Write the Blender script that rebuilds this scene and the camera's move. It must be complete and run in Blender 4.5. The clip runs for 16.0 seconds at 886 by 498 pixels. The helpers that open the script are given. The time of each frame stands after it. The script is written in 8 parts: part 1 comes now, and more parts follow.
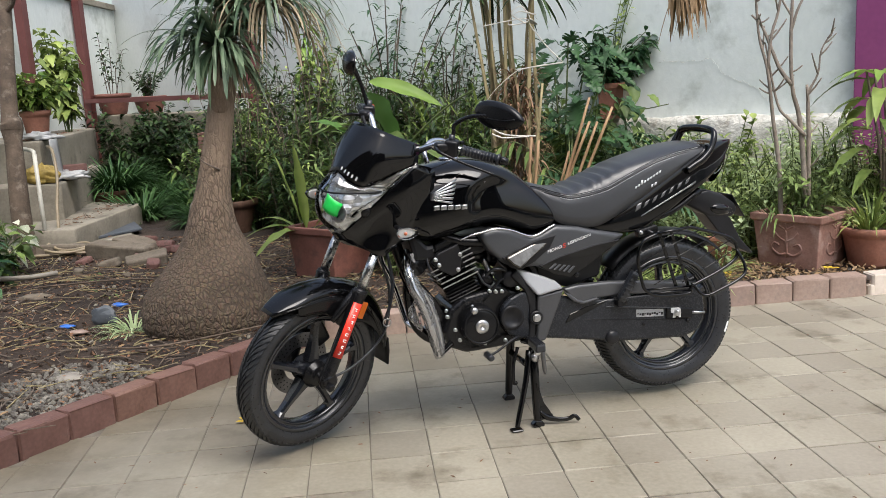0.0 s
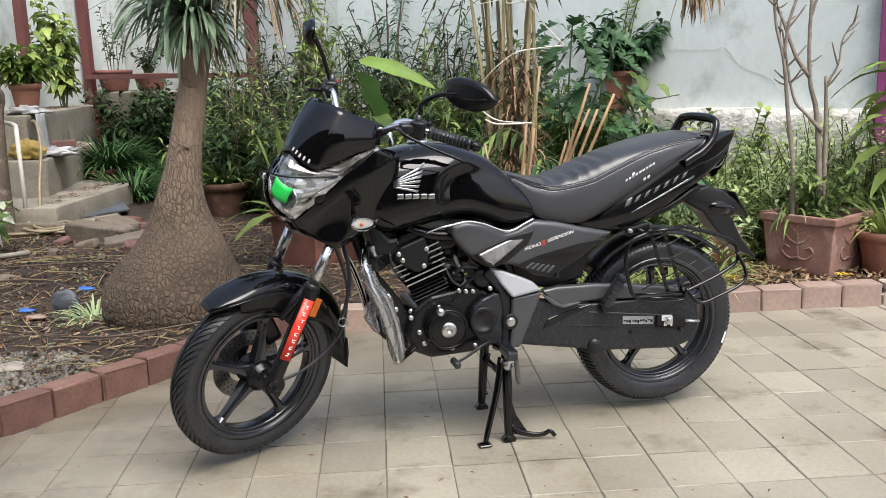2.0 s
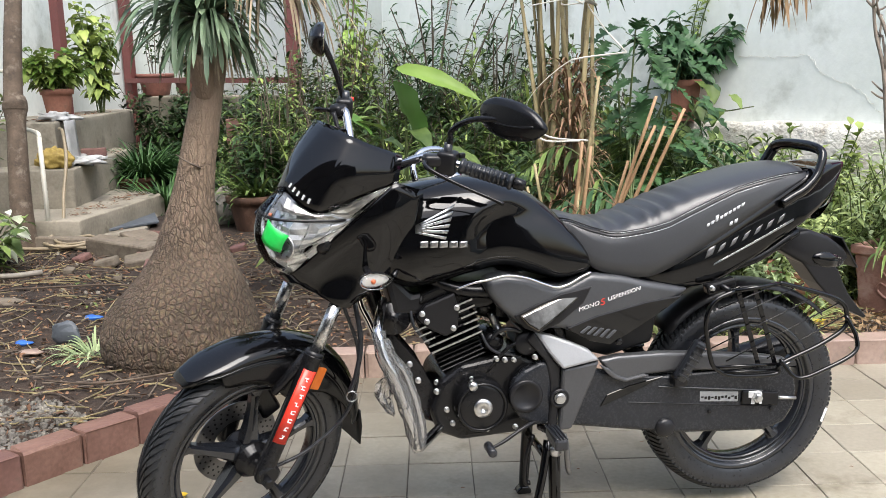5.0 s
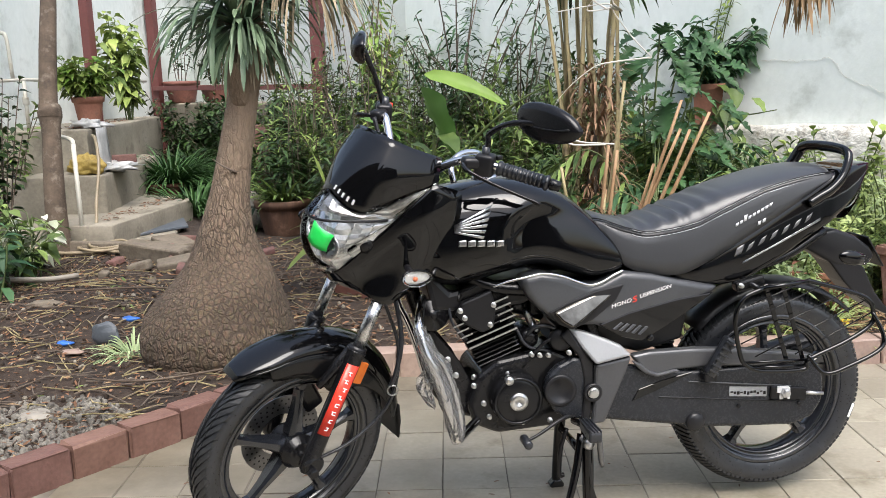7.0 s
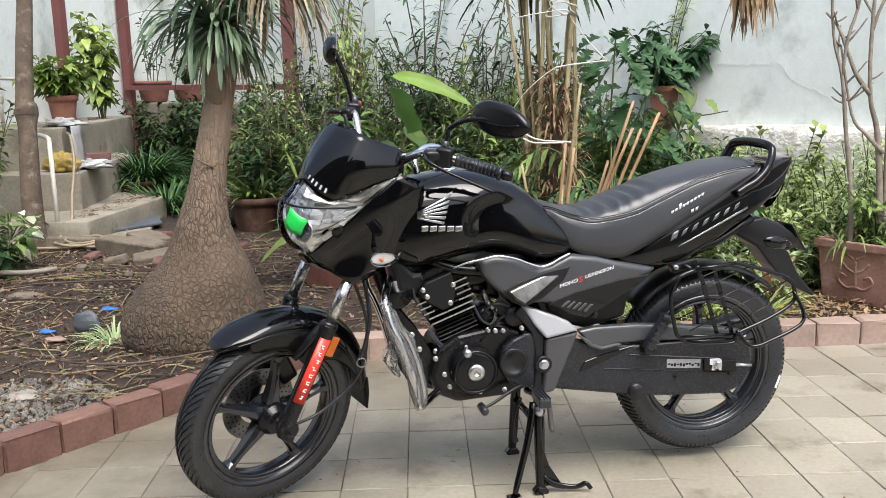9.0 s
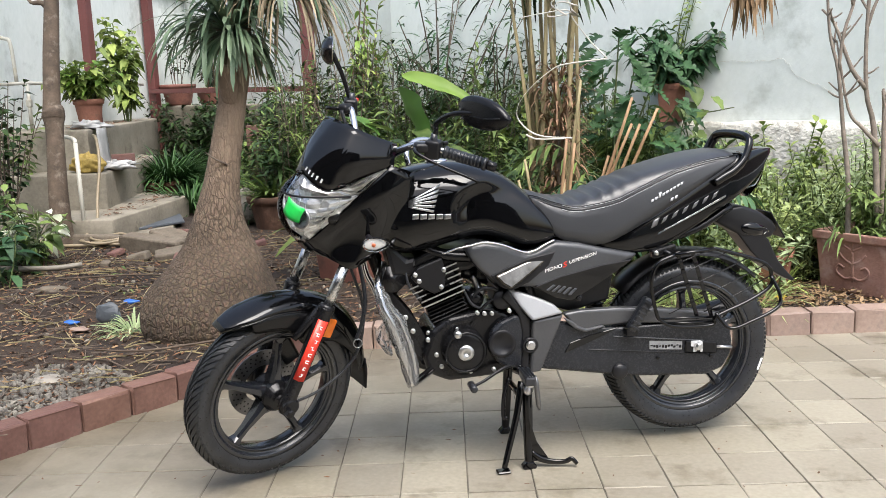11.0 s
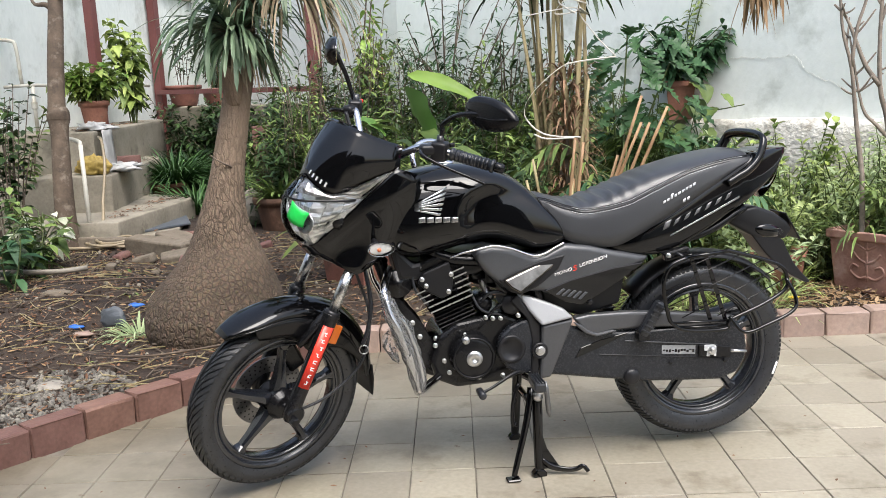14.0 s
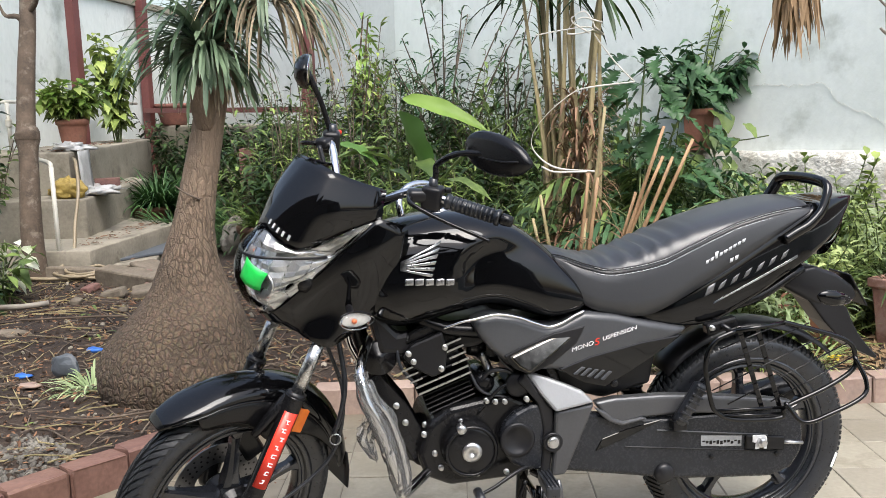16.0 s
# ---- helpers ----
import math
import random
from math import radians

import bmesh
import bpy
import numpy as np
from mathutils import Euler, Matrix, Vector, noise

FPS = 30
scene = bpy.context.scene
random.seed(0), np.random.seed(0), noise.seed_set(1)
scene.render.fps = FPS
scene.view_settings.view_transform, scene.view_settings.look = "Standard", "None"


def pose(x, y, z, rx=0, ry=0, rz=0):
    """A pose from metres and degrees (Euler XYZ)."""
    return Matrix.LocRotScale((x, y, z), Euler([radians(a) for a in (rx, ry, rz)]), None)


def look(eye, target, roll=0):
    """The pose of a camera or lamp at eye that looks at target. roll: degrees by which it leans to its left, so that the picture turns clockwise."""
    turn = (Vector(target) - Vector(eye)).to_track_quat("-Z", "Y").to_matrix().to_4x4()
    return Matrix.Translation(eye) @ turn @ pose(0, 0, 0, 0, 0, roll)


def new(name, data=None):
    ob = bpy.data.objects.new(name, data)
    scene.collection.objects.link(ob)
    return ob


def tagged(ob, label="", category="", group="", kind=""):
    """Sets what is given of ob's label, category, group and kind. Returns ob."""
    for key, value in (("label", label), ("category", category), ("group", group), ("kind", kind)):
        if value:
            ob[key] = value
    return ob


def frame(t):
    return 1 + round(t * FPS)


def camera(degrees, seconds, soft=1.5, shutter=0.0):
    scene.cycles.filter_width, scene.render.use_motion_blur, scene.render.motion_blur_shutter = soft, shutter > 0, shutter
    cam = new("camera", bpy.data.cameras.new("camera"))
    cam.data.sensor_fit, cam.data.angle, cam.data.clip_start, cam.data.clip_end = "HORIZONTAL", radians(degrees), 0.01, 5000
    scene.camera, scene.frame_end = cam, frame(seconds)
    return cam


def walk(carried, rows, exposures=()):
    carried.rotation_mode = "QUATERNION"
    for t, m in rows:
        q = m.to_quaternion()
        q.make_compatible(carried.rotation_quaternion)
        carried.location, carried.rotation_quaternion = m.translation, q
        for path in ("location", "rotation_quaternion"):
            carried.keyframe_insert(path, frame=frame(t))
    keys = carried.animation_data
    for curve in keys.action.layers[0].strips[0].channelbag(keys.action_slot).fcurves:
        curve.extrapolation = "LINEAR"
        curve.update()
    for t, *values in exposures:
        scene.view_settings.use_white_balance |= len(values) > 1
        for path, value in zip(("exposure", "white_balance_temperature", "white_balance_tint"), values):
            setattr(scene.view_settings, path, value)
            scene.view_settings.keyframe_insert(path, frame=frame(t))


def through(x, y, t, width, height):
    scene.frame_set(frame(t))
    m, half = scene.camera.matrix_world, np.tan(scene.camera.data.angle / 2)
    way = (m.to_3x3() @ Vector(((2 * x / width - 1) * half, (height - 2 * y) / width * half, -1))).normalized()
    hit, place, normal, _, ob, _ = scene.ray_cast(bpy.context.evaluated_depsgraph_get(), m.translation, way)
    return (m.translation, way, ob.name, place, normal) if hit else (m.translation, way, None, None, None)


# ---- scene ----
cam = camera(53.6, 16.0, soft=0.5)
PATH = [
    (0, (0.662, -0.085, 1.281), (0.331, 1.852, 0.911), -3.2),
    (0.5, (0.704, -0.041, 1.278), (0.371, 1.896, 0.907), -3.0),
    (1, (0.752, 0.064, 1.286), (0.413, 1.999, 0.914), -3.2),
    (1.5, (0.801, 0.147, 1.254), (0.441, 2.08, 0.886), -3.2),
    (2, (0.771, 0.252, 1.231), (0.405, 2.179, 0.838), -1.6),
    (2.5, (0.684, 0.478, 1.26), (0.314, 2.403, 0.865), -0.1),
    (3, (0.66, 0.602, 1.266), (0.288, 2.528, 0.873), -0.4),
    (5.3, (0.714, 0.818, 1.268), (0.213, 2.716, 0.884), -1.3),
    (5.5, (0.712, 0.809, 1.267), (0.2, 2.704, 0.884), -1.3),
    (6, (0.706, 0.779, 1.269), (0.188, 2.673, 0.891), -1.4),
    (6.5, (0.683, 0.732, 1.268), (0.164, 2.627, 0.896), -1.4),
    (7, (0.684, 0.715, 1.27), (0.163, 2.61, 0.898), -1.7),
    (7.5, (0.691, 0.655, 1.265), (0.174, 2.553, 0.901), -1.7),
    (8, (0.678, 0.568, 1.253), (0.181, 2.47, 0.888), -1.7),
    (8.5, (0.684, 0.53, 1.265), (0.223, 2.44, 0.895), -1.5),
    (9, (0.767, 0.482, 1.267), (0.31, 2.394, 0.896), -1.4),
    (9.2, (0.784, 0.425, 1.261), (0.344, 2.34, 0.89), -1.3),
    (11.3, (0.928, 0.347, 1.248), (0.405, 2.242, 0.882), -2.0),
    (11.5, (0.933, 0.352, 1.25), (0.409, 2.246, 0.882), -2.0),
    (12, (0.927, 0.363, 1.254), (0.403, 2.258, 0.885), -2.1),
    (12.5, (0.92, 0.357, 1.251), (0.395, 2.251, 0.882), -2.2),
    (13, (0.922, 0.356, 1.254), (0.394, 2.25, 0.887), -2.3),
    (13.5, (0.925, 0.354, 1.257), (0.395, 2.247, 0.887), -2.3),
    (14, (0.9, 0.406, 1.254), (0.367, 2.299, 0.886), -2.4),
    (14.5, (0.837, 0.596, 1.247), (0.305, 2.488, 0.875), -2.1),
    (15, (0.771, 0.74, 1.275), (0.261, 2.638, 0.903), -1.8),
    (15.5, (0.758, 0.817, 1.28), (0.246, 2.72, 0.938), -1.6),
    (16, (0.778, 0.912, 1.277), (0.247, 2.813, 0.954), -1.5),
]
walk(cam, [(t, look(eye, target, roll)) for t, eye, target, roll in PATH],
     [(0, 0.58), (1.5, 0.78), (3, 0.80), (5.5, 1.04), (9, 0.97), (12.5, 0.98), (16, 0.96)])

# ---- world, sun, exposure ----
world = bpy.data.worlds.new("overcast_sky")
scene.world = world
world.use_nodes = True
wn, wl = world.node_tree.nodes, world.node_tree.links
sky = wn.new("ShaderNodeTexSky")
sky.sky_type = "NISHITA"
sky.sun_disc = False
sky.sun_elevation, sky.sun_rotation = radians(61), radians(142)
sky.air_density, sky.dust_density, sky.ozone_density = 1.2, 4.0, 1.0
bg = wn["Background"]
bg.inputs["Strength"].default_value = 0.15
cloud = wn.new("ShaderNodeHueSaturation")
cloud.inputs["Saturation"].default_value = 0.8
wl.new(sky.outputs["Color"], cloud.inputs["Color"]), wl.new(cloud.outputs["Color"], bg.inputs["Color"])

sun = new("sun", bpy.data.lights.new("sun", "SUN"))
sun.data.energy, sun.data.angle, sun.data.color = 2.3, radians(42), (1.0, 0.99, 0.985)
sun.matrix_world = look((2.4, 0.4, 6.0), (0.4, 3.0, 0.0))


# ---- materials ----
def nodes_of(name):
    m = bpy.data.materials.new(name)
    m.use_nodes = True
    return m, m.node_tree.nodes, m.node_tree.links, m.node_tree.nodes["Principled BSDF"]


def mat(name, low, high, rough=0.6, metal=0.0, big=1.5, fine=40.0, bump=0.15, vary=0.0, spots=None, spot_size=6.0, coat=0.0,
        rough_vary=0.12, spec=0.5, stretch=(1, 1, 1), space="Object", trans=0.0, island=False, bump_scale=None):
    """Two colours mixed by noise at two scales, with fine relief, uneven gloss and, if wanted, stains and change from piece to piece."""
    m, n, l, p = nodes_of(name)
    tc = n.new("ShaderNodeTexCoord")
    mp = n.new("ShaderNodeMapping")
    mp.inputs["Scale"].default_value = stretch
    place = n.new("ShaderNodeNewGeometry").outputs["Position"] if space == "World" else tc.outputs[space]
    l.new(place, mp.inputs["Vector"])
    n1, n2 = n.new("ShaderNodeTexNoise"), n.new("ShaderNodeTexNoise")
    n1.inputs["Scale"].default_value, n1.inputs["Detail"].default_value = big, 5
    n2.inputs["Scale"].default_value, n2.inputs["Detail"].default_value = fine, 6
    l.new(mp.outputs["Vector"], n1.inputs["Vector"]), l.new(mp.outputs["Vector"], n2.inputs["Vector"])
    add = n.new("ShaderNodeMath")
    add.operation = "MULTIPLY_ADD"
    l.new(n1.outputs["Fac"], add.inputs[0])
    add.inputs[1].default_value = 0.65
    half = n.new("ShaderNodeMath")
    half.operation = "MULTIPLY"
    half.inputs[1].default_value = 0.35
    l.new(n2.outputs["Fac"], half.inputs[0]), l.new(half.outputs[0], add.inputs[2])
    ramp = n.new("ShaderNodeValToRGB")
    ramp.color_ramp.elements[0].position, ramp.color_ramp.elements[1].position = 0.33, 0.67
    ramp.color_ramp.elements[0].color, ramp.color_ramp.elements[1].color = (*low, 1), (*high, 1)
    l.new(add.outputs[0], ramp.inputs["Fac"])
    col = ramp.outputs["Color"]
    if spots:
        n3 = n.new("ShaderNodeTexNoise")
        n3.inputs["Scale"].default_value, n3.inputs["Detail"].default_value = spot_size, 8
        n3.inputs["Roughness"].default_value = 0.65
        l.new(place, n3.inputs["Vector"])
        r3 = n.new("ShaderNodeValToRGB")
        r3.color_ramp.elements[0].position, r3.color_ramp.elements[1].position = 0.54, 0.72
        l.new(n3.outputs["Fac"], r3.inputs["Fac"])
        mx = n.new("ShaderNodeMix")
        mx.data_type = "RGBA"
        l.new(r3.outputs["Color"], mx.inputs[0]), l.new(col, mx.inputs[6])
        mx.inputs[7].default_value = (*spots, 1)
        col = mx.outputs[2]
    if vary:
        if island:
            gi = n.new("ShaderNodeNewGeometry")
            rnd = gi.outputs["Random Per Island"]
        else:
            oi = n.new("ShaderNodeObjectInfo")
            rnd = oi.outputs["Random"]
        hs = n.new("ShaderNodeHueSaturation")
        mr = n.new("ShaderNodeMapRange")
        mr.inputs["To Min"].default_value, mr.inputs["To Max"].default_value = 1 - vary, 1 + vary
        l.new(rnd, mr.inputs["Value"]), l.new(mr.outputs["Result"], hs.inputs["Value"])
        mh = n.new("ShaderNodeMapRange")
        mh.inputs["To Min"].default_value, mh.inputs["To Max"].default_value = 0.5 - vary * 0.04, 0.5 + vary * 0.04
        l.new(rnd, mh.inputs["Value"]), l.new(mh.outputs["Result"], hs.inputs["Hue"])
        l.new(col, hs.inputs["Color"])
        col = hs.outputs["Color"]
    l.new(col, p.inputs["Base Color"])
    rr = n.new("ShaderNodeMapRange")
    rr.inputs["To Min"].default_value, rr.inputs["To Max"].default_value = max(0.02, rough - rough_vary), min(1, rough + rough_vary)
    l.new(n2.outputs["Fac"], rr.inputs["Value"]), l.new(rr.outputs["Result"], p.inputs["Roughness"])
    p.inputs["Metallic"].default_value = metal
    p.inputs["Specular IOR Level"].default_value = spec
    p.inputs["Coat Weight"].default_value = coat
    p.inputs["Coat Roughness"].default_value = 0.04
    if trans:
        p.inputs["Subsurface Weight"].default_value = 0.0
    if bump:
        b = n.new("ShaderNodeBump")
        b.inputs["Strength"].default_value = bump
        b.inputs["Distance"].default_value = bump_scale or 0.01
        l.new(add.outputs[0], b.inputs["Height"])
        l.new(b.outputs["Normal"], p.inputs["Normal"])
    return m


def leaf_mat(name, low, high, rough=0.45, vary=0.35, through=0.25):
    """Leaf: colour that differs from leaf to leaf, a soft sheen, and some light passing through."""
    m, n, l, p = nodes_of(name)
    gi, tc, nz = n.new("ShaderNodeNewGeometry"), n.new("ShaderNodeTexCoord"), n.new("ShaderNodeTexNoise")
    nz.inputs["Scale"].default_value, nz.inputs["Detail"].default_value = 9.0, 4
    l.new(tc.outputs["Object"], nz.inputs["Vector"])
    avg = n.new("ShaderNodeMath")
    avg.operation = "MULTIPLY_ADD"
    avg.inputs[1].default_value, avg.inputs[2].default_value = 0.5, 0.0
    l.new(nz.outputs["Fac"], avg.inputs[0])
    mul = n.new("ShaderNodeMath")
    mul.operation = "MULTIPLY_ADD"
    mul.inputs[1].default_value = 0.55
    l.new(gi.outputs["Random Per Island"], mul.inputs[0]), l.new(avg.outputs[0], mul.inputs[2])
    ramp = n.new("ShaderNodeValToRGB")
    ramp.color_ramp.elements[0].position, ramp.color_ramp.elements[1].position = 0.15, 0.85
    ramp.color_ramp.elements[0].color, ramp.color_ramp.elements[1].color = (*low, 1), (*high, 1)
    l.new(mul.outputs[0], ramp.inputs["Fac"])
    l.new(ramp.outputs["Color"], p.inputs["Base Color"])
    p.inputs["Roughness"].default_value = rough
    p.inputs["Specular IOR Level"].default_value = 0.28
    if through:
        tr = n.new("ShaderNodeBsdfTranslucent")
        mx = n.new("ShaderNodeMixShader")
        mx.inputs[0].default_value = through
        l.new(ramp.outputs["Color"], tr.inputs["Color"])
        l.new(p.outputs[0], mx.inputs[1]), l.new(tr.outputs[0], mx.inputs[2])
        l.new(mx.outputs[0], n["Material Output"].inputs["Surface"])
    return m


TILE = mat("cement_tile", (0.186, 0.163, 0.121), (0.338, 0.309, 0.248), 0.46, big=1.1, fine=60, bump=0.05, vary=0.10, spots=(0.088, 0.070, 0.044), spot_size=3.0, rough_vary=0.14, space="World")
TILE_FAR = mat("cement_tile_rest", (0.186, 0.163, 0.121), (0.338, 0.309, 0.248), 0.46, big=1.1, fine=60, bump=0.05, vary=0.10, island=True, spots=(0.088, 0.070, 0.044), spot_size=3.0, rough_vary=0.14, space="World")
JOINT = mat("sand_joint", (0.030, 0.024, 0.017), (0.240, 0.215, 0.175), 0.9, big=2.6, fine=14, bump=0.3)
BRICK_RED = mat("red_brick", (0.093, 0.041, 0.034), (0.198, 0.101, 0.083), 0.7, big=9, fine=70, bump=0.45, vary=0.2, spots=(0.061, 0.041, 0.032), spot_size=11)
KERB_RED = mat("red_kerb_block", (0.094, 0.044, 0.033), (0.192, 0.105, 0.081), 0.7, big=7, fine=60, bump=0.6, vary=0.18, spots=(0.070, 0.048, 0.036), spot_size=6, rough_vary=0.15)
BRICK_PINK = mat("pink_kerb", (0.220, 0.152, 0.119), (0.345, 0.254, 0.208), 0.6, big=6, fine=60, bump=0.4, vary=0.12, spots=(0.213, 0.164, 0.135), spot_size=9)
CREAM = mat("cream_tile", (0.55, 0.47, 0.39), (0.68, 0.60, 0.52), 0.5, big=6, fine=60, bump=0.15, vary=0.08)
SOIL = mat("garden_soil", (0.0105, 0.0058, 0.0032), (0.034, 0.0198, 0.0112), 0.95, big=4, fine=90, bump=0.9, spots=(0.060, 0.040, 0.026), spot_size=26, bump_scale=0.02)
PLASTER = mat("white_limewash", (0.600, 0.640, 0.615), (0.725, 0.760, 0.735), 0.85, big=1.1, fine=22, bump=0.85, spots=(0.375, 0.405, 0.370), spot_size=1.8, bump_scale=0.012, stretch=(1, 1, .55))
# dark paint of the added unseen walls and ceiling, so the bike mirrors dark
UNSEEN_DARK = mat("unseen_dark_paint", (0.085, 0.090, 0.098), (0.125, 0.130, 0.138), 0.8, big=1.2, fine=20, bump=0.2)
PLASTER_GREY = mat("weathered_plaster", (0.56, 0.585, 0.56), (0.68, 0.70, 0.675), 0.85, big=1.0, fine=25, bump=0.4, spots=(0.50, 0.51, 0.48), spot_size=1.8)
STONE_WHITE = mat("whitewashed_rubble", (0.42, 0.40, 0.35), (0.72, 0.70, 0.64), 0.9, big=9, fine=40, bump=1.0, spots=(0.30, 0.27, 0.22), spot_size=8, bump_scale=0.04)
PURPLE = mat("purple_paint", (0.20, 0.035, 0.13), (0.27, 0.06, 0.18), 0.6, big=2, fine=30, bump=0.2)
CONCRETE = mat("old_concrete", (0.166, 0.145, 0.109), (0.304, 0.275, 0.220), 0.85, big=2.2, fine=40, bump=0.4, spots=(0.104, 0.090, 0.066), spot_size=4)
RUBBLE = mat("soiled_concrete", (0.085, 0.066, 0.046), (0.200, 0.168, 0.128), 0.9, big=5, fine=50, bump=0.6, spots=(0.055, 0.040, 0.027), spot_size=6)
RUST_PAINT = mat("maroon_steel_paint", (0.10, 0.030, 0.028), (0.15, 0.05, 0.045), 0.5, big=3, fine=50, bump=0.1)
TERRA = mat("terracotta", (0.22, 0.085, 0.055), (0.36, 0.165, 0.11), 0.75, big=8, fine=60, bump=0.3, spots=(0.15, 0.085, 0.065), spot_size=8)
TERRA_DARK = mat("stained_terracotta", (0.15, 0.055, 0.04), (0.27, 0.11, 0.08), 0.7, big=7, fine=60, bump=0.4, spots=(0.10, 0.05, 0.04), spot_size=7)
PAINT_POT = mat("maroon_painted_pot", (0.135, 0.050, 0.038), (0.25, 0.105, 0.080), 0.6, big=6, fine=60, bump=0.4, spots=(0.10, 0.05, 0.04), spot_size=9)
BARREL = mat("weathered_brown_pot", (0.050, 0.025, 0.016), (0.135, 0.070, 0.044), 0.75, big=9, fine=60, bump=0.6, spots=(0.20, 0.12, 0.08), spot_size=8, stretch=(1, 1, .2))
PLANTER = mat("peeling_brown_planter", (0.175, 0.086, 0.064), (0.350, 0.200, 0.160), 0.65, big=6, fine=60, bump=0.5, spots=(0.40, 0.28, 0.24), spot_size=9)
OLD_PIPE = mat("dusty_pvc", (0.150, 0.130, 0.102), (0.270, 0.245, 0.205), 0.6, big=4, fine=50, bump=0.1, spots=(0.100, 0.080, 0.055), spot_size=6)
PIPE = mat("cream_pvc", (0.418, 0.403, 0.346), (0.490, 0.475, 0.418), 0.45, big=4, fine=50, bump=0.05, spots=(0.324, 0.288, 0.216), spot_size=6)


# ---- building helpers ----
def part(name, bm, material, parent=None, label="", smooth=False):
    me = bpy.data.meshes.new(name)
    bm.normal_update()
    bm.to_mesh(me)
    bm.free()
    me.materials.append(material)
    if smooth:
        me.polygons.foreach_set("use_smooth", [True] * len(me.polygons))
    ob = new(name, me)
    ob.parent = parent
    if label:
        ob["label"] = label
    return ob


def raw(name, verts, faces, material, parent=None, label="", smooth=False, kind=""):
    me = bpy.data.meshes.new(name)
    me.from_pydata([tuple(v) for v in verts], [], faces)
    me.materials.append(material)
    if smooth:
        me.polygons.foreach_set("use_smooth", [True] * len(me.polygons))
    ob = new(name, me)
    ob.parent = parent
    if label:
        ob["label"] = label
    if kind:
        ob["kind"] = kind
    return ob


def thing(name, label, category, m=None, group="", kind=""):
    ob = new(name)
    if m is not None:
        ob.matrix_basis = m
    ob.empty_display_size = 0.1
    return tagged(ob, label, category, group, kind)


def bevel(bm, w, seg=2, angle=25):
    es = [e for e in bm.edges if len(e.link_faces) == 2 and e.calc_face_angle(0) > radians(angle)]
    if es and w > 0:
        bmesh.ops.bevel(bm, geom=es, offset=w, segments=seg, affect="EDGES", profile=0.5, clamp_overlap=True)
    return bm


def box(size, at=(0, 0, 0), w=0.0, seg=2, turn=None):
    bm = bmesh.new()
    bmesh.ops.create_cube(bm, size=1.0)
    bmesh.ops.scale(bm, vec=size, verts=bm.verts)
    bevel(bm, w, seg)
    if turn is not None:
        bmesh.ops.transform(bm, matrix=turn, verts=bm.verts)
    bmesh.ops.translate(bm, vec=at, verts=bm.verts)
    return bm


def prism(poly, low, high, w=0.0, axis="z", seg=2):
    """A polygon (x, y) drawn out from low to high along z, or a side outline (x, z) drawn out along y."""
    bm = bmesh.new()
    put = (lambda p, h: (p[0], p[1], h)) if axis == "z" else (lambda p, h: (p[0], h, p[1]))
    a = [bm.verts.new(put(p, low)) for p in poly]
    b = [bm.verts.new(put(p, high)) for p in poly]
    k = len(poly)
    bm.faces.new(a), bm.faces.new(list(reversed(b)))
    for i in range(k):
        bm.faces.new((a[i], b[i], b[(i + 1) % k], a[(i + 1) % k]))
    bmesh.ops.recalc_face_normals(bm, faces=bm.faces)
    return bevel(bm, w, seg)


def loft(rings, closed=True, cap=True):
    """Skin over rings of equally many points."""
    bm = bmesh.new()
    vs = [[bm.verts.new(p) for p in r] for r in rings]
    k = len(rings[0])
    for a, b in zip(vs, vs[1:]):
        for i in range(k if closed else k - 1):
            j = (i + 1) % k
            bm.faces.new((a[i], a[j], b[j], b[i]))
    if cap and closed:
        bm.faces.new(list(reversed(vs[0]))), bm.faces.new(vs[-1])
    bmesh.ops.recalc_face_normals(bm, faces=bm.faces)
    return bm


def smooth_line(pts, per=6):
    """A Catmull-Rom line through the points."""
    P = [Vector(p) for p in pts]
    P = [2 * P[0] - P[1], *P, 2 * P[-1] - P[-2]]
    out = []
    for i in range(1, len(P) - 2):
        for j in range(per):
            t = j / per
            a, b, c, d = P[i - 1], P[i], P[i + 1], P[i + 2]
            out.append(0.5 * ((2 * b) + (c - a) * t + (2 * a - 5 * b + 4 * c - d) * t * t + (3 * b - a - 3 * c + d) * t ** 3))
    out.append(P[-2])
    return out


def tube_rings(pts, r, n=10, flat=1.0):
    P = [Vector(p) for p in pts]
    rad = r if isinstance(r, (list, tuple)) else [r] * len(P)
    if len(rad) != len(P):
        rad = list(np.interp(np.linspace(0, 1, len(P)), np.linspace(0, 1, len(rad)), rad))
    rings, u = [], None
    for i, p in enumerate(P):
        t = (P[min(i + 1, len(P) - 1)] - P[max(i - 1, 0)]).normalized()
        if u is None:
            u = t.orthogonal().normalized()
        u = (u - t * u.dot(t)).normalized()
        v = t.cross(u)
        rings.append([p + (u * math.cos(a) + v * math.sin(a) * flat) * rad[i] for a in (2 * math.pi * k / n for k in range(n))])
    return rings


def tube(pts, r, n=10, per=0, flat=1.0):
    return loft(tube_rings(smooth_line(pts, per) if per else pts, r, n, flat))


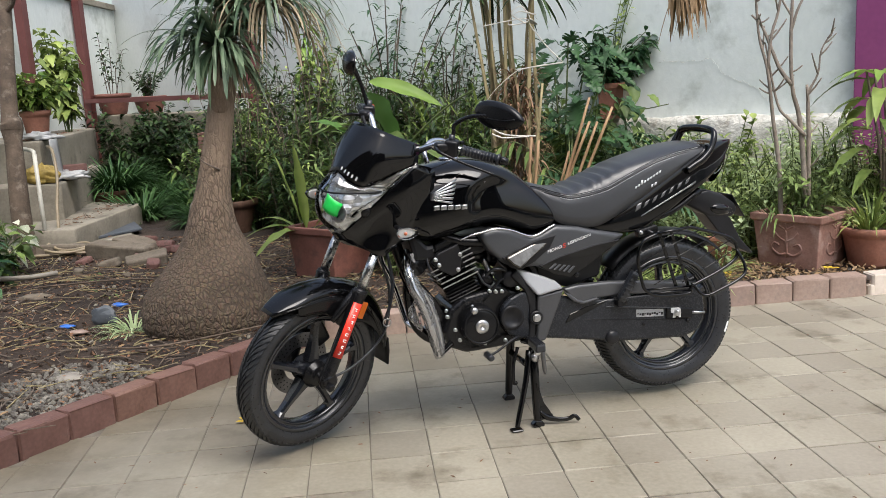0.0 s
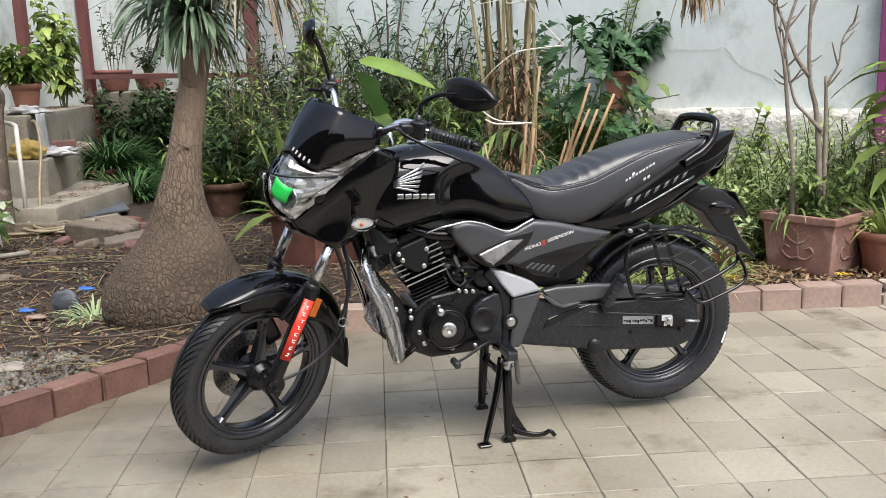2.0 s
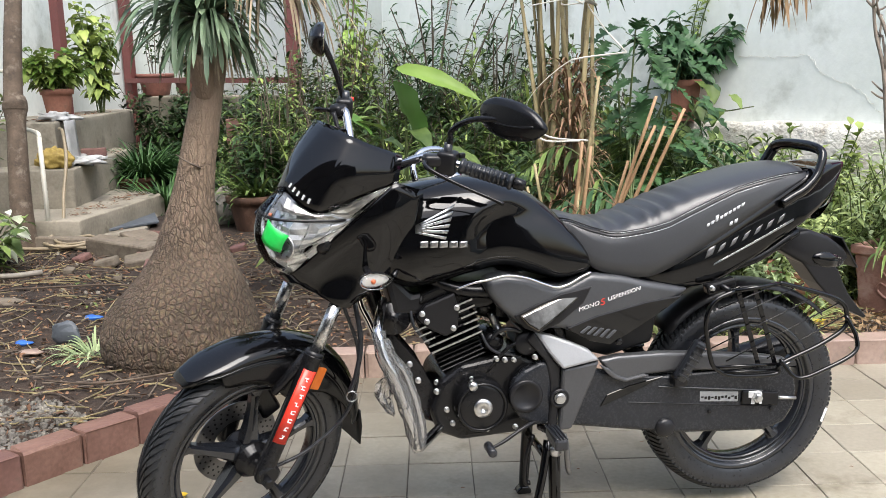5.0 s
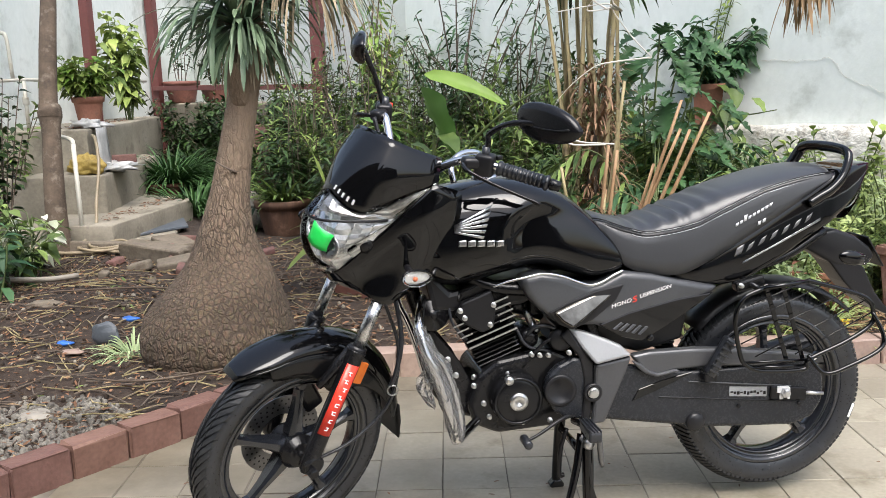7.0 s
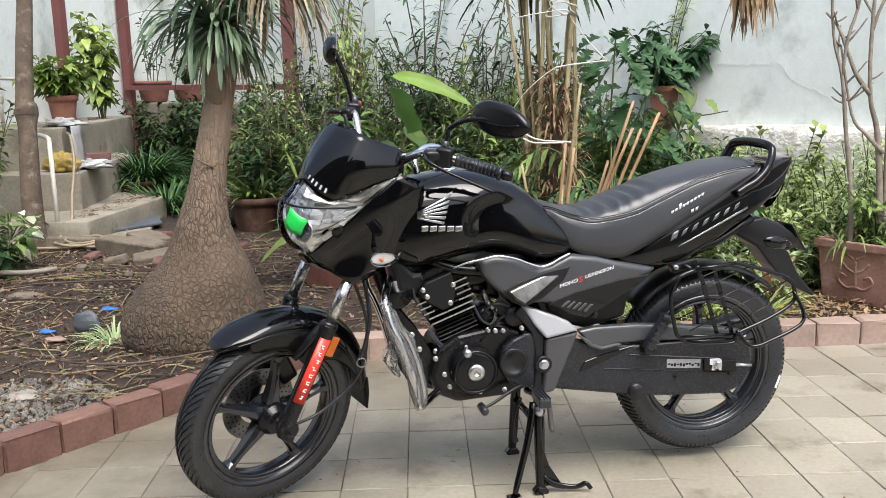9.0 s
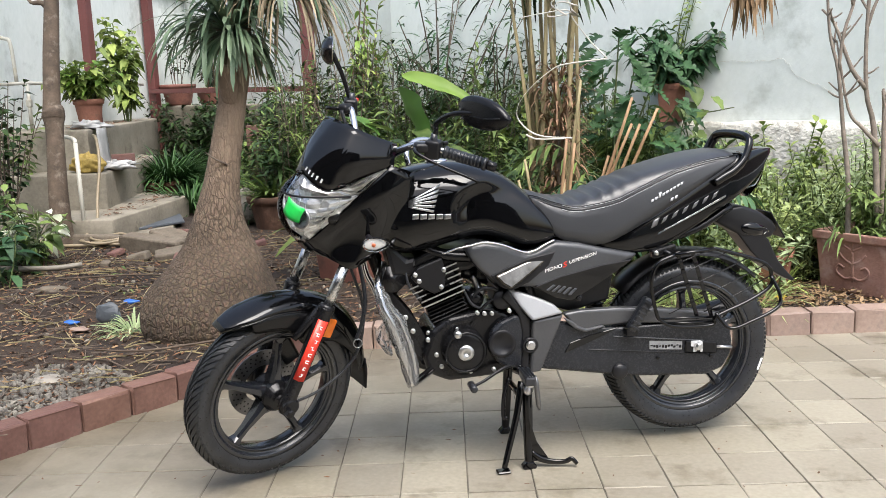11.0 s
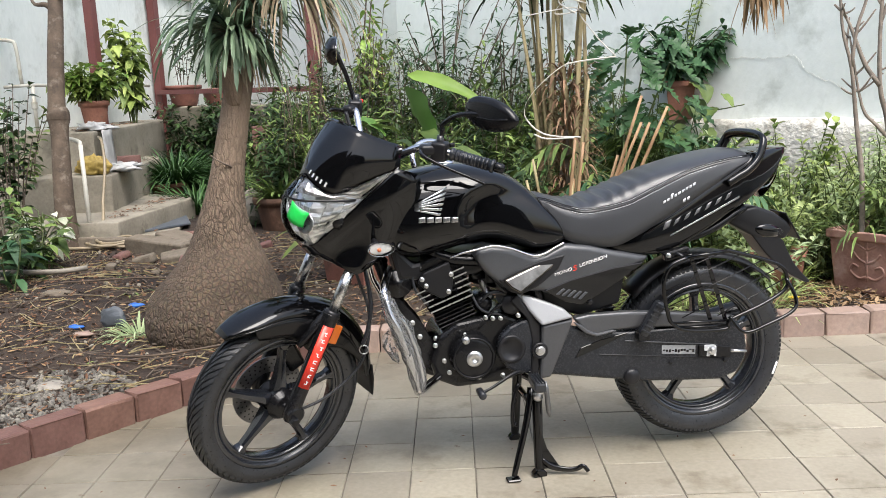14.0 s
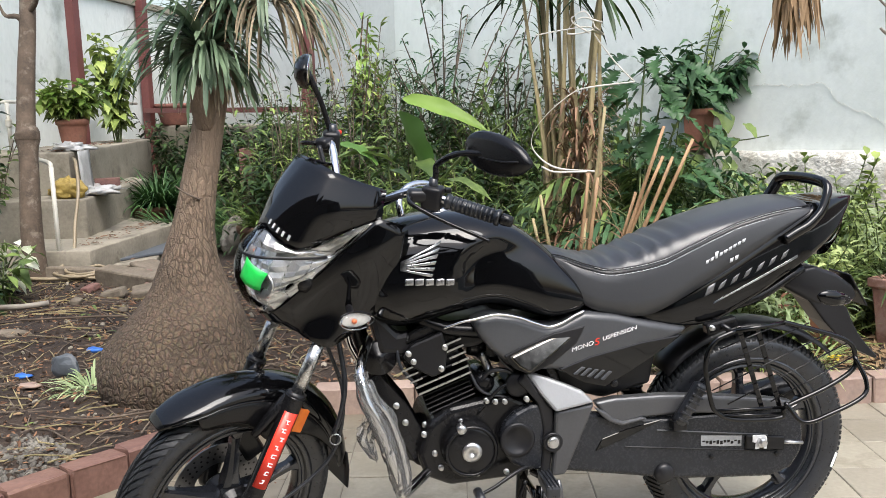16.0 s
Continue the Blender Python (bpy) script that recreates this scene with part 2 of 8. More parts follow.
def lathe(profile, n=32, axis="z", at=(0, 0, 0), closed=False):
    """A profile of (radius, height) turned round z, or round y with the height along y."""
    bm = bmesh.new()
    rings = []
    for r, h in profile:
        ring = []
        for k in range(n):
            a = 2 * math.pi * k / n
            c = (r * math.cos(a), r * math.sin(a), h) if axis == "z" else (r * math.cos(a), h, r * math.sin(a))
            ring.append(bm.verts.new(Vector(c) + Vector(at)))
        rings.append(ring)
    pairs = list(zip(rings, rings[1:])) + ([(rings[-1], rings[0])] if closed else [])
    for a, b in pairs:
        for k in range(n):
            bm.faces.new((a[k], a[(k + 1) % n], b[(k + 1) % n], b[k]))
    if not closed:
        bm.faces.new(list(reversed(rings[0]))), bm.faces.new(rings[-1])
    bmesh.ops.remove_doubles(bm, verts=bm.verts, dist=1e-6)
    bmesh.ops.recalc_face_normals(bm, faces=bm.faces)
    return bm


def join(*bms):
    """One bmesh out of several."""
    out = bms[0]
    for b in bms[1:]:
        me = bpy.data.meshes.new("tmp")
        b.to_mesh(me)
        b.free()
        out.from_mesh(me)
        bpy.data.meshes.remove(me)
    return out


# ---- the large structure ----
CORNER = Vector((-0.715, 4.173, 0))
KERB_L = Vector((-0.427, -0.904, 0))   # from the corner towards the camera
KERB_R = Vector((0.966, 0.258, 0))     # from the corner to the far right


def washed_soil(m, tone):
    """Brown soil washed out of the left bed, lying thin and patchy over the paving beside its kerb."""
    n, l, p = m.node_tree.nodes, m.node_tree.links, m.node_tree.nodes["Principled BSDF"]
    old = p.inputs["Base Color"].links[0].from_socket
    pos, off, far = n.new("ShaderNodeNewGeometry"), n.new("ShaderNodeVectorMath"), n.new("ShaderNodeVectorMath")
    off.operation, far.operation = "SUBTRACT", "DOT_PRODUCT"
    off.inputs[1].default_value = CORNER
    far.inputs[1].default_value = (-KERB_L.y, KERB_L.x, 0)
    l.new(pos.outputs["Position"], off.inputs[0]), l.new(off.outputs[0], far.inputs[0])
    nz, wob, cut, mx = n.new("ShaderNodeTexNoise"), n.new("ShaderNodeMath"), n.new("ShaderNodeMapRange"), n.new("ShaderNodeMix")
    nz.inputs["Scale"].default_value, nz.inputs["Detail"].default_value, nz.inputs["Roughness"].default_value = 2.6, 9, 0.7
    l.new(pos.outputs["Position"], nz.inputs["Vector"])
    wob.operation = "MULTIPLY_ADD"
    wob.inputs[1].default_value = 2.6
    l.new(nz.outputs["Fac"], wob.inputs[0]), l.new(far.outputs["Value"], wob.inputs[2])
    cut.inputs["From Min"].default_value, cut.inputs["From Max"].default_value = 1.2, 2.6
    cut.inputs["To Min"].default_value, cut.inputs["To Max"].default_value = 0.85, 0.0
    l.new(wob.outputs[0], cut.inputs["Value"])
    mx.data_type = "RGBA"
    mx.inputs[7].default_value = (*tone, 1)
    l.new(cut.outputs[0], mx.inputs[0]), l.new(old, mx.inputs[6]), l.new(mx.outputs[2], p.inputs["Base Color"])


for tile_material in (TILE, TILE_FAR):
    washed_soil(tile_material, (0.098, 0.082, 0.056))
WALL_N, WALL_C = Vector((0.48, 0.877, 0)), 7.0   # back wall: WALL_N . p = WALL_C
WALL_U = Vector((0.877, -0.48, 0))


def on_wall(s, z=0.0, out=0.0):
    """A place on the back wall, s metres to the right of the point nearest the origin, out metres before it."""
    return WALL_N * (WALL_C - out) + WALL_U * s + Vector((0, 0, z))


def slab_wall(name, a, b, high, thick, material, low=-0.3, away=None):
    """An upright wall with its face on the line from a to b and its thickness on the far side."""
    a, b = Vector((*a[:2], 0)), Vector((*b[:2], 0))
    d = (b - a).normalized()
    nrm = Vector((-d.y, d.x, 0))
    if away is not None and nrm.dot(Vector(away)) < 0:
        nrm = -nrm
    poly = [a, b, b + nrm * thick, a + nrm * thick]
    ob = part(name, prism([(p.x, p.y) for p in poly], low, high, 0.006), material)
    return tagged(ob, kind="structure")


def ground_height(x, y):
    p = Vector((x, y, 0))
    z = 0.085 + 0.03 * noise.noise(p * 1.3) + 0.016 * noise.noise(p * 5.0) + 0.008 * noise.noise(p * 14.0)
    return z

BACK_A, BACK_B = on_wall(0.6), on_wall(-6.0)
FAR_CORNER = Vector((-6.3, 12.54, 0))
LEFT_END = Vector((-4.75, 3.2, 0))

ground = tagged(part("ground", box((400, 400, 0.2), (0, 0, -0.32)), SOIL), "bare brown earth lying under the whole yard", "ground", kind="structure")

tagged(slab_wall("wall_back", BACK_A, BACK_B, 3.4, 0.25, PLASTER, 0.0, (0, 1, 0)), "white limewashed garden wall with a crack", "wall")
slab_wall("wall_back_far", BACK_B, FAR_CORNER, 3.2, 0.25, PLASTER_GREY, 0.0, (0, 1, 0))
left_wall = slab_wall("wall_left", FAR_CORNER, LEFT_END, 2.62, 0.22, PLASTER, 0.0, (-1, 0, 0))
tagged(left_wall, "white limewashed boundary wall behind the steps", "wall")
slab_wall("coping_left", FAR_CORNER + Vector((0.05, 0, 0)), LEFT_END + Vector((0.05, 0, 0)), 2.70, 0.32, CONCRETE, 2.622, (-1, 0, 0))
# plain walls, unseen behind the camera, close the yard; sized for shade and reflections
slab_wall("wall_front", (-6.0, -4.2), (6.5, -4.2), 3.04, 0.2, UNSEEN_DARK, 0.0, (0, -1, 0))
# unseen ceiling, added to shade the near floor and darken the bike's reflections
tagged(part("ceiling_unseen", prism([(-4.4, -4.4), (4.8, -4.4), (4.8, -2.0), (1.6, -2.0), (1.6, -0.9), (-0.7, -0.9), (-0.7, 0.4), (-4.4, 0.4)], 3.05, 3.2, 0.01), UNSEEN_DARK), kind="structure")
# unseen wall, added to close the left side and cut its light
slab_wall("wall_left_near", LEFT_END, (-4.3, -4.2), 3.04, 0.2, PLASTER_GREY, 0.0, (-1, 0, 0))
# unseen right walls: low for mirrored sky, then high and dark behind
slab_wall("wall_right", (4.6, 7.5), (4.6, -1.6), 0.5, 0.2, PLASTER_GREY, 0.0, (1, 0, 0))
slab_wall("wall_right_near", (4.6, -1.6), (4.6, -4.2), 3.04, 0.2, UNSEEN_DARK, 0.0, (1, 0, 0))

# rubble footing of the back wall, with a worn top edge
def rubble_ledge(name, s0, s1, top, depth):
    verts, faces, cols, rows = [], [], 60, 12
    for i in range(cols + 1):
        s = s0 + (s1 - s0) * i / cols
        for j in range(rows + 1):
            v = j / rows
            z = top * min(1, v / 0.8)
            out = depth * (1 if v <= 0.8 else (1 - v) / 0.2)
            p = on_wall(s, z, out - 0.003)
            k = noise.noise(p * 4.0) * 0.035 + noise.noise(p * 11.0) * 0.018
            p -= WALL_N * k * (1 if v < 0.95 else 0)
            p.z += noise.noise(p * 6.0 + Vector((7, 0, 0))) * 0.02 * (v > 0.3)
            verts.append(p)
    for i in range(cols):
        for j in range(rows):
            a = i * (rows + 1) + j
            faces.append((a, a + rows + 1, a + rows + 2, a + 1))
    return tagged(raw(name, verts, faces, STONE_WHITE, None, "", True), "rough whitewashed rubble footing along the garden wall", "footing", kind="structure")

rubble_ledge("wall_footing", -6.0, -0.95, 0.92, 0.13)

# the crack that runs down through the wall's plaster
def crack():
    pts = [(1.09, 1.38), (1.16, 1.355), (1.30, 1.362), (1.45, 1.345), (1.60, 1.36), (1.66, 1.31), (1.70, 1.24), (1.80, 1.19), (1.92, 1.12), (2.02, 1.00), (2.08, .95)]
    r, rows = random.Random(9), []
    fine = smooth_line([Vector((x, z, 0)) for x, z in pts], 7)
    for p in fine:
        s = (p.x - WALL_N.x * WALL_C) / WALL_U.x
        q = on_wall(s, p.y + r.uniform(-.012, .012), .004)
        w = r.uniform(.0003, .0014)
        rows.append([q + Vector((0, 0, w)), q - Vector((0, 0, w))])
    bm = loft(rows, False, False)
    bmesh.ops.solidify(bm, geom=bm.faces[:], thickness=.002)
    tagged(part("wall_crack", bm, STONE_WHITE), "thin dark crack in the wall plaster", "crack", kind="structure")

crack()

# purple panel beside the white wall
p0, p1 = on_wall(-0.93, 0, 0.10), on_wall(0.6, 0, 0.10)
purple = tagged(part("wall_purple", prism([(p0.x, p0.y), (p1.x, p1.y), (p1.x + 0.04, p1.y + 0.09), (p0.x + 0.045, p0.y + 0.085)], 0.0, 3.2, 0.008), PURPLE), "purple painted wall panel beside the white wall", "wall", kind="structure")

# garden soil: one uneven sheet behind the kerbs
def in_bed(x, y, margin):
    d = Vector((x, y, 0)) - CORNER
    left = d.dot(Vector((-KERB_L.y, KERB_L.x, 0)))      # positive on the paved side of the left kerb
    right = d.dot(Vector((KERB_R.y, -KERB_R.x, 0)))     # positive on the paved side of the right kerb
    return not (left > -margin and right > -margin)

def soil_sheet():
    step, x0, y0, nx, ny = 0.06, -6.6, 1.2, 180, 190
    verts, index, faces = [], {}, []
    for i in range(nx):
        for j in range(ny):
            x, y = x0 + i * step, y0 + j * step
            if not in_bed(x + step / 2, y + step / 2, 0.035) or y * 0.877 + x * 0.48 > 7.1 and x > -2:
                continue
            q = []
            for a, b in ((i, j), (i + 1, j), (i + 1, j + 1), (i, j + 1)):
                if (a, b) not in index:
                    index[a, b] = len(verts)
                    vx, vy = x0 + a * step, y0 + b * step
                    verts.append((vx, vy, ground_height(vx, vy)))
                q.append(index[a, b])
            faces.append(q)
    return tagged(raw("garden_soil", verts, faces, SOIL, None, "", True), "bare brown garden soil strewn with dry litter", "soil", kind="structure")

soil = soil_sheet()

# steps up to the terrace along the left wall
STEP1 = [(-4.25, 7.25), (-5.54, 10.39), (-6.3, 10.6), (-5.55, 7.1)]
STEP2 = [(-3.95, 7.02), (-4.76, 9.09), (-5.5, 9.5), (-4.9, 6.7)]
STEP3 = [(-3.50, 6.43), (-3.72, 7.96), (-4.6, 8.4), (-4.3, 6.3)]
def worn_prism(poly, top, deep, seed):
    """A concrete block with chipped, wavy edges and uneven faces."""
    bm = prism(poly, 0.0, top, 0.016, seg=2)
    bmesh.ops.triangulate(bm, faces=[f for f in bm.faces if len(f.verts) > 4])
    for _ in range(3):
        bmesh.ops.subdivide_edges(bm, edges=[e for e in bm.edges if e.calc_length() > .09], cuts=2, use_grid_fill=True)
    bm.normal_update()
    for v in bm.verts:
        q = v.co + Vector((seed, 0, 0))
        v.co -= v.normal * deep * (abs(noise.noise(q * 3.0)) * 1.2 + .8 * max(0, noise.noise(q * 11.0)))
    return bm


steps = thing("garden_steps", "three tall worn concrete steps along the wall", "steps", kind="structure")
for poly, top in ((STEP1, 0.97), (STEP2, 0.60), (STEP3, 0.28)):
    part("step", worn_prism(poly, top, 0.014, 5 + top), CONCRETE, steps, "", True)
tagged(part("slab", prism([(-3.82, 6.62), (-3.30, 6.93), (-3.75, 7.9), (-4.5, 7.6)], 0.0, 0.11, 0.015), CONCRETE), "flat grey concrete slab on the soil before the steps", "slab")

# ---- floor joint bed and kerbs ----
G = radians(14.8)
GX, GY = Vector((math.cos(G), math.sin(G), 0)), Vector((-math.sin(G), math.cos(G), 0))
floor_poly = [CORNER, CORNER + KERB_R * 6.5, Vector((6.5, -4.2, 0)), Vector((-6.0, -4.2, 0)), CORNER + KERB_L * 8.0]
floor = tagged(part("floor", prism([(p.x, p.y) for p in floor_poly], -0.20, -0.004), JOINT), "beige cement tile paving with sandy joints", "floor", kind="structure")

# ---- the motorcycle: x forward, y to its left, z up; the origin on the paving under the rear wheel ----
HEAD = radians(25.4)
BIKE = Matrix.Translation((0.939, 3.436, 0)) @ Euler((0, 0, HEAD + math.pi)).to_matrix().to_4x4()
RAKE, TURN = radians(25.5), radians(31)
PIVOT = Vector((1.39, 0, 0.28))
STEER = Matrix.Translation(PIVOT) @ Matrix.Rotation(TURN, 4, Vector((-math.sin(RAKE), 0, math.cos(RAKE)))) @ Matrix.Translation(-PIVOT)
REAR, FRONT = Vector((0, 0, 0.332)), Vector((1.435, 0, 0.305))
UP_FORK = Vector((-math.sin(RAKE), 0, math.cos(RAKE)))

TREAD = mat("dusty_tread_rubber", (0.010, 0.011, 0.013), (0.025, 0.027, 0.030), 0.40, big=20, fine=120, bump=0.15, spec=0.5)
RUBBER = mat("tyre_rubber", (0.008, 0.009, 0.0115), (0.020, 0.022, 0.027), 0.31, big=20, fine=120, bump=0.12, spec=0.62)
GLOSS = mat("gloss_black_paint", (0.0016, 0.0016, 0.0019), (0.0028, 0.0028, 0.0032), 0.045, big=3, fine=90, bump=0.0, rough_vary=0.012, spec=0.45)
WHEEL_PAINT = mat("black_wheel_paint", (0.008, 0.009, 0.012), (0.018, 0.020, 0.025), 0.15, big=8, fine=120, bump=0.02, rough_vary=0.05, spec=0.8)
SATIN = mat("satin_black_metal", (0.004, 0.004, 0.0046), (0.010, 0.010, 0.011), 0.22, big=8, fine=120, bump=0.03, spec=0.30, rough_vary=0.05)
MATTE = mat("matte_black_plastic", (0.007, 0.007, 0.008), (0.014, 0.014, 0.016), 0.34, big=6, fine=200, bump=0.03, spec=0.32, rough_vary=0.04)
GREY = mat("grey_satin_plastic", (0.0357, 0.0374, 0.0416), (0.0485, 0.0510, 0.0561), 0.34, big=5, fine=160, bump=0.02, rough_vary=0.03, spec=0.6)
SILVER = mat("silver_grey_paint", (0.250, 0.255, 0.262), (0.320, 0.325, 0.335), 0.42, big=5, fine=200, bump=0.04, metal=0.45)
ARM = mat("dark_grey_metallic", (0.060, 0.061, 0.065), (0.086, 0.088, 0.093), 0.36, big=5, fine=160, bump=0.02, metal=0.4, rough_vary=0.03)
CASE = mat("dark_grey_plastic", (0.011, 0.0122, 0.0150), (0.019, 0.0208, 0.0250), 0.27, big=5, fine=180, bump=0.02, spec=0.36, rough_vary=0.04)
CHROME = mat("chrome", (0.60, 0.60, 0.61), (0.72, 0.72, 0.73), 0.10, metal=1.0, big=6, fine=80, bump=0.0, rough_vary=0.04)
FORK_CHROME = mat("hard_chrome_tube", (0.50, 0.50, 0.50), (0.62, 0.62, 0.62), 0.27, metal=1.0, big=6, fine=80, bump=0.01, rough_vary=0.05)
BROW = mat("smoked_silver", (0.10, 0.096, 0.09), (0.68, 0.665, 0.64), 0.14, metal=0.7, big=20, fine=60, bump=0.0, rough_vary=0.06)
LAMP_SILVER = mat("lamp_silver", (0.66, 0.665, 0.66), (0.92, 0.925, 0.92), 0.24, metal=0.6, big=30, fine=120, bump=0.0, rough_vary=0.08)
INSERT = mat("smoked_chrome", (0.10, 0.093, 0.080), (0.235, 0.22, 0.195), 0.12, metal=1.0, big=18, fine=80, bump=0.02, rough_vary=0.05)
DISC_STEEL = mat("dull_disc_steel", (0.13, 0.13, 0.135), (0.22, 0.22, 0.225), 0.34, metal=0.9, big=12, fine=140, bump=0.03)
STEEL = mat("machined_aluminium", (0.42, 0.42, 0.43), (0.58, 0.58, 0.59), 0.3, metal=1.0, big=12, fine=140, bump=0.05)
BOLT = mat("zinc_bolt", (0.50, 0.50, 0.50), (0.66, 0.66, 0.66), 0.32, metal=1.0, big=30, fine=200, bump=0.05)
LEATHER = mat("black_vinyl", (0.024, 0.025, 0.028), (0.035, 0.037, 0.041), 0.37, big=4, fine=260, bump=0.012, bump_scale=0.002, spec=0.55, coat=0.05, rough_vary=0.035)
THREAD = mat("white_thread", (0.45, 0.46, 0.48), (0.60, 0.61, 0.63), 0.8, big=30, fine=100, bump=0)
RED = mat("red_sticker", (0.70, 0.035, 0.02), (0.80, 0.06, 0.035), 0.35, big=10, fine=80, bump=0)
WHITE = mat("white_print", (0.72, 0.72, 0.72), (0.82, 0.82, 0.82), 0.4, big=20, fine=90, bump=0)
LABEL = mat("foil_label", (0.26, 0.27, 0.285), (0.40, 0.41, 0.425), 0.35, metal=0.3, big=30, fine=120, bump=0)
GREEN = mat("green_sticker", (0.01, 0.50, 0.06), (0.02, 0.62, 0.10), 0.4, big=10, fine=90, bump=0.02)
AMBER = mat("amber_reflector", (0.60, 0.12, 0.01), (0.75, 0.20, 0.02), 0.2, big=20, fine=90, bump=0.1)
BULB = mat("amber_bulb", (0.42, 0.10, 0.04), (0.55, 0.17, 0.07), 0.3, big=20, fine=90, bump=0)
PRINT_GREY = mat("grey_print", (0.12, 0.12, 0.125), (0.17, 0.17, 0.175), 0.3, big=20, fine=90, bump=0, metal=0.4)


def clear_mat(name, tint, rough=0.03, cloudy=0.0, shine=1.45):
    """Clear plastic: thin, it lets most light straight through and keeps the gloss."""
    m, n, l, p = nodes_of(name)
    p.inputs["Base Color"].default_value = (*tint, 1)
    p.inputs["Roughness"].default_value = rough
    p.inputs["IOR"].default_value = 1.5
    nz, b, tc = n.new("ShaderNodeTexNoise"), n.new("ShaderNodeBump"), n.new("ShaderNodeTexCoord")
    nz.inputs["Scale"].default_value = 30
    l.new(tc.outputs["Object"], nz.inputs["Vector"]), l.new(nz.outputs["Fac"], b.inputs["Height"])
    b.inputs["Strength"].default_value, b.inputs["Distance"].default_value = 0.05, 0.004
    l.new(b.outputs["Normal"], p.inputs["Normal"])
    tr, mx = n.new("ShaderNodeBsdfTransparent"), n.new("ShaderNodeMixShader")
    tr.inputs["Color"].default_value = (*tint, 1)
    gl = n.new("ShaderNodeBsdfGlossy")
    gl.inputs["Roughness"].default_value = rough
    l.new(b.outputs["Normal"], gl.inputs["Normal"])
    fr = n.new("ShaderNodeFresnel")
    fr.inputs["IOR"].default_value = shine
    l.new(fr.outputs[0], mx.inputs[0])
    l.new(tr.outputs[0], mx.inputs[1]), l.new(gl.outputs[0], mx.inputs[2])
    df, m2 = n.new("ShaderNodeBsdfDiffuse"), n.new("ShaderNodeMixShader")
    df.inputs["Color"].default_value = (0.8, 0.8, 0.8, 1)
    m2.inputs[0].default_value = cloudy
    l.new(mx.outputs[0], m2.inputs[1]), l.new(df.outputs[0], m2.inputs[2])
    l.new(m2.outputs[0], n["Material Output"].inputs["Surface"])
    return m


LENS = clear_mat("clear_lens", (0.97, 0.975, 0.98), shine=1.2)
FILM = clear_mat("clear_wrap_film", (0.88, 0.88, 0.88), 0.08, 0.07)

motorcycle = thing("motorcycle", "glossy black motorcycle on its centre stand, front wheel turned", "motorcycle", BIKE)


def bp(name, bm, material, parent=None, label="", steer=False, smooth=True, shift=None):
    """A part of the motorcycle."""
    if shift is not None:
        bmesh.ops.translate(bm, vec=shift, verts=bm.verts)
    if steer:
        bmesh.ops.transform(bm, matrix=STEER, verts=bm.verts)
    return part(name, bm, material, parent or motorcycle, label, smooth)


def mirror_y(bm):
    bmesh.ops.scale(bm, vec=(1, -1, 1), verts=bm.verts)
    bmesh.ops.reverse_faces(bm, faces=bm.faces)
    return bm


def shell(rows, thick, closed=False):
    """A curved panel through rows of points, given a thickness."""
    bm = loft(rows, closed, False)
    bmesh.ops.solidify(bm, geom=bm.faces[:], thickness=thick)
    bmesh.ops.recalc_face_normals(bm, faces=bm.faces)
    return bm


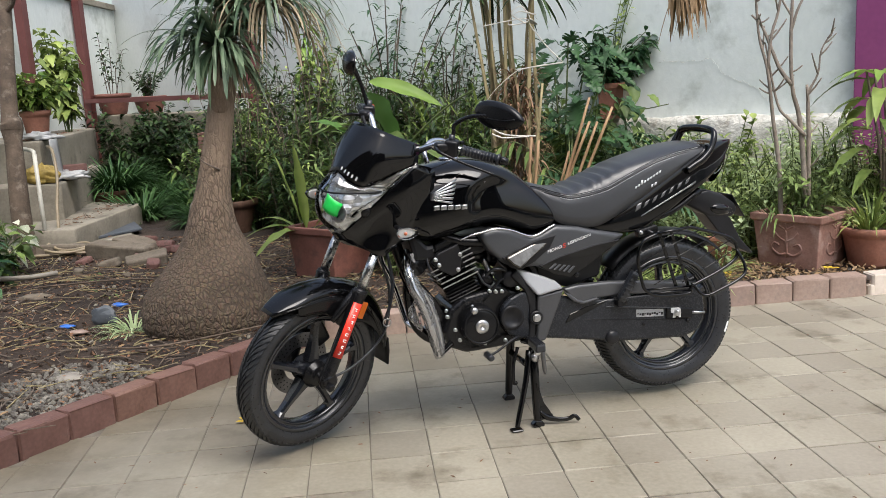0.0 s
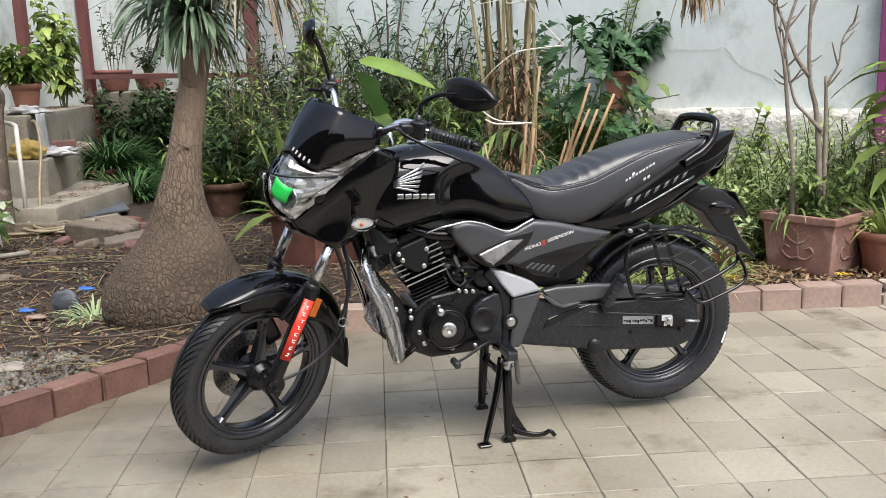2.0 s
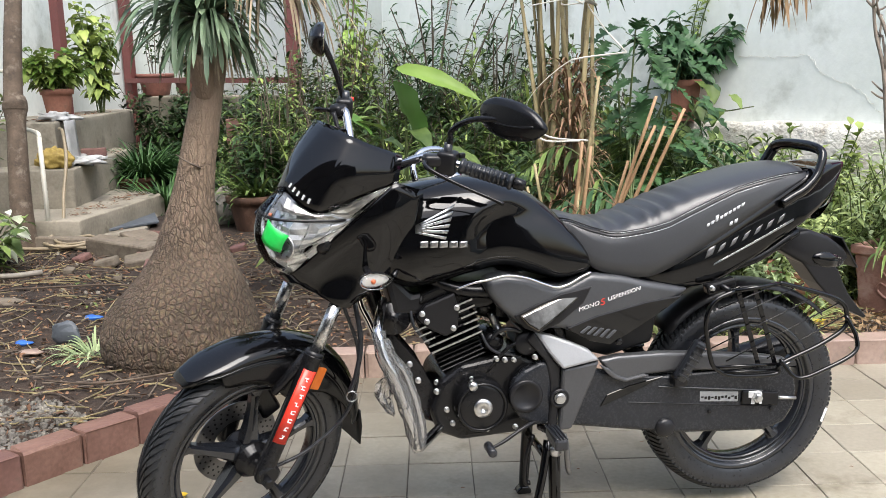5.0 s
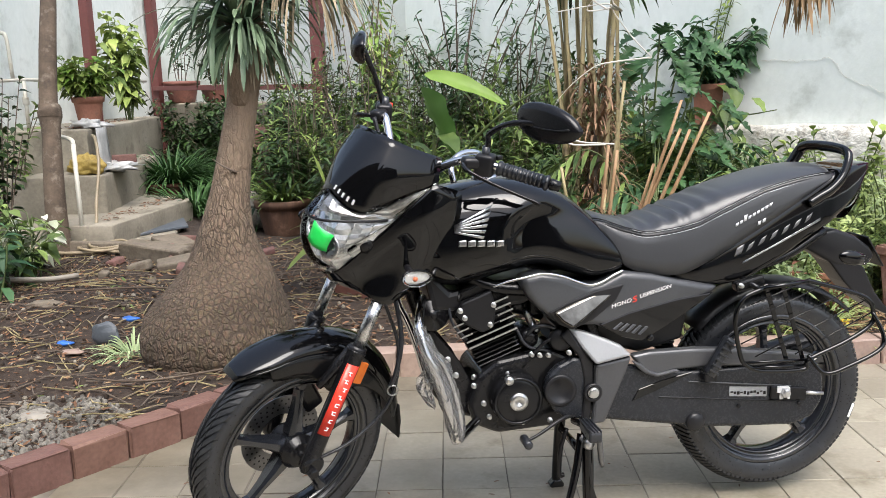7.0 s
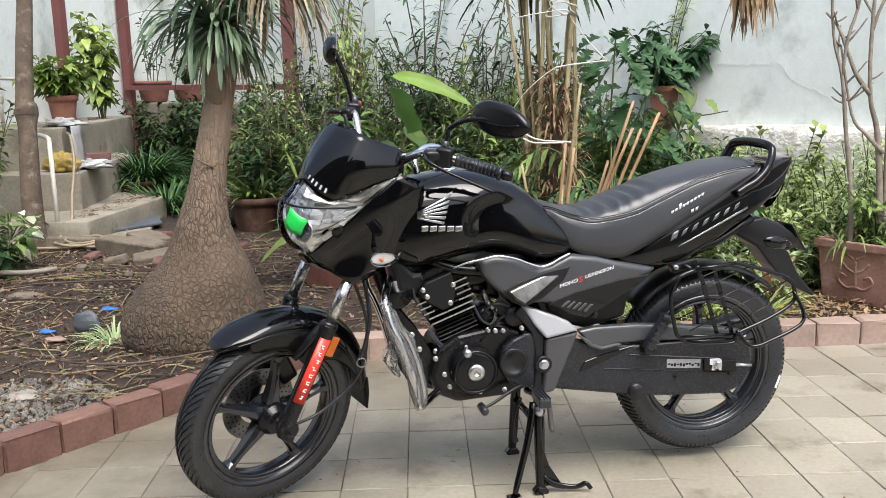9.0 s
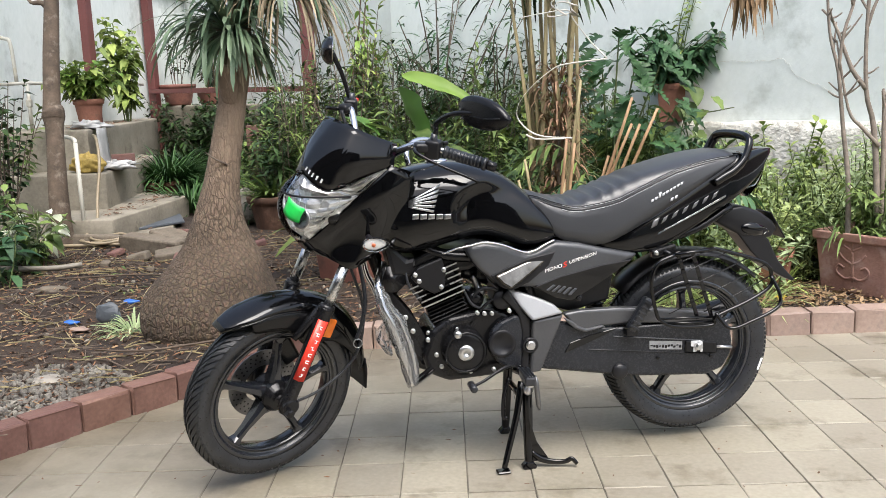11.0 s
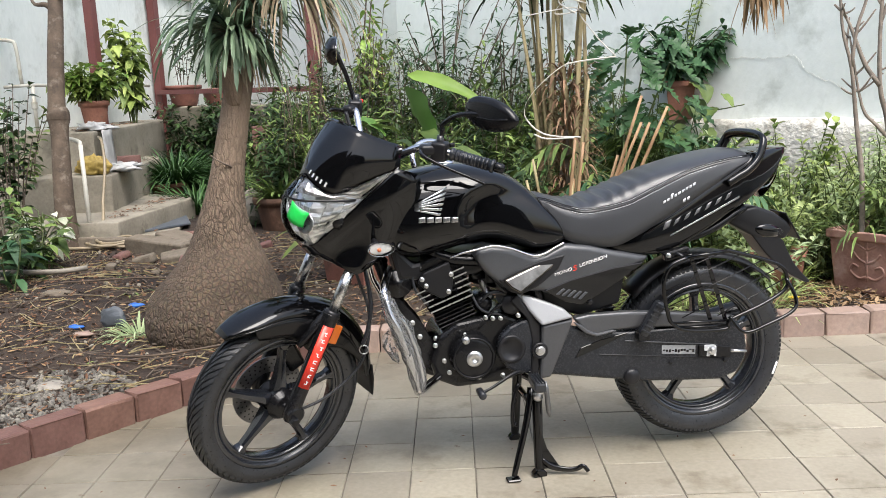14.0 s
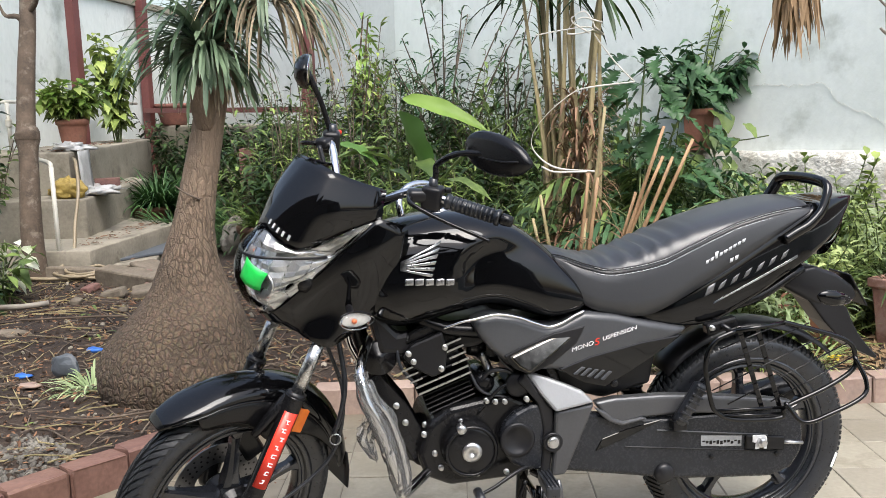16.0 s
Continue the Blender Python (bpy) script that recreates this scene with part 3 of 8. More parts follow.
def wheel(centre, R, w, rim_r, tread_count, steer, hub_r, hub_w, slant, skew=2.0):
    whl = new("wheel")
    whl.parent = motorcycle
    prof = [(rim_r - 0.012, -w * .36), (rim_r + 0.012, -w * .44), (R - .045, -w * .51), (R - .028, -w * .50), (R - .015, -w * .41), (R - .006, -w * .2), (R - .004, 0)]
    prof += [(r, -h) for r, h in reversed(prof[:-1])]
    ty = bp("tyre", lathe(prof, 96, "y", closed=True), RUBBER, whl, "new black rubber tyre", steer, True, centre)
    # raised tread blocks in two slanted bands
    tread = bmesh.new()
    for k in range(tread_count):
        for side in (-1, 1):
            for band, (y0, y1) in enumerate(((0.06, 0.22), (0.24, 0.47))):
                a0 = 2 * math.pi * (k + (0.5 if side > 0 else 0) + band * 0.35) / tread_count
                pitch = 2 * math.pi / tread_count * 0.64
                vs = []
                for lift in (-0.004, 0.0072):
                    for f, g in ((0, 0), (1, 0), (1, 1), (0, 1)):
                        yy = (y0 + (y1 - y0) * g) * w * side
                        rr = float(np.interp(abs(yy), [0, w * .2, w * .41, w * .5], [R - .004, R - .006, R - .015, R - .028])) + lift
                        a = a0 + pitch * f + slant * g * pitch * skew
                        vs.append(tread.verts.new((rr * math.cos(a), yy, rr * math.sin(a))))
                for q in ((0, 1, 2, 3), (7, 6, 5, 4), (0, 4, 5, 1), (1, 5, 6, 2), (2, 6, 7, 3), (3, 7, 4, 0)):
                    tread.faces.new([vs[i] for i in q])
    bmesh.ops.recalc_face_normals(tread, faces=tread.faces)
    bp("tread", tread, TREAD, ty, "", steer, False, centre)
    h = w * .40
    rim = [(rim_r - .030, -h * .30), (rim_r - .026, -h * .66), (rim_r - .022, -h * .72), (rim_r - .020, -h * .62), (rim_r - .012, -h * .70), (rim_r - .009, -h * .92), (rim_r - .005, -h), (rim_r + .006, -h * 1.05), (rim_r + .006, -h * .8), (rim_r + .001, -h * .5)]
    rim += [(r, -y) for r, y in reversed(rim)]
    bp("rim", lathe(rim, 72, "y", closed=True), WHEEL_PAINT, whl, "black alloy rim", steer, True, centre)
    for k in range(5):
        a = radians(72 * k + slant * 6 + 20)
        rings = []
        for r, hw, th in ((hub_r * .8, .024, .030), (hub_r + .03, .016, .026), ((hub_r + rim_r) / 2, .0115, .018), (rim_r - .045, .013, .016), (rim_r - .020, .026, .022)):
            ring = []
            for cu, cv in ((-1, -.55), (-.5, -1), (.5, -1), (1, -.55), (1, .55), (.5, 1), (-.5, 1), (-1, .55)):
                ring.append((r * math.cos(a) - cu * hw * math.sin(a), cv * th, r * math.sin(a) + cu * hw * math.cos(a)))
            rings.append(ring)
        bp("spoke", loft(rings), WHEEL_PAINT, whl, "", steer, False, centre)
    hub = lathe([(.012, -hub_w - .01), (.022, -hub_w), (hub_r * .7, -hub_w + .004), (hub_r, -hub_w * .6), (hub_r * .85, -.01), (hub_r * .85, .01), (hub_r, hub_w * .6), (hub_r * .7, hub_w - .004), (.022, hub_w), (.012, hub_w + .01)], 40, "y")
    bp("hub", bevel(hub, .002), SATIN, whl, "", steer, False, centre)
    return whl


front_wheel = wheel(FRONT, .289, .085, .222, 64, True, .052, .062, 1)
rear_wheel = wheel(REAR, .305, .105, .228, 112, False, .075, .08, -1, 1.1)
# white paint mark on the rear sidewall
a = radians(198)
mark = box((.045, .002, .008), (0, 0, 0), .001, turn=Euler((0, radians(70), 0)).to_matrix().to_4x4())
bp("paint_mark", mark, WHITE, rear_wheel, "small white factory paint mark", False, False, REAR + Vector((math.cos(a) * .278, .0545, math.sin(a) * .278)))

# front brake disc with holes, on the far side of the wheel, and its caliper
disc = lathe([(.065, -.002), (.12, -.002), (.12, .002), (.065, .002)], 64, "y", closed=True)
bp("brake_disc", disc, DISC_STEEL, front_wheel, "drilled steel brake disc", True, False, FRONT + Vector((0, -.062, 0)))
holes = bmesh.new()
for k in range(30):
    for r, o in ((.082, 0), (.095, .33), (.108, .66)):
        a = 2 * math.pi * (k + o) / 30
        bmesh.ops.create_cone(holes, cap_ends=True, segments=8, radius1=.0032, radius2=.0032, depth=.0052, matrix=Matrix.Translation((r * math.cos(a), 0, r * math.sin(a))) @ Euler((math.pi / 2, 0, 0)).to_matrix().to_4x4())
bp("disc_holes", holes, MATTE, front_wheel, "", True, False, FRONT + Vector((0, -.062, 0)))
bp("caliper", box((.06, .05, .10), (1.345, -.075, .40), .012, 3, Euler((0, radians(25), 0)).to_matrix().to_4x4()), SATIN, None, "black brake caliper", True, False)

# fork
for side in (1, -1):
    y = .105 * side
    foot = Vector((1.447, y, .30))
    leg = new("fork_leg")
    leg.parent = motorcycle
    top = foot + UP_FORK * .345
    bp("slider", loft([[p for p in ring] for ring in tube_rings([foot - UP_FORK * .015, foot + UP_FORK * .0, foot + UP_FORK * .03, foot + UP_FORK * .05, foot + UP_FORK * .33, top, top + UP_FORK * .002], [.014, .024, .026, .024, .024, .027, .027], 20)]), SATIN, leg, "satin black fork slider", True)
    bp("stanchion", tube([top, top + UP_FORK * .160], .0165, 20), FORK_CHROME, leg, "bright chrome fork tube", True)
    bp("dust_seal", tube([top - UP_FORK * .004, top + UP_FORK * .012], .024, 20), MATTE, leg, "", True)
    bp("axle_bolt", lathe([(.010, -.012), (.015, -.010), (.015, .010), (.011, .013)], 6, "y"), SATIN, leg, "", True, False, foot + Vector((0, side * .03, 0)))
    bp("axle_nut_boss", lathe([(.024, -.012), (.028, -.006), (.028, .010), (.022, .014)], 20, "y"), SATIN, leg, "", True, False, foot + Vector((-.012, side * .012, .012)))
    if side > 0:
        n_out = Vector((math.cos(RAKE) * .35, .93, math.sin(RAKE) * .35)).normalized()
        across = UP_FORK.cross(n_out)
        rows = []
        for k in range(7):
            ang = radians(-46 + 92 * k / 6)
            d = n_out * math.cos(ang) + across * math.sin(ang)
            rows.append([foot + UP_FORK * s + d * .0246 for s in (.105, .31)])
        bp("sticker", shell(rows, .0006), RED, leg, "red sticker with white lettering", True)
        rnd = random.Random(3)
        for k in range(8):
            s0 = .118 + .023 * k
            c = foot + UP_FORK * (s0 + .007) + n_out * .0262
            turn = Matrix((across, UP_FORK, n_out)).transposed().to_4x4()
            glyph = join(box((rnd.uniform(.006, .013), .0026, .001), (rnd.uniform(-.003, .003), .004, 0)), box((.0028, rnd.uniform(.006, .011), .001), (rnd.uniform(-.005, .005), 0, 0)), box((rnd.uniform(.004, .010), .0026, .001), (rnd.uniform(-.003, .003), -.004, 0)))
            bmesh.ops.transform(glyph, matrix=Matrix.Translation(c) @ turn, verts=glyph.verts)
            bp("print_bar", glyph, WHITE, leg, "", True, False)
        refl = box((.036, .012, .062), (0, 0, 0), .004, 2, Euler((0, -RAKE, 0)).to_matrix().to_4x4())
        bp("reflector", refl, AMBER, leg, "amber side reflector", True, False, foot + UP_FORK * .275 + Vector((-.042, -.004, -.01)))
# triple clamp and steering head
bp("lower_clamp", box((.06, .235, .03), (1.39 - .477 * .47 + .015, 0, .80), .01, 3, Euler((0, -RAKE, 0)).to_matrix().to_4x4()), SATIN, None, "", True)
bp("upper_clamp", box((.08, .24, .022), (1.39 - .477 * .70 + .02, 0, .99), .008, 3, Euler((0, -RAKE, 0)).to_matrix().to_4x4()), SATIN, None, "", True)
bp("steering_head", tube([(1.18, 0, .72), (1.05, 0, .97)], .036, 20), SATIN)

# front mudguard with its rear flap
rows = []
for k in range(25):
    a = radians(57 + (176 - 57) * k / 24)
    R = float(np.interp(k, [0, 4, 9, 14, 19, 24], [.336, .334, .345, .358, .350, .340]))
    wide = .064 * min(1, .55 + k * .16) if k < 4 else .066
    drop = float(np.interp(k, [0, 3, 6, 10, 15, 20, 24], [.004, .016, .026, .038, .058, .056, .042]))
    row = []
    for j in range(13):
        v = -1 + 2 * j / 12
        y = wide * math.sin(v * math.pi / 2)
        rr = R - (1 - math.cos(v * math.pi / 2)) * drop - (.006 * abs(v) ** 6)
        row.append(FRONT + Vector((rr * math.cos(a), y, rr * math.sin(a))))
    rows.append(row)
lip = [row[-1] for row in rows[1:-1]]
fender = bp("front_mudguard", shell(rows, .003), GLOSS, None, "gloss black front mudguard", True)
bp("rolled_edge", tube(lip, .0028, 8), GLOSS, fender, "rolled lower edge", True)
for side in (1, -1):
    skirt = []
    for k in range(3, 23):
        p = rows[k][-1] - FRONT
        a, R = math.atan2(p.z, p.x), math.hypot(p.x, p.z)
        low = min(R - .004, float(np.interp(math.degrees(a), [60, 64, 77, 96, 115, 127, 140, 165], [.298, .292, .2615, .237, .190, .212, .245, .285])))
        skirt.append([FRONT + Vector((r * math.cos(a), side * (.064 - .006 * g), r * math.sin(a))) for g, r in ((0, R), (.3, R + (low - R) * .3), (.7, R + (low - R) * .7), (1, low))])
    bp("mudguard_side", shell(skirt, .003), SATIN, fender, "satin black side panel", True)
flap = loft([[FRONT + Vector((r * math.cos(radians(g)), y, r * math.sin(radians(g)))) for y in (-.055, -.03, 0, .03, .055)] for r, g in ((.325, 172), (.33, 182), (.335, 192))], False, False)
bmesh.ops.solidify(flap, geom=flap.faces[:], thickness=.004)
bp("mud_flap", flap, MATTE, fender, "black rubber flap", True)
for side in (1, -1):
    stay = tube([(1.30, side * .085, .615), (1.34, side * .083, .575), (1.40, side * .080, .52)], [.012, .016, .010], 10, 3)
    bp("mudguard_stay", stay, SATIN, fender, "", True)

# headlamp, visor and side cowl: curves from the nose (v = 0) round to the side (v = 1)
def along(points, v):
    line = smooth_line(points, 16)
    return line[int(round(v * (len(line) - 1)))]

VS = [i / 16 for i in range(-16, 17)]
def side_curve(points):
    out = []
    for v in VS:
        p = along(points, abs(v))
        out.append(Vector((p.x, p.y if v > 0 else -p.y, p.z)))
    return out

VISOR_TOP = side_curve([(1.208, 0, 1.176), (1.204, .045, 1.173), (1.196, .078, 1.167), (1.182, .091, 1.160), (1.145, .106, 1.143), (1.070, .126, 1.114)])
VISOR_MID = side_curve([(1.278, 0, 1.106), (1.273, .050, 1.097), (1.258, .085, 1.088), (1.243, .104, 1.084), (1.187, .128, 1.086), (1.093, .148, 1.085)])
LENS_TOP = side_curve([(1.330, 0, 1.035), (1.324, .045, 1.012), (1.296, .084, .991), (1.262, .102, .996), (1.180, .129, 1.029), (1.095, .148, 1.054)])
LENS_UP = side_curve([(1.384, 0, .968), (1.370, .045, .971), (1.303, .090, .971), (1.211, .1155, .970), (1.160, .1365, 1.017), (1.102, .149, 1.058)])
LENS_NOSE = side_curve([(1.396, 0, .915), (1.384, .045, .914), (1.318, .088, .924), (1.210, .115, .966), (1.159, .136, 1.015), (1.103, .149, 1.0575)])
LENS_LOW = side_curve([(1.384, 0, .858), (1.370, .042, .866), (1.302, .082, .902), (1.208, .1145, .963), (1.158, .1355, 1.0135), (1.104, .149, 1.057)])
LENS_BOT = side_curve([(1.340, 0, .804), (1.322, .042, .824), (1.262, .076, .892), (1.205, .114, .961), (1.156, .135, 1.012), (1.106, .149, 1.056)])
def skin(curves, per=4):
    """Finer rows between the given curves, on smooth lines."""
    cols = [smooth_line([c[k] for c in curves], per) for k in range(len(curves[0]))]
    return [[col[i] for col in cols] for i in range(len(cols[0]))]

bp("visor", shell(skin([VISOR_TOP, VISOR_MID, LENS_TOP], 5), .004), GLOSS, None, "smoked black wind visor", True)
headlamp = new("headlamp")
headlamp.parent = motorcycle
bp("lens", shell(skin([LENS_TOP, LENS_UP, LENS_NOSE, LENS_LOW, LENS_BOT], 3), .002), LENS, headlamp, "clear headlamp lens", True)

rr = random.Random(12)
def sunk(curve, back):
    return [p + Vector((-back * (1 - abs(v)) ** .6 - .003, 0, 0)) + Vector((rr.uniform(-.0035, .0035), rr.uniform(-.002, .002), rr.uniform(-.002, .002))) for p, v in zip(curve, VS)]

bowl = [sunk(c, (.012 + .006 * (k % 2)) if k < 4 else .062 * (1 - (k - 4) / 12) + .007 * (k % 2)) for k, c in enumerate(skin([LENS_TOP, LENS_UP, LENS_NOSE, LENS_LOW, LENS_BOT], 4))]
bp("reflector", loft(bowl[4:], False, False), LAMP_SILVER, headlamp, "bright faceted reflector", True, False)
bp("brow_reflector", loft(bowl[:5], False, False), BROW, headlamp, "smoky silvered upper reflector", True, False)
for k in range(3, 30, 2):
    bp("flute", tube([row[k] + Vector((.0015, 0, 0)) for row in bowl[5:-1]], .0012, 6), STEEL, headlamp, "", True)
for u, w, r0 in ((4, -.30, .030), (-4, -.30, .030)):
    c = LENS_NOSE[16 + u].lerp(LENS_LOW[16 + u], -w) + Vector((-.010, 0, 0))
    ring = lathe([(r0 * .45, -.002), (r0, -.001), (r0 * 1.06, .003), (r0 * .95, .005), (r0 * .5, .001)], 28)
    bmesh.ops.transform(ring, matrix=Matrix.Translation(c) @ Euler((0, radians(80), radians(22) * (1 if u > 0 else -1))).to_matrix().to_4x4(), verts=ring.verts)
    bp("bulb_ring", ring, STEEL, headlamp, "round bulb surround", True)
bp("divider", tube([p + Vector((-.004, 0, 0)) for p in LENS_UP[7:-7]], .0035, 8), MATTE, headlamp, "", True)
bp("bulb", lathe([(.004, 0), (.012, .006), (.013, .03), (.008, .045)], 16), STEEL, headlamp, "", True, True, Vector((1.28, .02, .87)))
for y in (-.07, .07):
    bp("bulb_shield", lathe([(.022, 0), (.026, .004), (.024, .012), (.005, .02)], 20, "y"), SATIN, headlamp, "", True, True, Vector((1.255, y, .895)))
def lens_point(u, w):
    """A place just before the lens: u along from nose to side, w from the nose line up (1) or down (-1)."""
    k = 16 + u * 16
    i, f = int(k), k - int(k)
    a, b = (LENS_NOSE[n].lerp((LENS_UP if w >= 0 else LENS_LOW)[n], abs(w)) for n in (i, i + 1))
    return a.lerp(b, f) + Vector((.004, .004, 0))

rows = []
for k in range(6):
    a, b = Vector((.10 + .20 * k / 5, 1.0 - .62 * k / 5)), Vector((.05 + .20 * k / 5, .10 - .65 * k / 5))
    rows.append([lens_point(*a.lerp(b, g / 4)) for g in range(5)])
bp("sticker", shell(rows, .0008), GREEN, headlamp, "bright green paper sticker", True)
# cowl: from the lens edge down and back
COWL = [LENS_BOT,
        side_curve([(1.330, 0, .790), (1.308, .047, .808), (1.250, .088, .870), (1.192, .130, .935), (1.132, .157, .984), (1.050, .174, 1.036)]),
        side_curve([(1.322, 0, .780), (1.298, .050, .794), (1.240, .092, .850), (1.180, .137, .910), (1.120, .164, .958), (1.040, .180, 1.004)]),
        side_curve([(1.312, 0, .772), (1.288, .052, .782), (1.245, .090, .800), (1.190, .134, .830), (1.125, .160, .866), (1.050, .172, .900)]),
        side_curve([(1.290, 0, .756), (1.272, .052, .758), (1.262, .102, .756), (1.230, .134, .741), (1.197, .142, .752), (1.120, .150, .792)])]
bp("cowl", shell(skin(COWL, 4), .004), GLOSS, None, "gloss black headlamp cowl", True)
# bar of raised print on the visor's lower edge, in place of the maker's name
for k in range(5):
    i = 16 + 1 + k
    a, b = VISOR_MID[i], LENS_TOP[i]
    c = b.lerp(a, .14) + Vector((.004, .003, .001))
    d = b.lerp(a, .27) + Vector((.004, .003, .001))
    nx = (VISOR_MID[i + 1] - VISOR_MID[i]).normalized() * .0065
    bm = bmesh.new()
    bm.faces.new([bm.verts.new(q) for q in (c, c + nx, d + nx, d)])
    bmesh.ops.solidify(bm, geom=bm.faces[:], thickness=.001)
    bp("print_bar", bm, WHITE, motorcycle, "", True, False)

# indicators
def indicator(at, out, steer, rear=False):
    ind = new("indicator")
    ind.parent = motorcycle
    at = Vector(at)
    s = 1 if out > 0 else -1
    rings = []
    for t, r in ((0, .004), (.08, .015), (.25, .023), (.5, .025), (.75, .019), (.93, .010), (1.0, .003)):
        rings.append([at + Vector((.044 - .098 * t, s * (.018 + r * .45 * math.cos(a)), r * math.sin(a) * .86 + .007 - .016 * t)) for a in (2 * math.pi * k / 16 for k in range(16))])
    if rear:
        bp("housing", loft(rings[:5]), GLOSS, ind, "gloss black housing", steer)
        bp("lens", loft(rings[4:]), LENS, ind, "clear lens", steer)
    else:
        bp("lens", loft(rings), LENS, ind, "clear almond shaped lens", steer)
        inner = [[at + (p - at) * .84 for p in r] for r in rings]
        inner = [[Vector((p.x, at.y + s * .004 + (p.y - at.y) * .35, p.z)) for p in r] for r in inner]
        bp("backing", loft(inner), LAMP_SILVER, ind, "", steer)
        rim = [Vector((at.x + .044 - .098 * t, at.y + s * .012, at.z + r * .90 + .007 - .016 * t)) for t, r in ((0, 0), (.08, .015), (.25, .023), (.5, .025), (.75, .019), (.93, .010), (1, 0), (.93, -.010), (.75, -.019), (.5, -.025), (.25, -.023), (.08, -.015), (0, 0))]
        bp("rim", tube(rim, .0018, 8, 3), GLOSS, ind, "black rim", steer)
        bp("bulb", lathe([(.002, 0), (.006, .003), (.006, .008), (.002, .011)], 14, "y"), BULB, ind, "amber bulb", steer, True, at + Vector((.004, s * .010, 0)))
    bp("stalk", tube([at + Vector((-.045, -s * .085, -.018)), at + Vector((-.012, -s * .02, -.004)), at], [.009, .007, .006], 10, 4), MATTE, ind, "", steer)

indicator((1.227, .235, .861), 1, True)
indicator((1.227, -.235, .861), -1, True)

# handlebar, grips, levers, mirrors, switch boxes
for s in (1, -1):
    bar = new("handlebar")
    bar.parent = motorcycle
    up = Vector((0, 0, 0)) if s > 0 else Vector((.034, 0, .040))
    bp("bar", tube([(1.08, s * .03, 1.03), (1.075, s * .08, 1.06), Vector((1.035, s * .14, 1.105)) + up * .6, Vector((1.0, s * .19, 1.112)) + up, Vector((.90, s * .345, 1.085)) + up], .0112, 12, 6), CHROME, bar, "chrome handlebar tube", True)
    g0, g1 = Vector((.985, s * .215, 1.108)) + up, Vector((.885, s * .370, 1.082)) + up
    d = (g1 - g0).normalized()
    bp("grip", tube([g0 + d * q for q in (.02, .022, .03, .032, .145, .147, .155, .157)], [.014, .020, .020, .0165, .0165, .020, .020, .012], 18), RUBBER, bar, "ribbed black rubber grip", True)
    for k in range(9):
        c = g0 + d * (.042 + .0115 * k)
        bp("grip_rib", tube([c - d * .0035, c + d * .0035], .0180, 16), RUBBER, bar, "", True)
    bp("bar_end", tube([g0 + d * .157, g0 + d * .162, g0 + d * .185, g0 + d * .188], [.012, .015, .013, .006], 16), SATIN, bar, "", True)
    bp("switch_box", box((.050, .045, .058), g0 + Vector((.006, -s * .012, 0)), .010, 3, Euler((0, 0, s * radians(-57))).to_matrix().to_4x4()), MATTE, bar, "black switch housing", True)
    bp("switch_button", box((.018, .012, .012), g0 + Vector((-.024, s * .004, .018)), .003, 2), RED if s < 0 else MATTE, bar, "", True)
    perch = Vector((1.02, s * .185, 1.112)) + up
    bp("lever_perch", box((.055, .036, .030), perch, .010, 3, Euler((0, 0, s * radians(-25))).to_matrix().to_4x4()), MATTE, bar, "", True)
    bp("lever", tube([perch + Vector((.025, 0, 0)), perch + Vector((.045, s * .035, -.004)), perch + Vector((.012, s * .10, -.026)), perch + Vector((-.040, s * .175, -.050)), perch + Vector((-.055, s * .20, -.058))], [.008, .008, .0065, .006, .007], 10, 5, .7), SATIN, bar, "", True)
    cable = tube([perch + Vector((.03, -s * .02, 0)), (1.09, s * .12, 1.085), (1.13, s * .06, 1.03), (1.12, s * .05, .90), (1.14, s * .06, .78)], .0062, 8, 8)
    bp("cable", cable, MATTE, bar, "black control cable", True)
    mir = new("mirror")
    mir.parent = motorcycle
    base = Vector((.990, s * .20, 1.120)) + up
    if s > 0:
        elbow, neck, mc = Vector((.985, .205, 1.19)), Vector((.98, .275, 1.232)), Vector((.945, .362, 1.247))
        face = Vector((-.62, .0, 0)).normalized()
    else:
        elbow, neck, mc = Vector((1.036, -.213, 1.21)), Vector((1.052, -.222, 1.262)), Vector((1.082, -.236, 1.330))
        face = Vector((-1, 0, 0))
    bp("stem", tube([base, base.lerp(elbow, .6), elbow, neck, mc], [.008, .0075, .007, .007, .009], 10, 5), SATIN, mir, "black mirror stem", True)
    bp("stem_boot", tube([base - Vector((0, 0, .008)), base + Vector((0, 0, .035))], [.013, .010], 12), RUBBER, mir, "", True)
    # housing: a pointed almond shell, deeper in its middle
    across = Vector((-.10, s, .02)).normalized() if s > 0 else Vector((.55, .80, .22)).normalized()
    face = Vector((-.97, -.10, 0)).normalized() if s > 0 else Vector((-.80, .50, 0)).normalized()
    face = (face - across * face.dot(across)).normalized()
    upv = face.cross(across).normalized()
    if upv.z < 0:
        upv = -upv
    shape = [(-.092, .008), (-.078, .030), (-.042, .044), (.015, .044), (.064, .030), (.094, .006), (.090, -.010), (.060, -.032), (.005, -.044), (-.046, -.040), (-.082, -.022)]
    if s > 0:
        shape = [(u * 1.06, v * 1.04) for u, v in shape]
    outline = [tuple(p[:2]) for p in smooth_line([Vector((u, v, 0)) for u, v in (*shape, shape[0])], 3)[:-1]]
    rings = []
    for dep, sc in ((-.006, .955), (-.006, .99), (0, 1.0), (.007, .97), (.013, .88), (.017, .62), (.018, .2)) if s > 0 else ((-.006, .955), (-.006, .99), (0, 1.0), (.010, .97), (.022, .80), (.030, .50), (.033, .15)):
        rings.append([mc + across * (u * sc) + upv * (v * sc) - face * dep for u, v in outline])
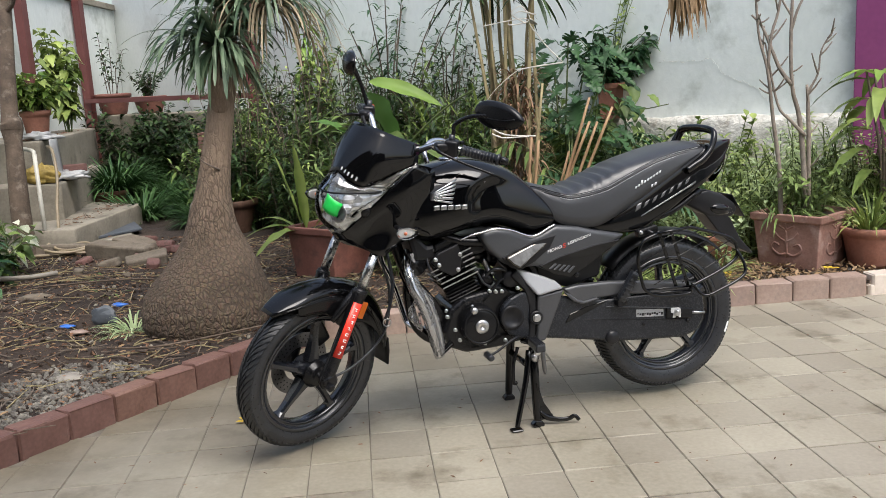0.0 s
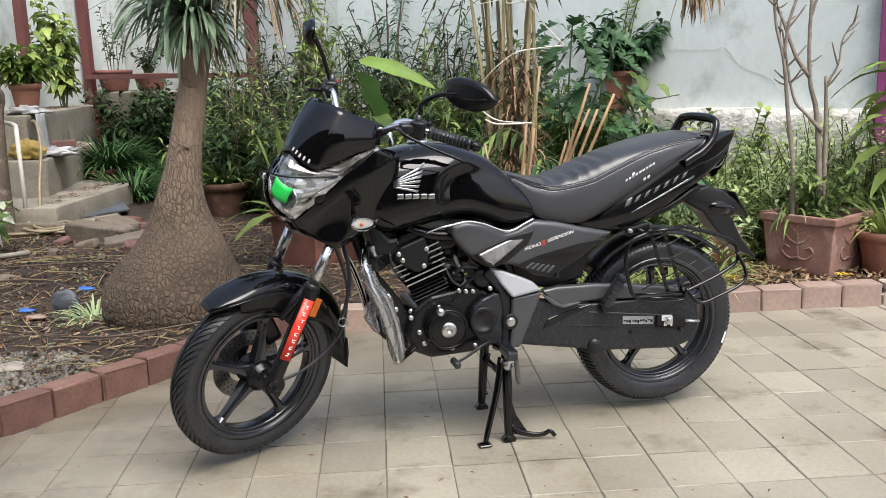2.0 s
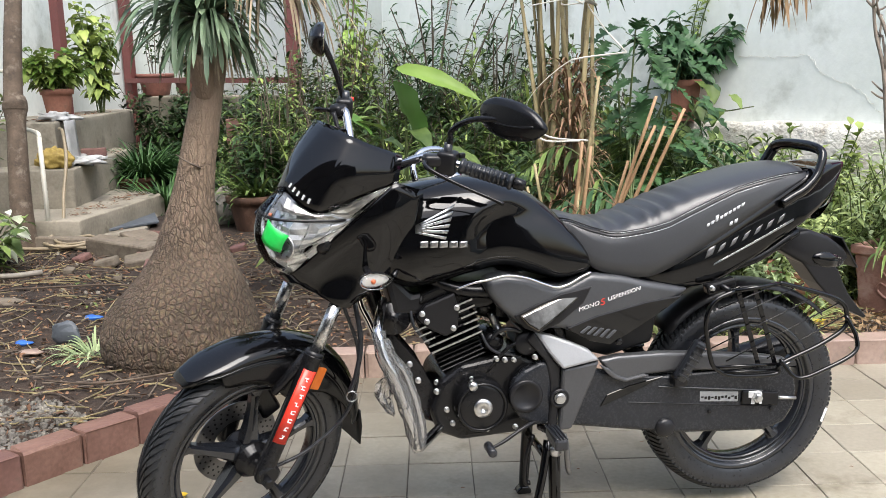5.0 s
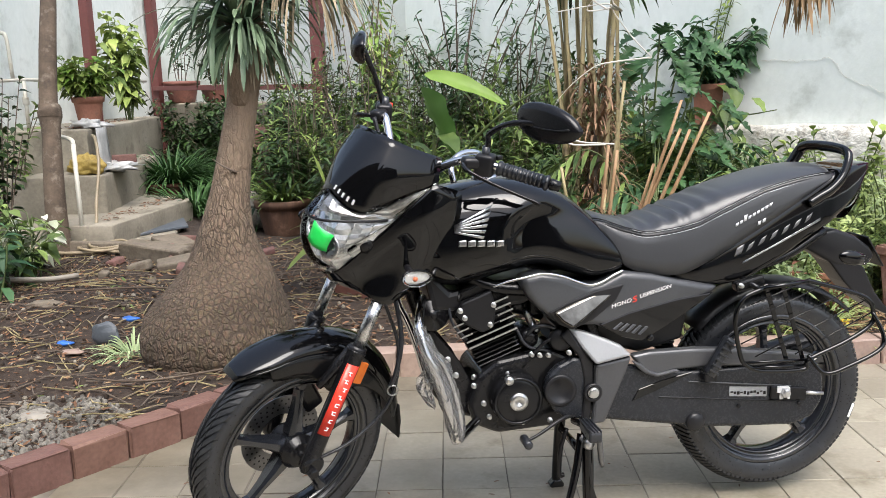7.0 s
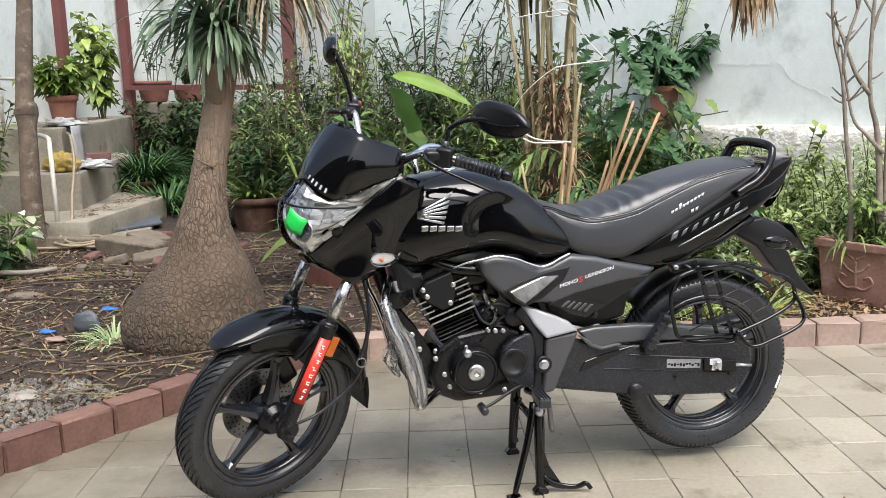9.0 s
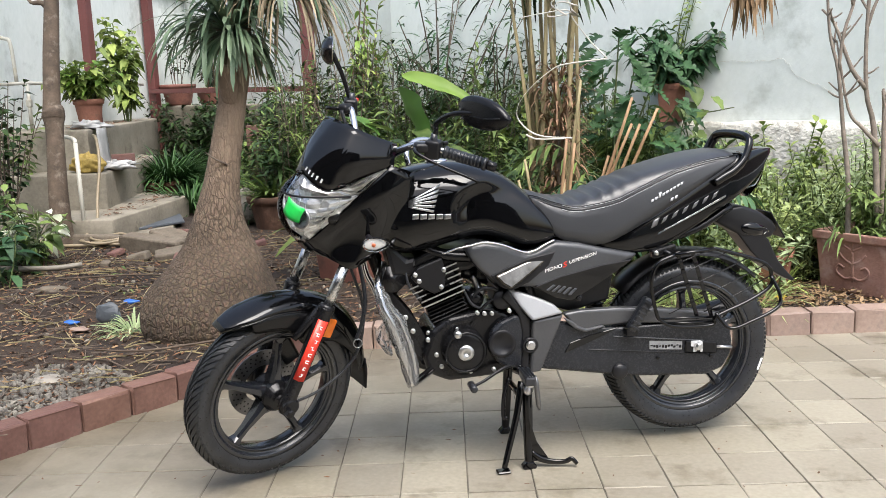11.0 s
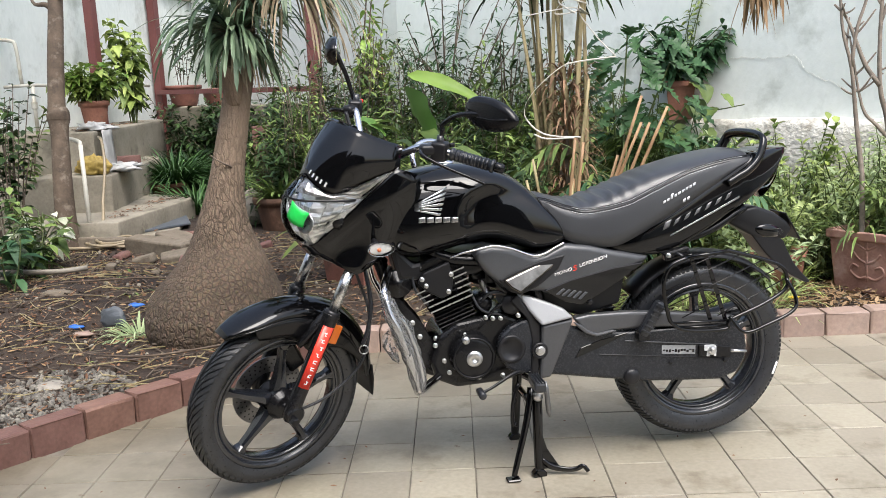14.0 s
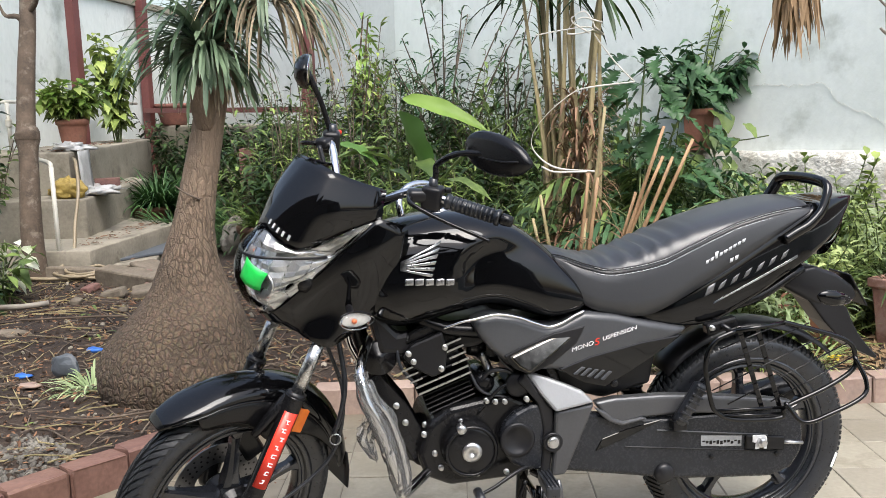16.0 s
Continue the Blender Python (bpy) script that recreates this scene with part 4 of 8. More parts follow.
    bp("housing", loft(rings), SATIN, mir, "black rounded housing", True)
    bp("ridge", tube([mc + across * u + upv * v - face * q for u, v, q in ((-.074, -.006, .0165), (-.03, -.010, .0165), (.03, -.006, .0165), (.076, .004, .0165))], .0022, 6, 4), MATTE, mir, "", True)
    bp("glass", loft([[mc + across * (u * .94) + upv * (v * .94) + face * q for u, v in outline] for q in (.0062, .0075)]), CHROME, mir, "mirror glass", True)
bp("instrument_rim", tube([(1.004, .10, 1.030), (1.000, .08, 1.062), (.975, .065, 1.084), (.94, .058, 1.092), (.90, .058, 1.088), (.87, .06, 1.074)], .0085, 12, 6), CHROME, None, "chrome instrument surround", True)
bp("instrument_panel", box((.09, .16, .035), (1.12, 0, 1.085), .014, 3, Euler((0, radians(-35), 0)).to_matrix().to_4x4()), MATTE, None, "", True)

# tank: cross sections from front to back
def section(x, low, high, half, n=28, belly=.45, power=2.5, waist=0.0):
    ring = []
    for k in range(n):
        a = 2 * math.pi * k / n
        ca, sa = math.cos(a), math.sin(a)
        mid = low + (high - low) * belly
        z = mid + (high - mid if sa > 0 else mid - low) * math.copysign(abs(sa) ** (2 / power), sa)
        y = half * math.copysign(abs(ca) ** (2 / power), ca)
        if sa > -0.2:
            y *= 1 - waist * max(0, min(1, (sa + .2) * 1.5)) * .5
        ring.append((x, y, z))
    return ring

def stations(table, per=5):
    """Finer stations between the given ones, on smooth lines."""
    cols = list(zip(*table))
    xs = np.linspace(0, len(table) - 1, (len(table) - 1) * per + 1)
    P = smooth_line([Vector(r[:3]) for r in table], per)
    Q = smooth_line([Vector((r[3], 0, 0)) for r in table], per)
    return [(p.x, p.y, p.z, q.x) for p, q in zip(P, Q)]

TANK = [(1.090, .80, .945, .105), (1.05, .755, .972, .132), (.98, .725, .996, .150), (.90, .738, 1.010, .158), (.82, .757, 1.015, .166), (.74, .767, 1.002, .165), (.66, .747, .968, .158), (.59, .729, .912, .152), (.535, .742, .850, .146), (.505, .757, .800, .132)]
rings = []
for x, lo, hi, hw in stations(TANK, 5):
    ring = section(x, lo, hi, hw, 48, .40, 2.7 + max(0, .70 - x) * 6)
    out = []
    for px, py, pz in ring:
        # knee recess behind a curved crease
        edge = .845 - .55 * (pz - .86) ** 2 * 8 - (.08 if pz > .90 else 0) * (pz - .90) * 10
        k = max(0.0, min(1.0, (edge - px) / .035)) * max(0.0, min(1.0, (pz - .735) / .03)) * max(0.0, min(1.0, (.965 - pz) / .05))
        out.append((px, py * (1 - k * (.07 + .15 * max(0, min(1, (px - .55) / .25))) * (.30 + 5.5 * max(0, pz - .75))), pz))
    rings.append(out)
tank = bp("fuel_tank", loft(rings), GLOSS, None, "gloss black sculpted fuel tank")
bp("tank_cap", lathe([(.0, 0), (.036, 0), (.038, .006), (.034, .012), (.0, .013)], 28, at=(.86, 0, 1.008)), CHROME, tank, "chrome filler cap")
# bright seam where the tank meets the side cover
bp("seam_trim", tube([(.875, .142, .735), (.835, .152, .750), (.798, .158, .757), (.744, .162, .766), (.69, .160, .755), (.645, .156, .736), (.608, .153, .724), (.575, .151, .730), (.545, .150, .745), (.515, .148, .757)], .0034, 8, 6), CHROME, tank, "bright trim line")


def on_tank(x, z, lift=.002):
    """A place on the left side of the tank."""
    best = None
    for ring in rings:
        if best is None or abs(ring[0][0] - x) < abs(best[0][0] - x):
            best = ring
    pts = sorted([p for p in best if p[1] > 0], key=lambda p: p[2])
    return Vector((x, float(np.interp(z, [p[2] for p in pts], [p[1] for p in pts])) + lift, z))


def patch(corners, material, name, parent, place, thick=.0012, n=4, label=""):
    """A thin four-cornered patch of (x, z), laid on a surface."""
    (a, b, c, d) = [Vector((*p, 0)) for p in corners]
    rows = []
    for i in range(n + 1):
        u = i / n
        p, q = a.lerp(b, u), d.lerp(c, u)
        rows.append([place(*(p.lerp(q, v / n))[:2]) for v in range(n + 1)])
    return bp(name, shell(rows, thick), material, parent, label, False)

# wing emblem as plain feather bars, and a row of blocks below it
for k in range(6):
    u = k / 5
    rx, rz = .978 - .002 * u, .889 + .016 * u
    tx, tz = .900 - .024 * u, .872 + .078 * u
    wide = .0036 + .0010 * math.sin(math.pi * u)
    patch([(rx, rz - .002), (rx, rz + .002), (tx - .001, tz + wide), (tx + .004, tz - wide)], STEEL, "emblem_feather", tank, on_tank, .0016)
for k in range(5):
    x = .968 - .0245 * k
    patch([(x, .850 - .001 * k), (x - .001, .866 - .001 * k), (x - .0215, .867 - .001 * k), (x - .0205, .851 - .001 * k)], STEEL, "emblem_bar", tank, on_tank, .0016)

# seat
SEAT = [(.615, .900, .060, .893), (.588, .904, .085, .880), (.555, .901, .108, .848), (.529, .893, .118, .794), (.493, .883, .124, .757), (.436, .876, .128, .739), (.351, .896, .134, .729), (.276, .924, .137, .757), (.20, .952, .138, .798), (.128, .972, .137, .838), (.045, .992, .135, .886), (-.023, 1.004, .131, .925), (-.091, 1.010, .122, .962), (-.125, 1.004, .108, .975), (-.14, .992, .085, .976)]
PS = smooth_line([Vector(r[:3]) for r in SEAT], 9)
QS = smooth_line([Vector((r[3], 0, 0)) for r in SEAT], 9)
srings = []
for p, q in zip(PS, QS):
    x, top, hw, low = p.x, p.y, p.z, q.x
    low = min(low, top - .012)
    pipe = top - min(float(np.interp(x, [-.1, 0, .1, .2, .29, .39, .48, .57], [.022, .022, .024, .038, .044, .030, .019, .012])), (top - low) * .5)
    pleat = .0065 * math.sin((x - .25) * 2 * math.pi / .043 + .8 * math.sin(x * 40)) * max(0, 1 - abs(x - .35) / .17)
    half = [(0, top + pleat), (hw * .35, top - .001 + pleat), (hw * .68, top - .006 + pleat), (hw * .90, top - .016 + pleat * .5), (hw * .985, pipe), (hw * 1.03, pipe - (pipe - low) * .3), (hw * 1.07, pipe - (pipe - low) * .65), (hw * 1.08, low + .004), (hw * .95, low)]
    ring = [(x, y, z) for y, z in half] + [(x, -y, z) for y, z in reversed(half[1:])]
    srings.append(ring)
seat = bp("seat", loft(srings), LEATHER, None, "black vinyl dual seat with white stitching")
for off, nm in ((.000, "seat_piping"), (.007, "seat_piping")):
    for s in (1, -1):
        line = [(r[4][0], s * (r[4][1] + .001), r[4][2] - off * 1.6 + .004) for r in srings[8:-6]]
        bp(nm, tube(line, .0022, 6), MATTE, seat)
stitches = bmesh.new()
for s in (1, -1):
    for off in (.002, -.012):
        line = [Vector((r[4][0], s * (r[4][1] + .0025), r[4][2] + off)) for r in srings[8:-6]]
        fine = smooth_line(line, 3)
        for a, b in list(zip(fine, fine[1:]))[::1]:
            if (b - a).length > .002:
                m = a.lerp(b, .32)
                tmp = tube([a, a.lerp(b, .62)], .0011, 5)
                me = bpy.data.meshes.new("t")
                tmp.to_mesh(me), tmp.free()
                stitches.from_mesh(me)
                bpy.data.meshes.remove(me)
bp("stitching", stitches, THREAD, seat, "white stitching", False, False)["kind"] = "stuff"


def on_seat(x, z, lift=.003):
    best = min(srings, key=lambda r: abs(r[0][0] - x))
    pts = sorted([p for p in best if p[1] > 0], key=lambda p: p[2])
    return Vector((x, float(np.interp(z, [p[2] for p in pts], [p[1] for p in pts])) + lift, z))

for k in range(9):
    x = .190 - .0125 * k
    z = .858 + .0062 * k
    h = .017 if k in (2,) else .009
    patch([(x, z), (x - .002, z + h), (x - .011, z + h + .003), (x - .008, z + .003)], THREAD, "print_bar", seat, on_seat, .001, 2)
for k in range(2):
    x, z = .125 - .014 * k, .858 + .006 * k
    patch([(x, z), (x - .002, z + .011), (x - .011, z + .014), (x - .009, z + .003)], THREAD, "print_bar", seat, on_seat, .001, 2)

# tail panels, gloss black
TAIL = [(.362, .722, .730, .128), (.335, .712, .742, .140), (.276, .697, .764, .148), (.20, .690, .806, .151), (.128, .706, .846, .151), (.045, .750, .895, .149), (-.023, .790, .933, .145), (-.091, .828, .968, .136), (-.164, .872, .996, .112), (-.225, .912, 1.007, .080), (-.284, .985, 1.006, .042)]
trings = []
for x, lo, hi, hw in stations(TAIL, 4):
    trings.append(section(x, lo, hi + (.012 if x > -.15 else 0), hw - (.007 if x > -.10 else 0), 48, .45, 7.0))
tail = bp("tail_panel", loft(trings), GLOSS, None, "gloss black tail panel with grey lettering")


def on_tail(x, z, lift=.002):
    best = min(trings, key=lambda r: abs(r[0][0] - x))
    pts = sorted([p for p in best if p[1] > 0], key=lambda p: p[2])
    return Vector((x, float(np.interp(z, [p[2] for p in pts], [p[1] for p in pts])) + lift, z))

for k in range(7):
    x, z = .190 - .0355 * k, .772 + .0137 * k
    wd, ht = (.022, .026) if k == 0 else (.017, .019)
    patch([(x, z), (x - .009, z + ht), (x - .009 - wd, z + ht + .010), (x - wd, z + .010)], PRINT_GREY, "print_bar", tail, on_tail, .0012, 3)
# highlight along the panel's crease, laid on as a thin silver strip
patch([(.165, .752), (.163, .757), (-.076, .866), (-.076, .859)], STEEL, "tail_highlight", tail, on_tail, .001, 8, "thin silver line in place of the crease's highlight")
lamp = [section(x, lo, hi, hw, 20, .5, 2.4) for x, lo, hi, hw in ((-.20, .86, .985, .085), (-.235, .90, .995, .070), (-.255, .945, 1.0, .050))]
bp("tail_lamp", loft(lamp), LENS, tail, "clear tail lamp", False, True, (-.006, 0, -.02))

# grab rail round the tail
rail = [(-.030, .146, .908), (-.062, .146, .926), (-.098, .145, .945), (-.136, .138, .980), (-.160, .124, 1.028), (-.164, .104, 1.046), (-.166, .06, 1.053), (-.167, 0, 1.055), (-.166, -.06, 1.053), (-.164, -.104, 1.046), (-.160, -.124, 1.028), (-.136, -.138, .980), (-.098, -.145, .945), (-.062, -.146, .926)]
bp("grab_rail", tube(rail, .0165, 14, 6, .72), GLOSS, None, "black grab rail")

# rear mudguard, plate holder, rear indicators
mg = prism([(-.12, .77), (-.179, .708), (-.225, .650), (-.275, .599), (-.33, .562), (-.386, .534), (-.395, .540), (-.36, .575), (-.33, .611), (-.308, .650), (-.289, .690), (-.24, .731), (-.18, .80)], -.046, .046, .010, "y", 3)
bp("rear_mudguard", mg, MATTE, None, "satin black rear mudguard", False, False)
bp("number_plate", box((.006, .10, .11), (0, 0, 0), .003, 2, Euler((0, radians(32), 0)).to_matrix().to_4x4()), MATTE, None, "blank black plate", False, False, (-.320, 0, .738))
bp("plate_bracket", prism([(-.085, .765), (-.117, .806), (-.184, .815), (-.250, .790), (-.300, .755), (-.320, .725), (-.295, .695), (-.19, .705)], -.030, .050, .012, "y", 3), MATTE, None, "", False, True)
indicator((-.150, .165, .755), 1, False, True)
indicator((-.150, -.165, .755), -1, False, True)

# side cover with its bright insert, slots and lettering
for s in (1, -1):
    cover = prism([(.80, .752), (.744, .763), (.69, .752), (.645, .733), (.608, .720), (.575, .727), (.515, .754), (.43, .742), (.356, .722), (.225, .692), (.28, .663), (.395, .597), (.461, .561), (.518, .575), (.592, .609), (.666, .612), (.711, .630), (.758, .672), (.792, .715)], .06, .152, .030, "y", 6)
    cov = bp("side_cover", cover if s > 0 else mirror_y(cover), GREY, None, "satin grey side cover", False, True)
    if s > 0:
        rim = prism([(.727, .657), (.674, .681), (.60, .707), (.512, .722), (.536, .676), (.602, .626), (.660, .603), (.70, .622)], .146, .155, .006, "y", 2)
        bp("insert_rim", rim, MATTE, cov, "", False, False)
        ins = prism([(.715, .657), (.674, .672), (.60, .698), (.535, .713), (.549, .690), (.592, .661), (.630, .637), (.666, .615), (.693, .632)], .150, .163, .006, "y", 3)
        for vert in ins.verts:
            vert.co.y += (.67 - vert.co.z) * .34 if vert.co.y > .156 else 0
        bp("chrome_insert", ins, INSERT, cov, "polished chrome insert", False, False)
        bp("lower_cover", prism([(.585, .612), (.50, .640), (.36, .668), (.25, .680), (.30, .645), (.395, .590), (.461, .556), (.52, .572)], .146, .1545, .006, "y", 2), GLOSS, cov, "", False, False)
        for k in range(5):
            x = .548 - .018 * k
            bp("vent_slot", prism([(x, .597 - .005 * k), (x - .010, .593 - .005 * k), (x - .034, .611 - .004 * k), (x - .024, .615 - .004 * k)], .154, .158, .002, "y", 1), GREY, cov, "", False, False)

def lettering(text, size, at, slope, shear, material, parent, name="lettering"):
    cu = bpy.data.curves.new(name, "FONT")
    cu.body, cu.size, cu.extrude, cu.shear = text, size, .0006, shear
    tmp = bpy.data.objects.new(name, cu)
    scene.collection.objects.link(tmp)
    me = bpy.data.meshes.new_from_object(tmp.evaluated_get(bpy.context.evaluated_depsgraph_get()))
    bpy.data.objects.remove(tmp)
    me.materials.clear()
    me.materials.append(material)
    ob = new(name, me)
    ob.parent = parent
    # reads from front to back on the left side
    ob.matrix_basis = Matrix.Translation(at) @ Matrix(((-1, 0, 0, 0), (0, 0, 1, 0), (0, 1, 0, 0), (0, 0, 0, 1))) @ Matrix.Rotation(slope, 4, "Z") @ Matrix.Diagonal((1.25, 1, 1, 1))
    return ob

lettering("MONO", .0150, (.550, .1540, .654), radians(15), .25, WHITE, motorcycle)
lettering("S", .024, (.490, .1542, .666), radians(15), .3, RED, motorcycle)
lettering("USPENSION", .0145, (.469, .1540, .677), radians(15), .25, WHITE, motorcycle)

# frame tubes
bp("frame_downtube", tube([(1.10, 0, .80), (1.06, .0, .66), (.985, .0, .47), (.93, 0, .355)], .022, 12, 4), SATIN, None, "black steel frame tube")
for s in (1, -1):
    bp("frame_rail", tube([(1.06, s * .03, .88), (.90, s * .075, .735), (.72, s * .10, .70), (.60, s * .105, .62), (.58, s * .11, .45), (.57, s * .11, .34)], .019, 12, 5), SATIN, None, "black steel frame tube")
    bp("seat_rail", tube([(.62, s * .085, .70), (.36, s * .09, .70), (.05, s * .095, .74), (-.12, s * .085, .82)], .014, 10, 5), SATIN)
    bp("engine_bracket", prism([(1.06, .60), (1.03, .610), (.995, .565), (.955, .512), (.925, .45), (.895, .37), (.86, .342), (.90, .336), (.945, .358), (.985, .44), (1.03, .52)], s * .062 - .004, s * .062 + .004, .003, "y", 1), SATIN, None, "", False, False)

def bolts(places, r, parent=None, material=BOLT):
    for x, y, z in places:
        bp("bolt", lathe([(r * 1.25, -.006), (r * 1.25, -.002), (r, -.001), (r, .006), (r * .6, .007)], 12, "y"), material, parent or motorcycle, "", False, False, (x, y, z))

bolts([(.990, .070, .521), (.968, .070, .474), (.917, .070, .463), (.904, .070, .422), (.886, .070, .362)], .0066)

# engine: crankcase, round covers, finned barrel
engine = new("engine")
engine.parent = motorcycle
case = prism([(.945, .395), (.915, .475), (.86, .515), (.70, .540), (.625, .500), (.60, .40), (.615, .335), (.70, .312), (.86, .305), (.925, .335)], -.13, .105, .016, "y", 3)
bp("crankcase", case, SATIN, engine, "black crankcase", False, False)
bp("alternator_cover", lathe([(.072, .09), (.072, .128), (.069, .140), (.064, .146), (.052, .150), (.0, .151)], 40, "y", (.812, 0, .412)), SATIN, engine, "round black alternator cover")
bp("alternator_ring", lathe([(.058, .146), (.062, .152), (.066, .150), (.070, .144)], 40, "y", (.812, 0, .412), True), SATIN, engine)
bp("timing_cap", lathe([(.024, .148), (.026, .154), (.0245, .158), (.006, .159), (.005, .154), (.0, .154)], 28, "y", (.812, 0, .412)), BOLT, engine, "bright timing cap")
bp("timing_plug", lathe([(.011, .13), (.013, .148), (.011, .153), (.0, .154)], 20, "y", (.836, 0, .472)), BOLT, engine, "bright inspection plug")
cov2 = prism([(.722, .472), (.693, .498), (.651, .517), (.612, .517), (.618, .338), (.668, .340), (.705, .362), (.728, .400), (.733, .437)], .10, .138, .014, "y", 3)
bp("sprocket_cover", cov2, CASE, engine, "black sprocket cover", False, False)
bp("sprocket_disc", lathe([(.046, .134), (.046, .140), (.043, .143), (.034, .143), (.032, .140), (.0, .139)], 36, "y", (.690, 0, .428)), MATTE, engine)
bolts([(.925, .102, .45), (.90, .11, .40), (.885, .11, .36), (.74, .112, .525), (.665, .14, .535), (.72, .14, .345), (.79, .108, .335), (.762, .108, .528), (.714, .108, .522), (.831, .10, .480)], .006, engine)
TIP = Matrix.Translation((.855, 0, .51)) @ Euler((0, radians(20), 0)).to_matrix().to_4x4()
def tipped(bm):
    bmesh.ops.transform(bm, matrix=TIP, verts=bm.verts)
    return bm
bp("barrel", tipped(box((.105, .13, .19), (0, 0, .09), .012, 2)), SATIN, engine, "black cylinder barrel", False, False)
for k in range(5):
    bp("fin", tipped(box((.128, .165, .0035), (-.012, 0, .006 + .0125 * k), .001, 1)), SATIN, engine, "", False, False)
for k in range(6):
    z = .070 + .0185 * k
    bp("fin", tipped(box((.150, .192, .0045), (-.014, 0, z), .0012, 1)), SATIN, engine, "", False, False)
    if k < 2:
        bp("fin_edge", tipped(box((.144, .002, .0046), (-.013, .0968, z), 0)), STEEL, engine, "bright machined fin edge", False, False)
    else:
        bp("fin_edge", tipped(box((.046, .002, .0046), (-.070, .0968, z), 0)), STEEL, engine, "", False, False)
        if k < 5:
            bp("fin_edge", tipped(box((.034, .002, .0040), (.044 + .004 * k, .0968, z), 0)), STEEL, engine, "", False, False)
bp("cylinder_head", tipped(prism([(.060, .105), (.066, .170), (.040, .206), (-.060, .206), (-.086, .18), (-.080, .105)], -.085, .085, .012, "y", 3)), SATIN, engine, "", False, False)
bp("head_cover", tipped(prism([(.010, .098), (.045, .140), (.060, .176), (.030, .200), (-.055, .200), (-.050, .150), (-.025, .100)], .085, .104, .006, "y", 2)), MATTE, engine, "", False, False)
bolts([tuple(TIP @ Vector(p)) for p in ((-.018, .106, .112), (.040, .106, .158), (-.046, .106, .160), (.044, .106, .182))], .0062, engine)
bp("spark_plug_lead", tube([TIP @ Vector((.10, .02, .17)), (1.0, .03, .66), (1.03, .02, .75)], .006, 8, 6), RUBBER, engine)
bp("horn", lathe([(.012, -.03), (.044, -.015), (.046, .0), (.042, .008), (.016, .004), (.014, .010), (.0, .011)], 28, "y", (1.030, .072, .652)), SATIN, None, "round black horn")
bp("air_box", box((.23, .15, .20), (.575, -.005, .625), .025, 3), MATTE, None, "black air cleaner box", False, False)
bp("under_tank_cover", prism([(1.06, .80), (.98, .715), (.86, .735), (.72, .745), (.70, .70), (.78, .665), (.92, .655), (1.03, .665)], -.085, .085, .014, "y", 2), MATTE, None, "", False, False)
bp("cam_cover", tipped(prism([(.045, .20), (.025, .232), (-.05, .232), (-.07, .20)], -.07, .092, .010, "y", 3)), SATIN, engine, "", False, False)
bp("air_duct", tube([(.70, .0, .63), (.76, .0, .645), (.79, .0, .65)], [.036, .030, .026], 16, 3), RUBBER, engine, "")
bp("starter_motor", lathe([(.010, -.06), (.027, -.055), (.029, -.01), (.029, .075), (.024, .085), (.010, .088)], 24, "y", (.762, 0, .565)), SATIN, engine, "black starter motor")
for a, b in (((.80, .085, .60), (.70, .10, .53)), ((.985, .07, .70), (.94, .09, .58)), ((.73, .09, .70), (.69, .11, .60))):
    a, b = Vector(a), Vector(b)
    bp("wiring", tube([a, a.lerp(b, .4) + Vector((.012, .012, -.02)), b], .0042, 8, 5), RUBBER, engine)
bp("inner_panel", prism([(.60, .55), (.44, .50), (.31, .53), (.28, .68), (.45, .70), (.60, .70)], -.06, .085, .01, "y", 2), MATTE, None, "", False, False)
bp("throttle_body", box((.075, .06, .06), (.715, .03, .655), .012, 2), SATIN, engine, "", False, False)
bp("throttle_cap", lathe([(.030, 0), (.033, .006), (.033, .020), (.028, .026), (.0, .027)], 28, "y", (.681, .100, .568)), MATTE, engine, "black round cap")
bp("starter_bracket", tube([(.79, .10, .49), (.73, .115, .56), (.68, .12, .575), (.63, .12, .555)], .005, 8, 5), SATIN, engine)
bp("oil_pipe", tube([(.77, .08, .575), (.745, .10, .605), (.70, .11, .60), (.655, .105, .545)], .006, 8, 6), RUBBER, engine)
bp("intake_clamp", tube([(.76, .045, .64), (.745, .05, .60), (.735, .07, .58)], .012, 10, 4), STEEL, engine)
bp("exhaust_pipe", tube([(.94, -.03, .63), (1.00, -.07, .60), (1.02, -.10, .50), (.97, -.125, .34), (.80, -.14, .27), (.45, -.15, .27), (.2, -.17, .30)], .020, 14, 6), SATIN, None, "black exhaust pipe")
bp("silencer", tube([(.25, -.17, .295), (.2, -.172, .30), (-.28, -.19, .385), (-.30, -.19, .388)], [.024, .046, .050, .035], 24, 3), SATIN, None, "black silencer")

# frame side plates behind the engine
plate = prism([(.667, .606), (.621, .592), (.560, .567), (.519, .547), (.490, .517), (.595, .501), (.631, .547)], .128, .156, .008, "y", 2)
for vert in plate.verts:
    vert.co.y += (.53 - vert.co.z) * .35 if vert.co.y > .14 else 0
bp("pivot_plate", plate, SILVER, None, "silver grey pivot cover", False, False)
bp("pivot_lower", prism([(.593, .498), (.487, .513), (.503, .470), (.520, .431), (.559, .340), (.567, .326), (.603, .325), (.596, .40)], .128, .152, .008, "y", 2), ARM, None, "dark grey lower pivot cover", False, False)
bp("pivot_strip", prism([(.668, .606), (.630, .546), (.594, .499), (.597, .40), (.604, .325), (.632, .330), (.624, .40), (.622, .456), (.636, .522), (.688, .583)], .112, .142, .006, "y", 2), MATTE, None, "", False, False)
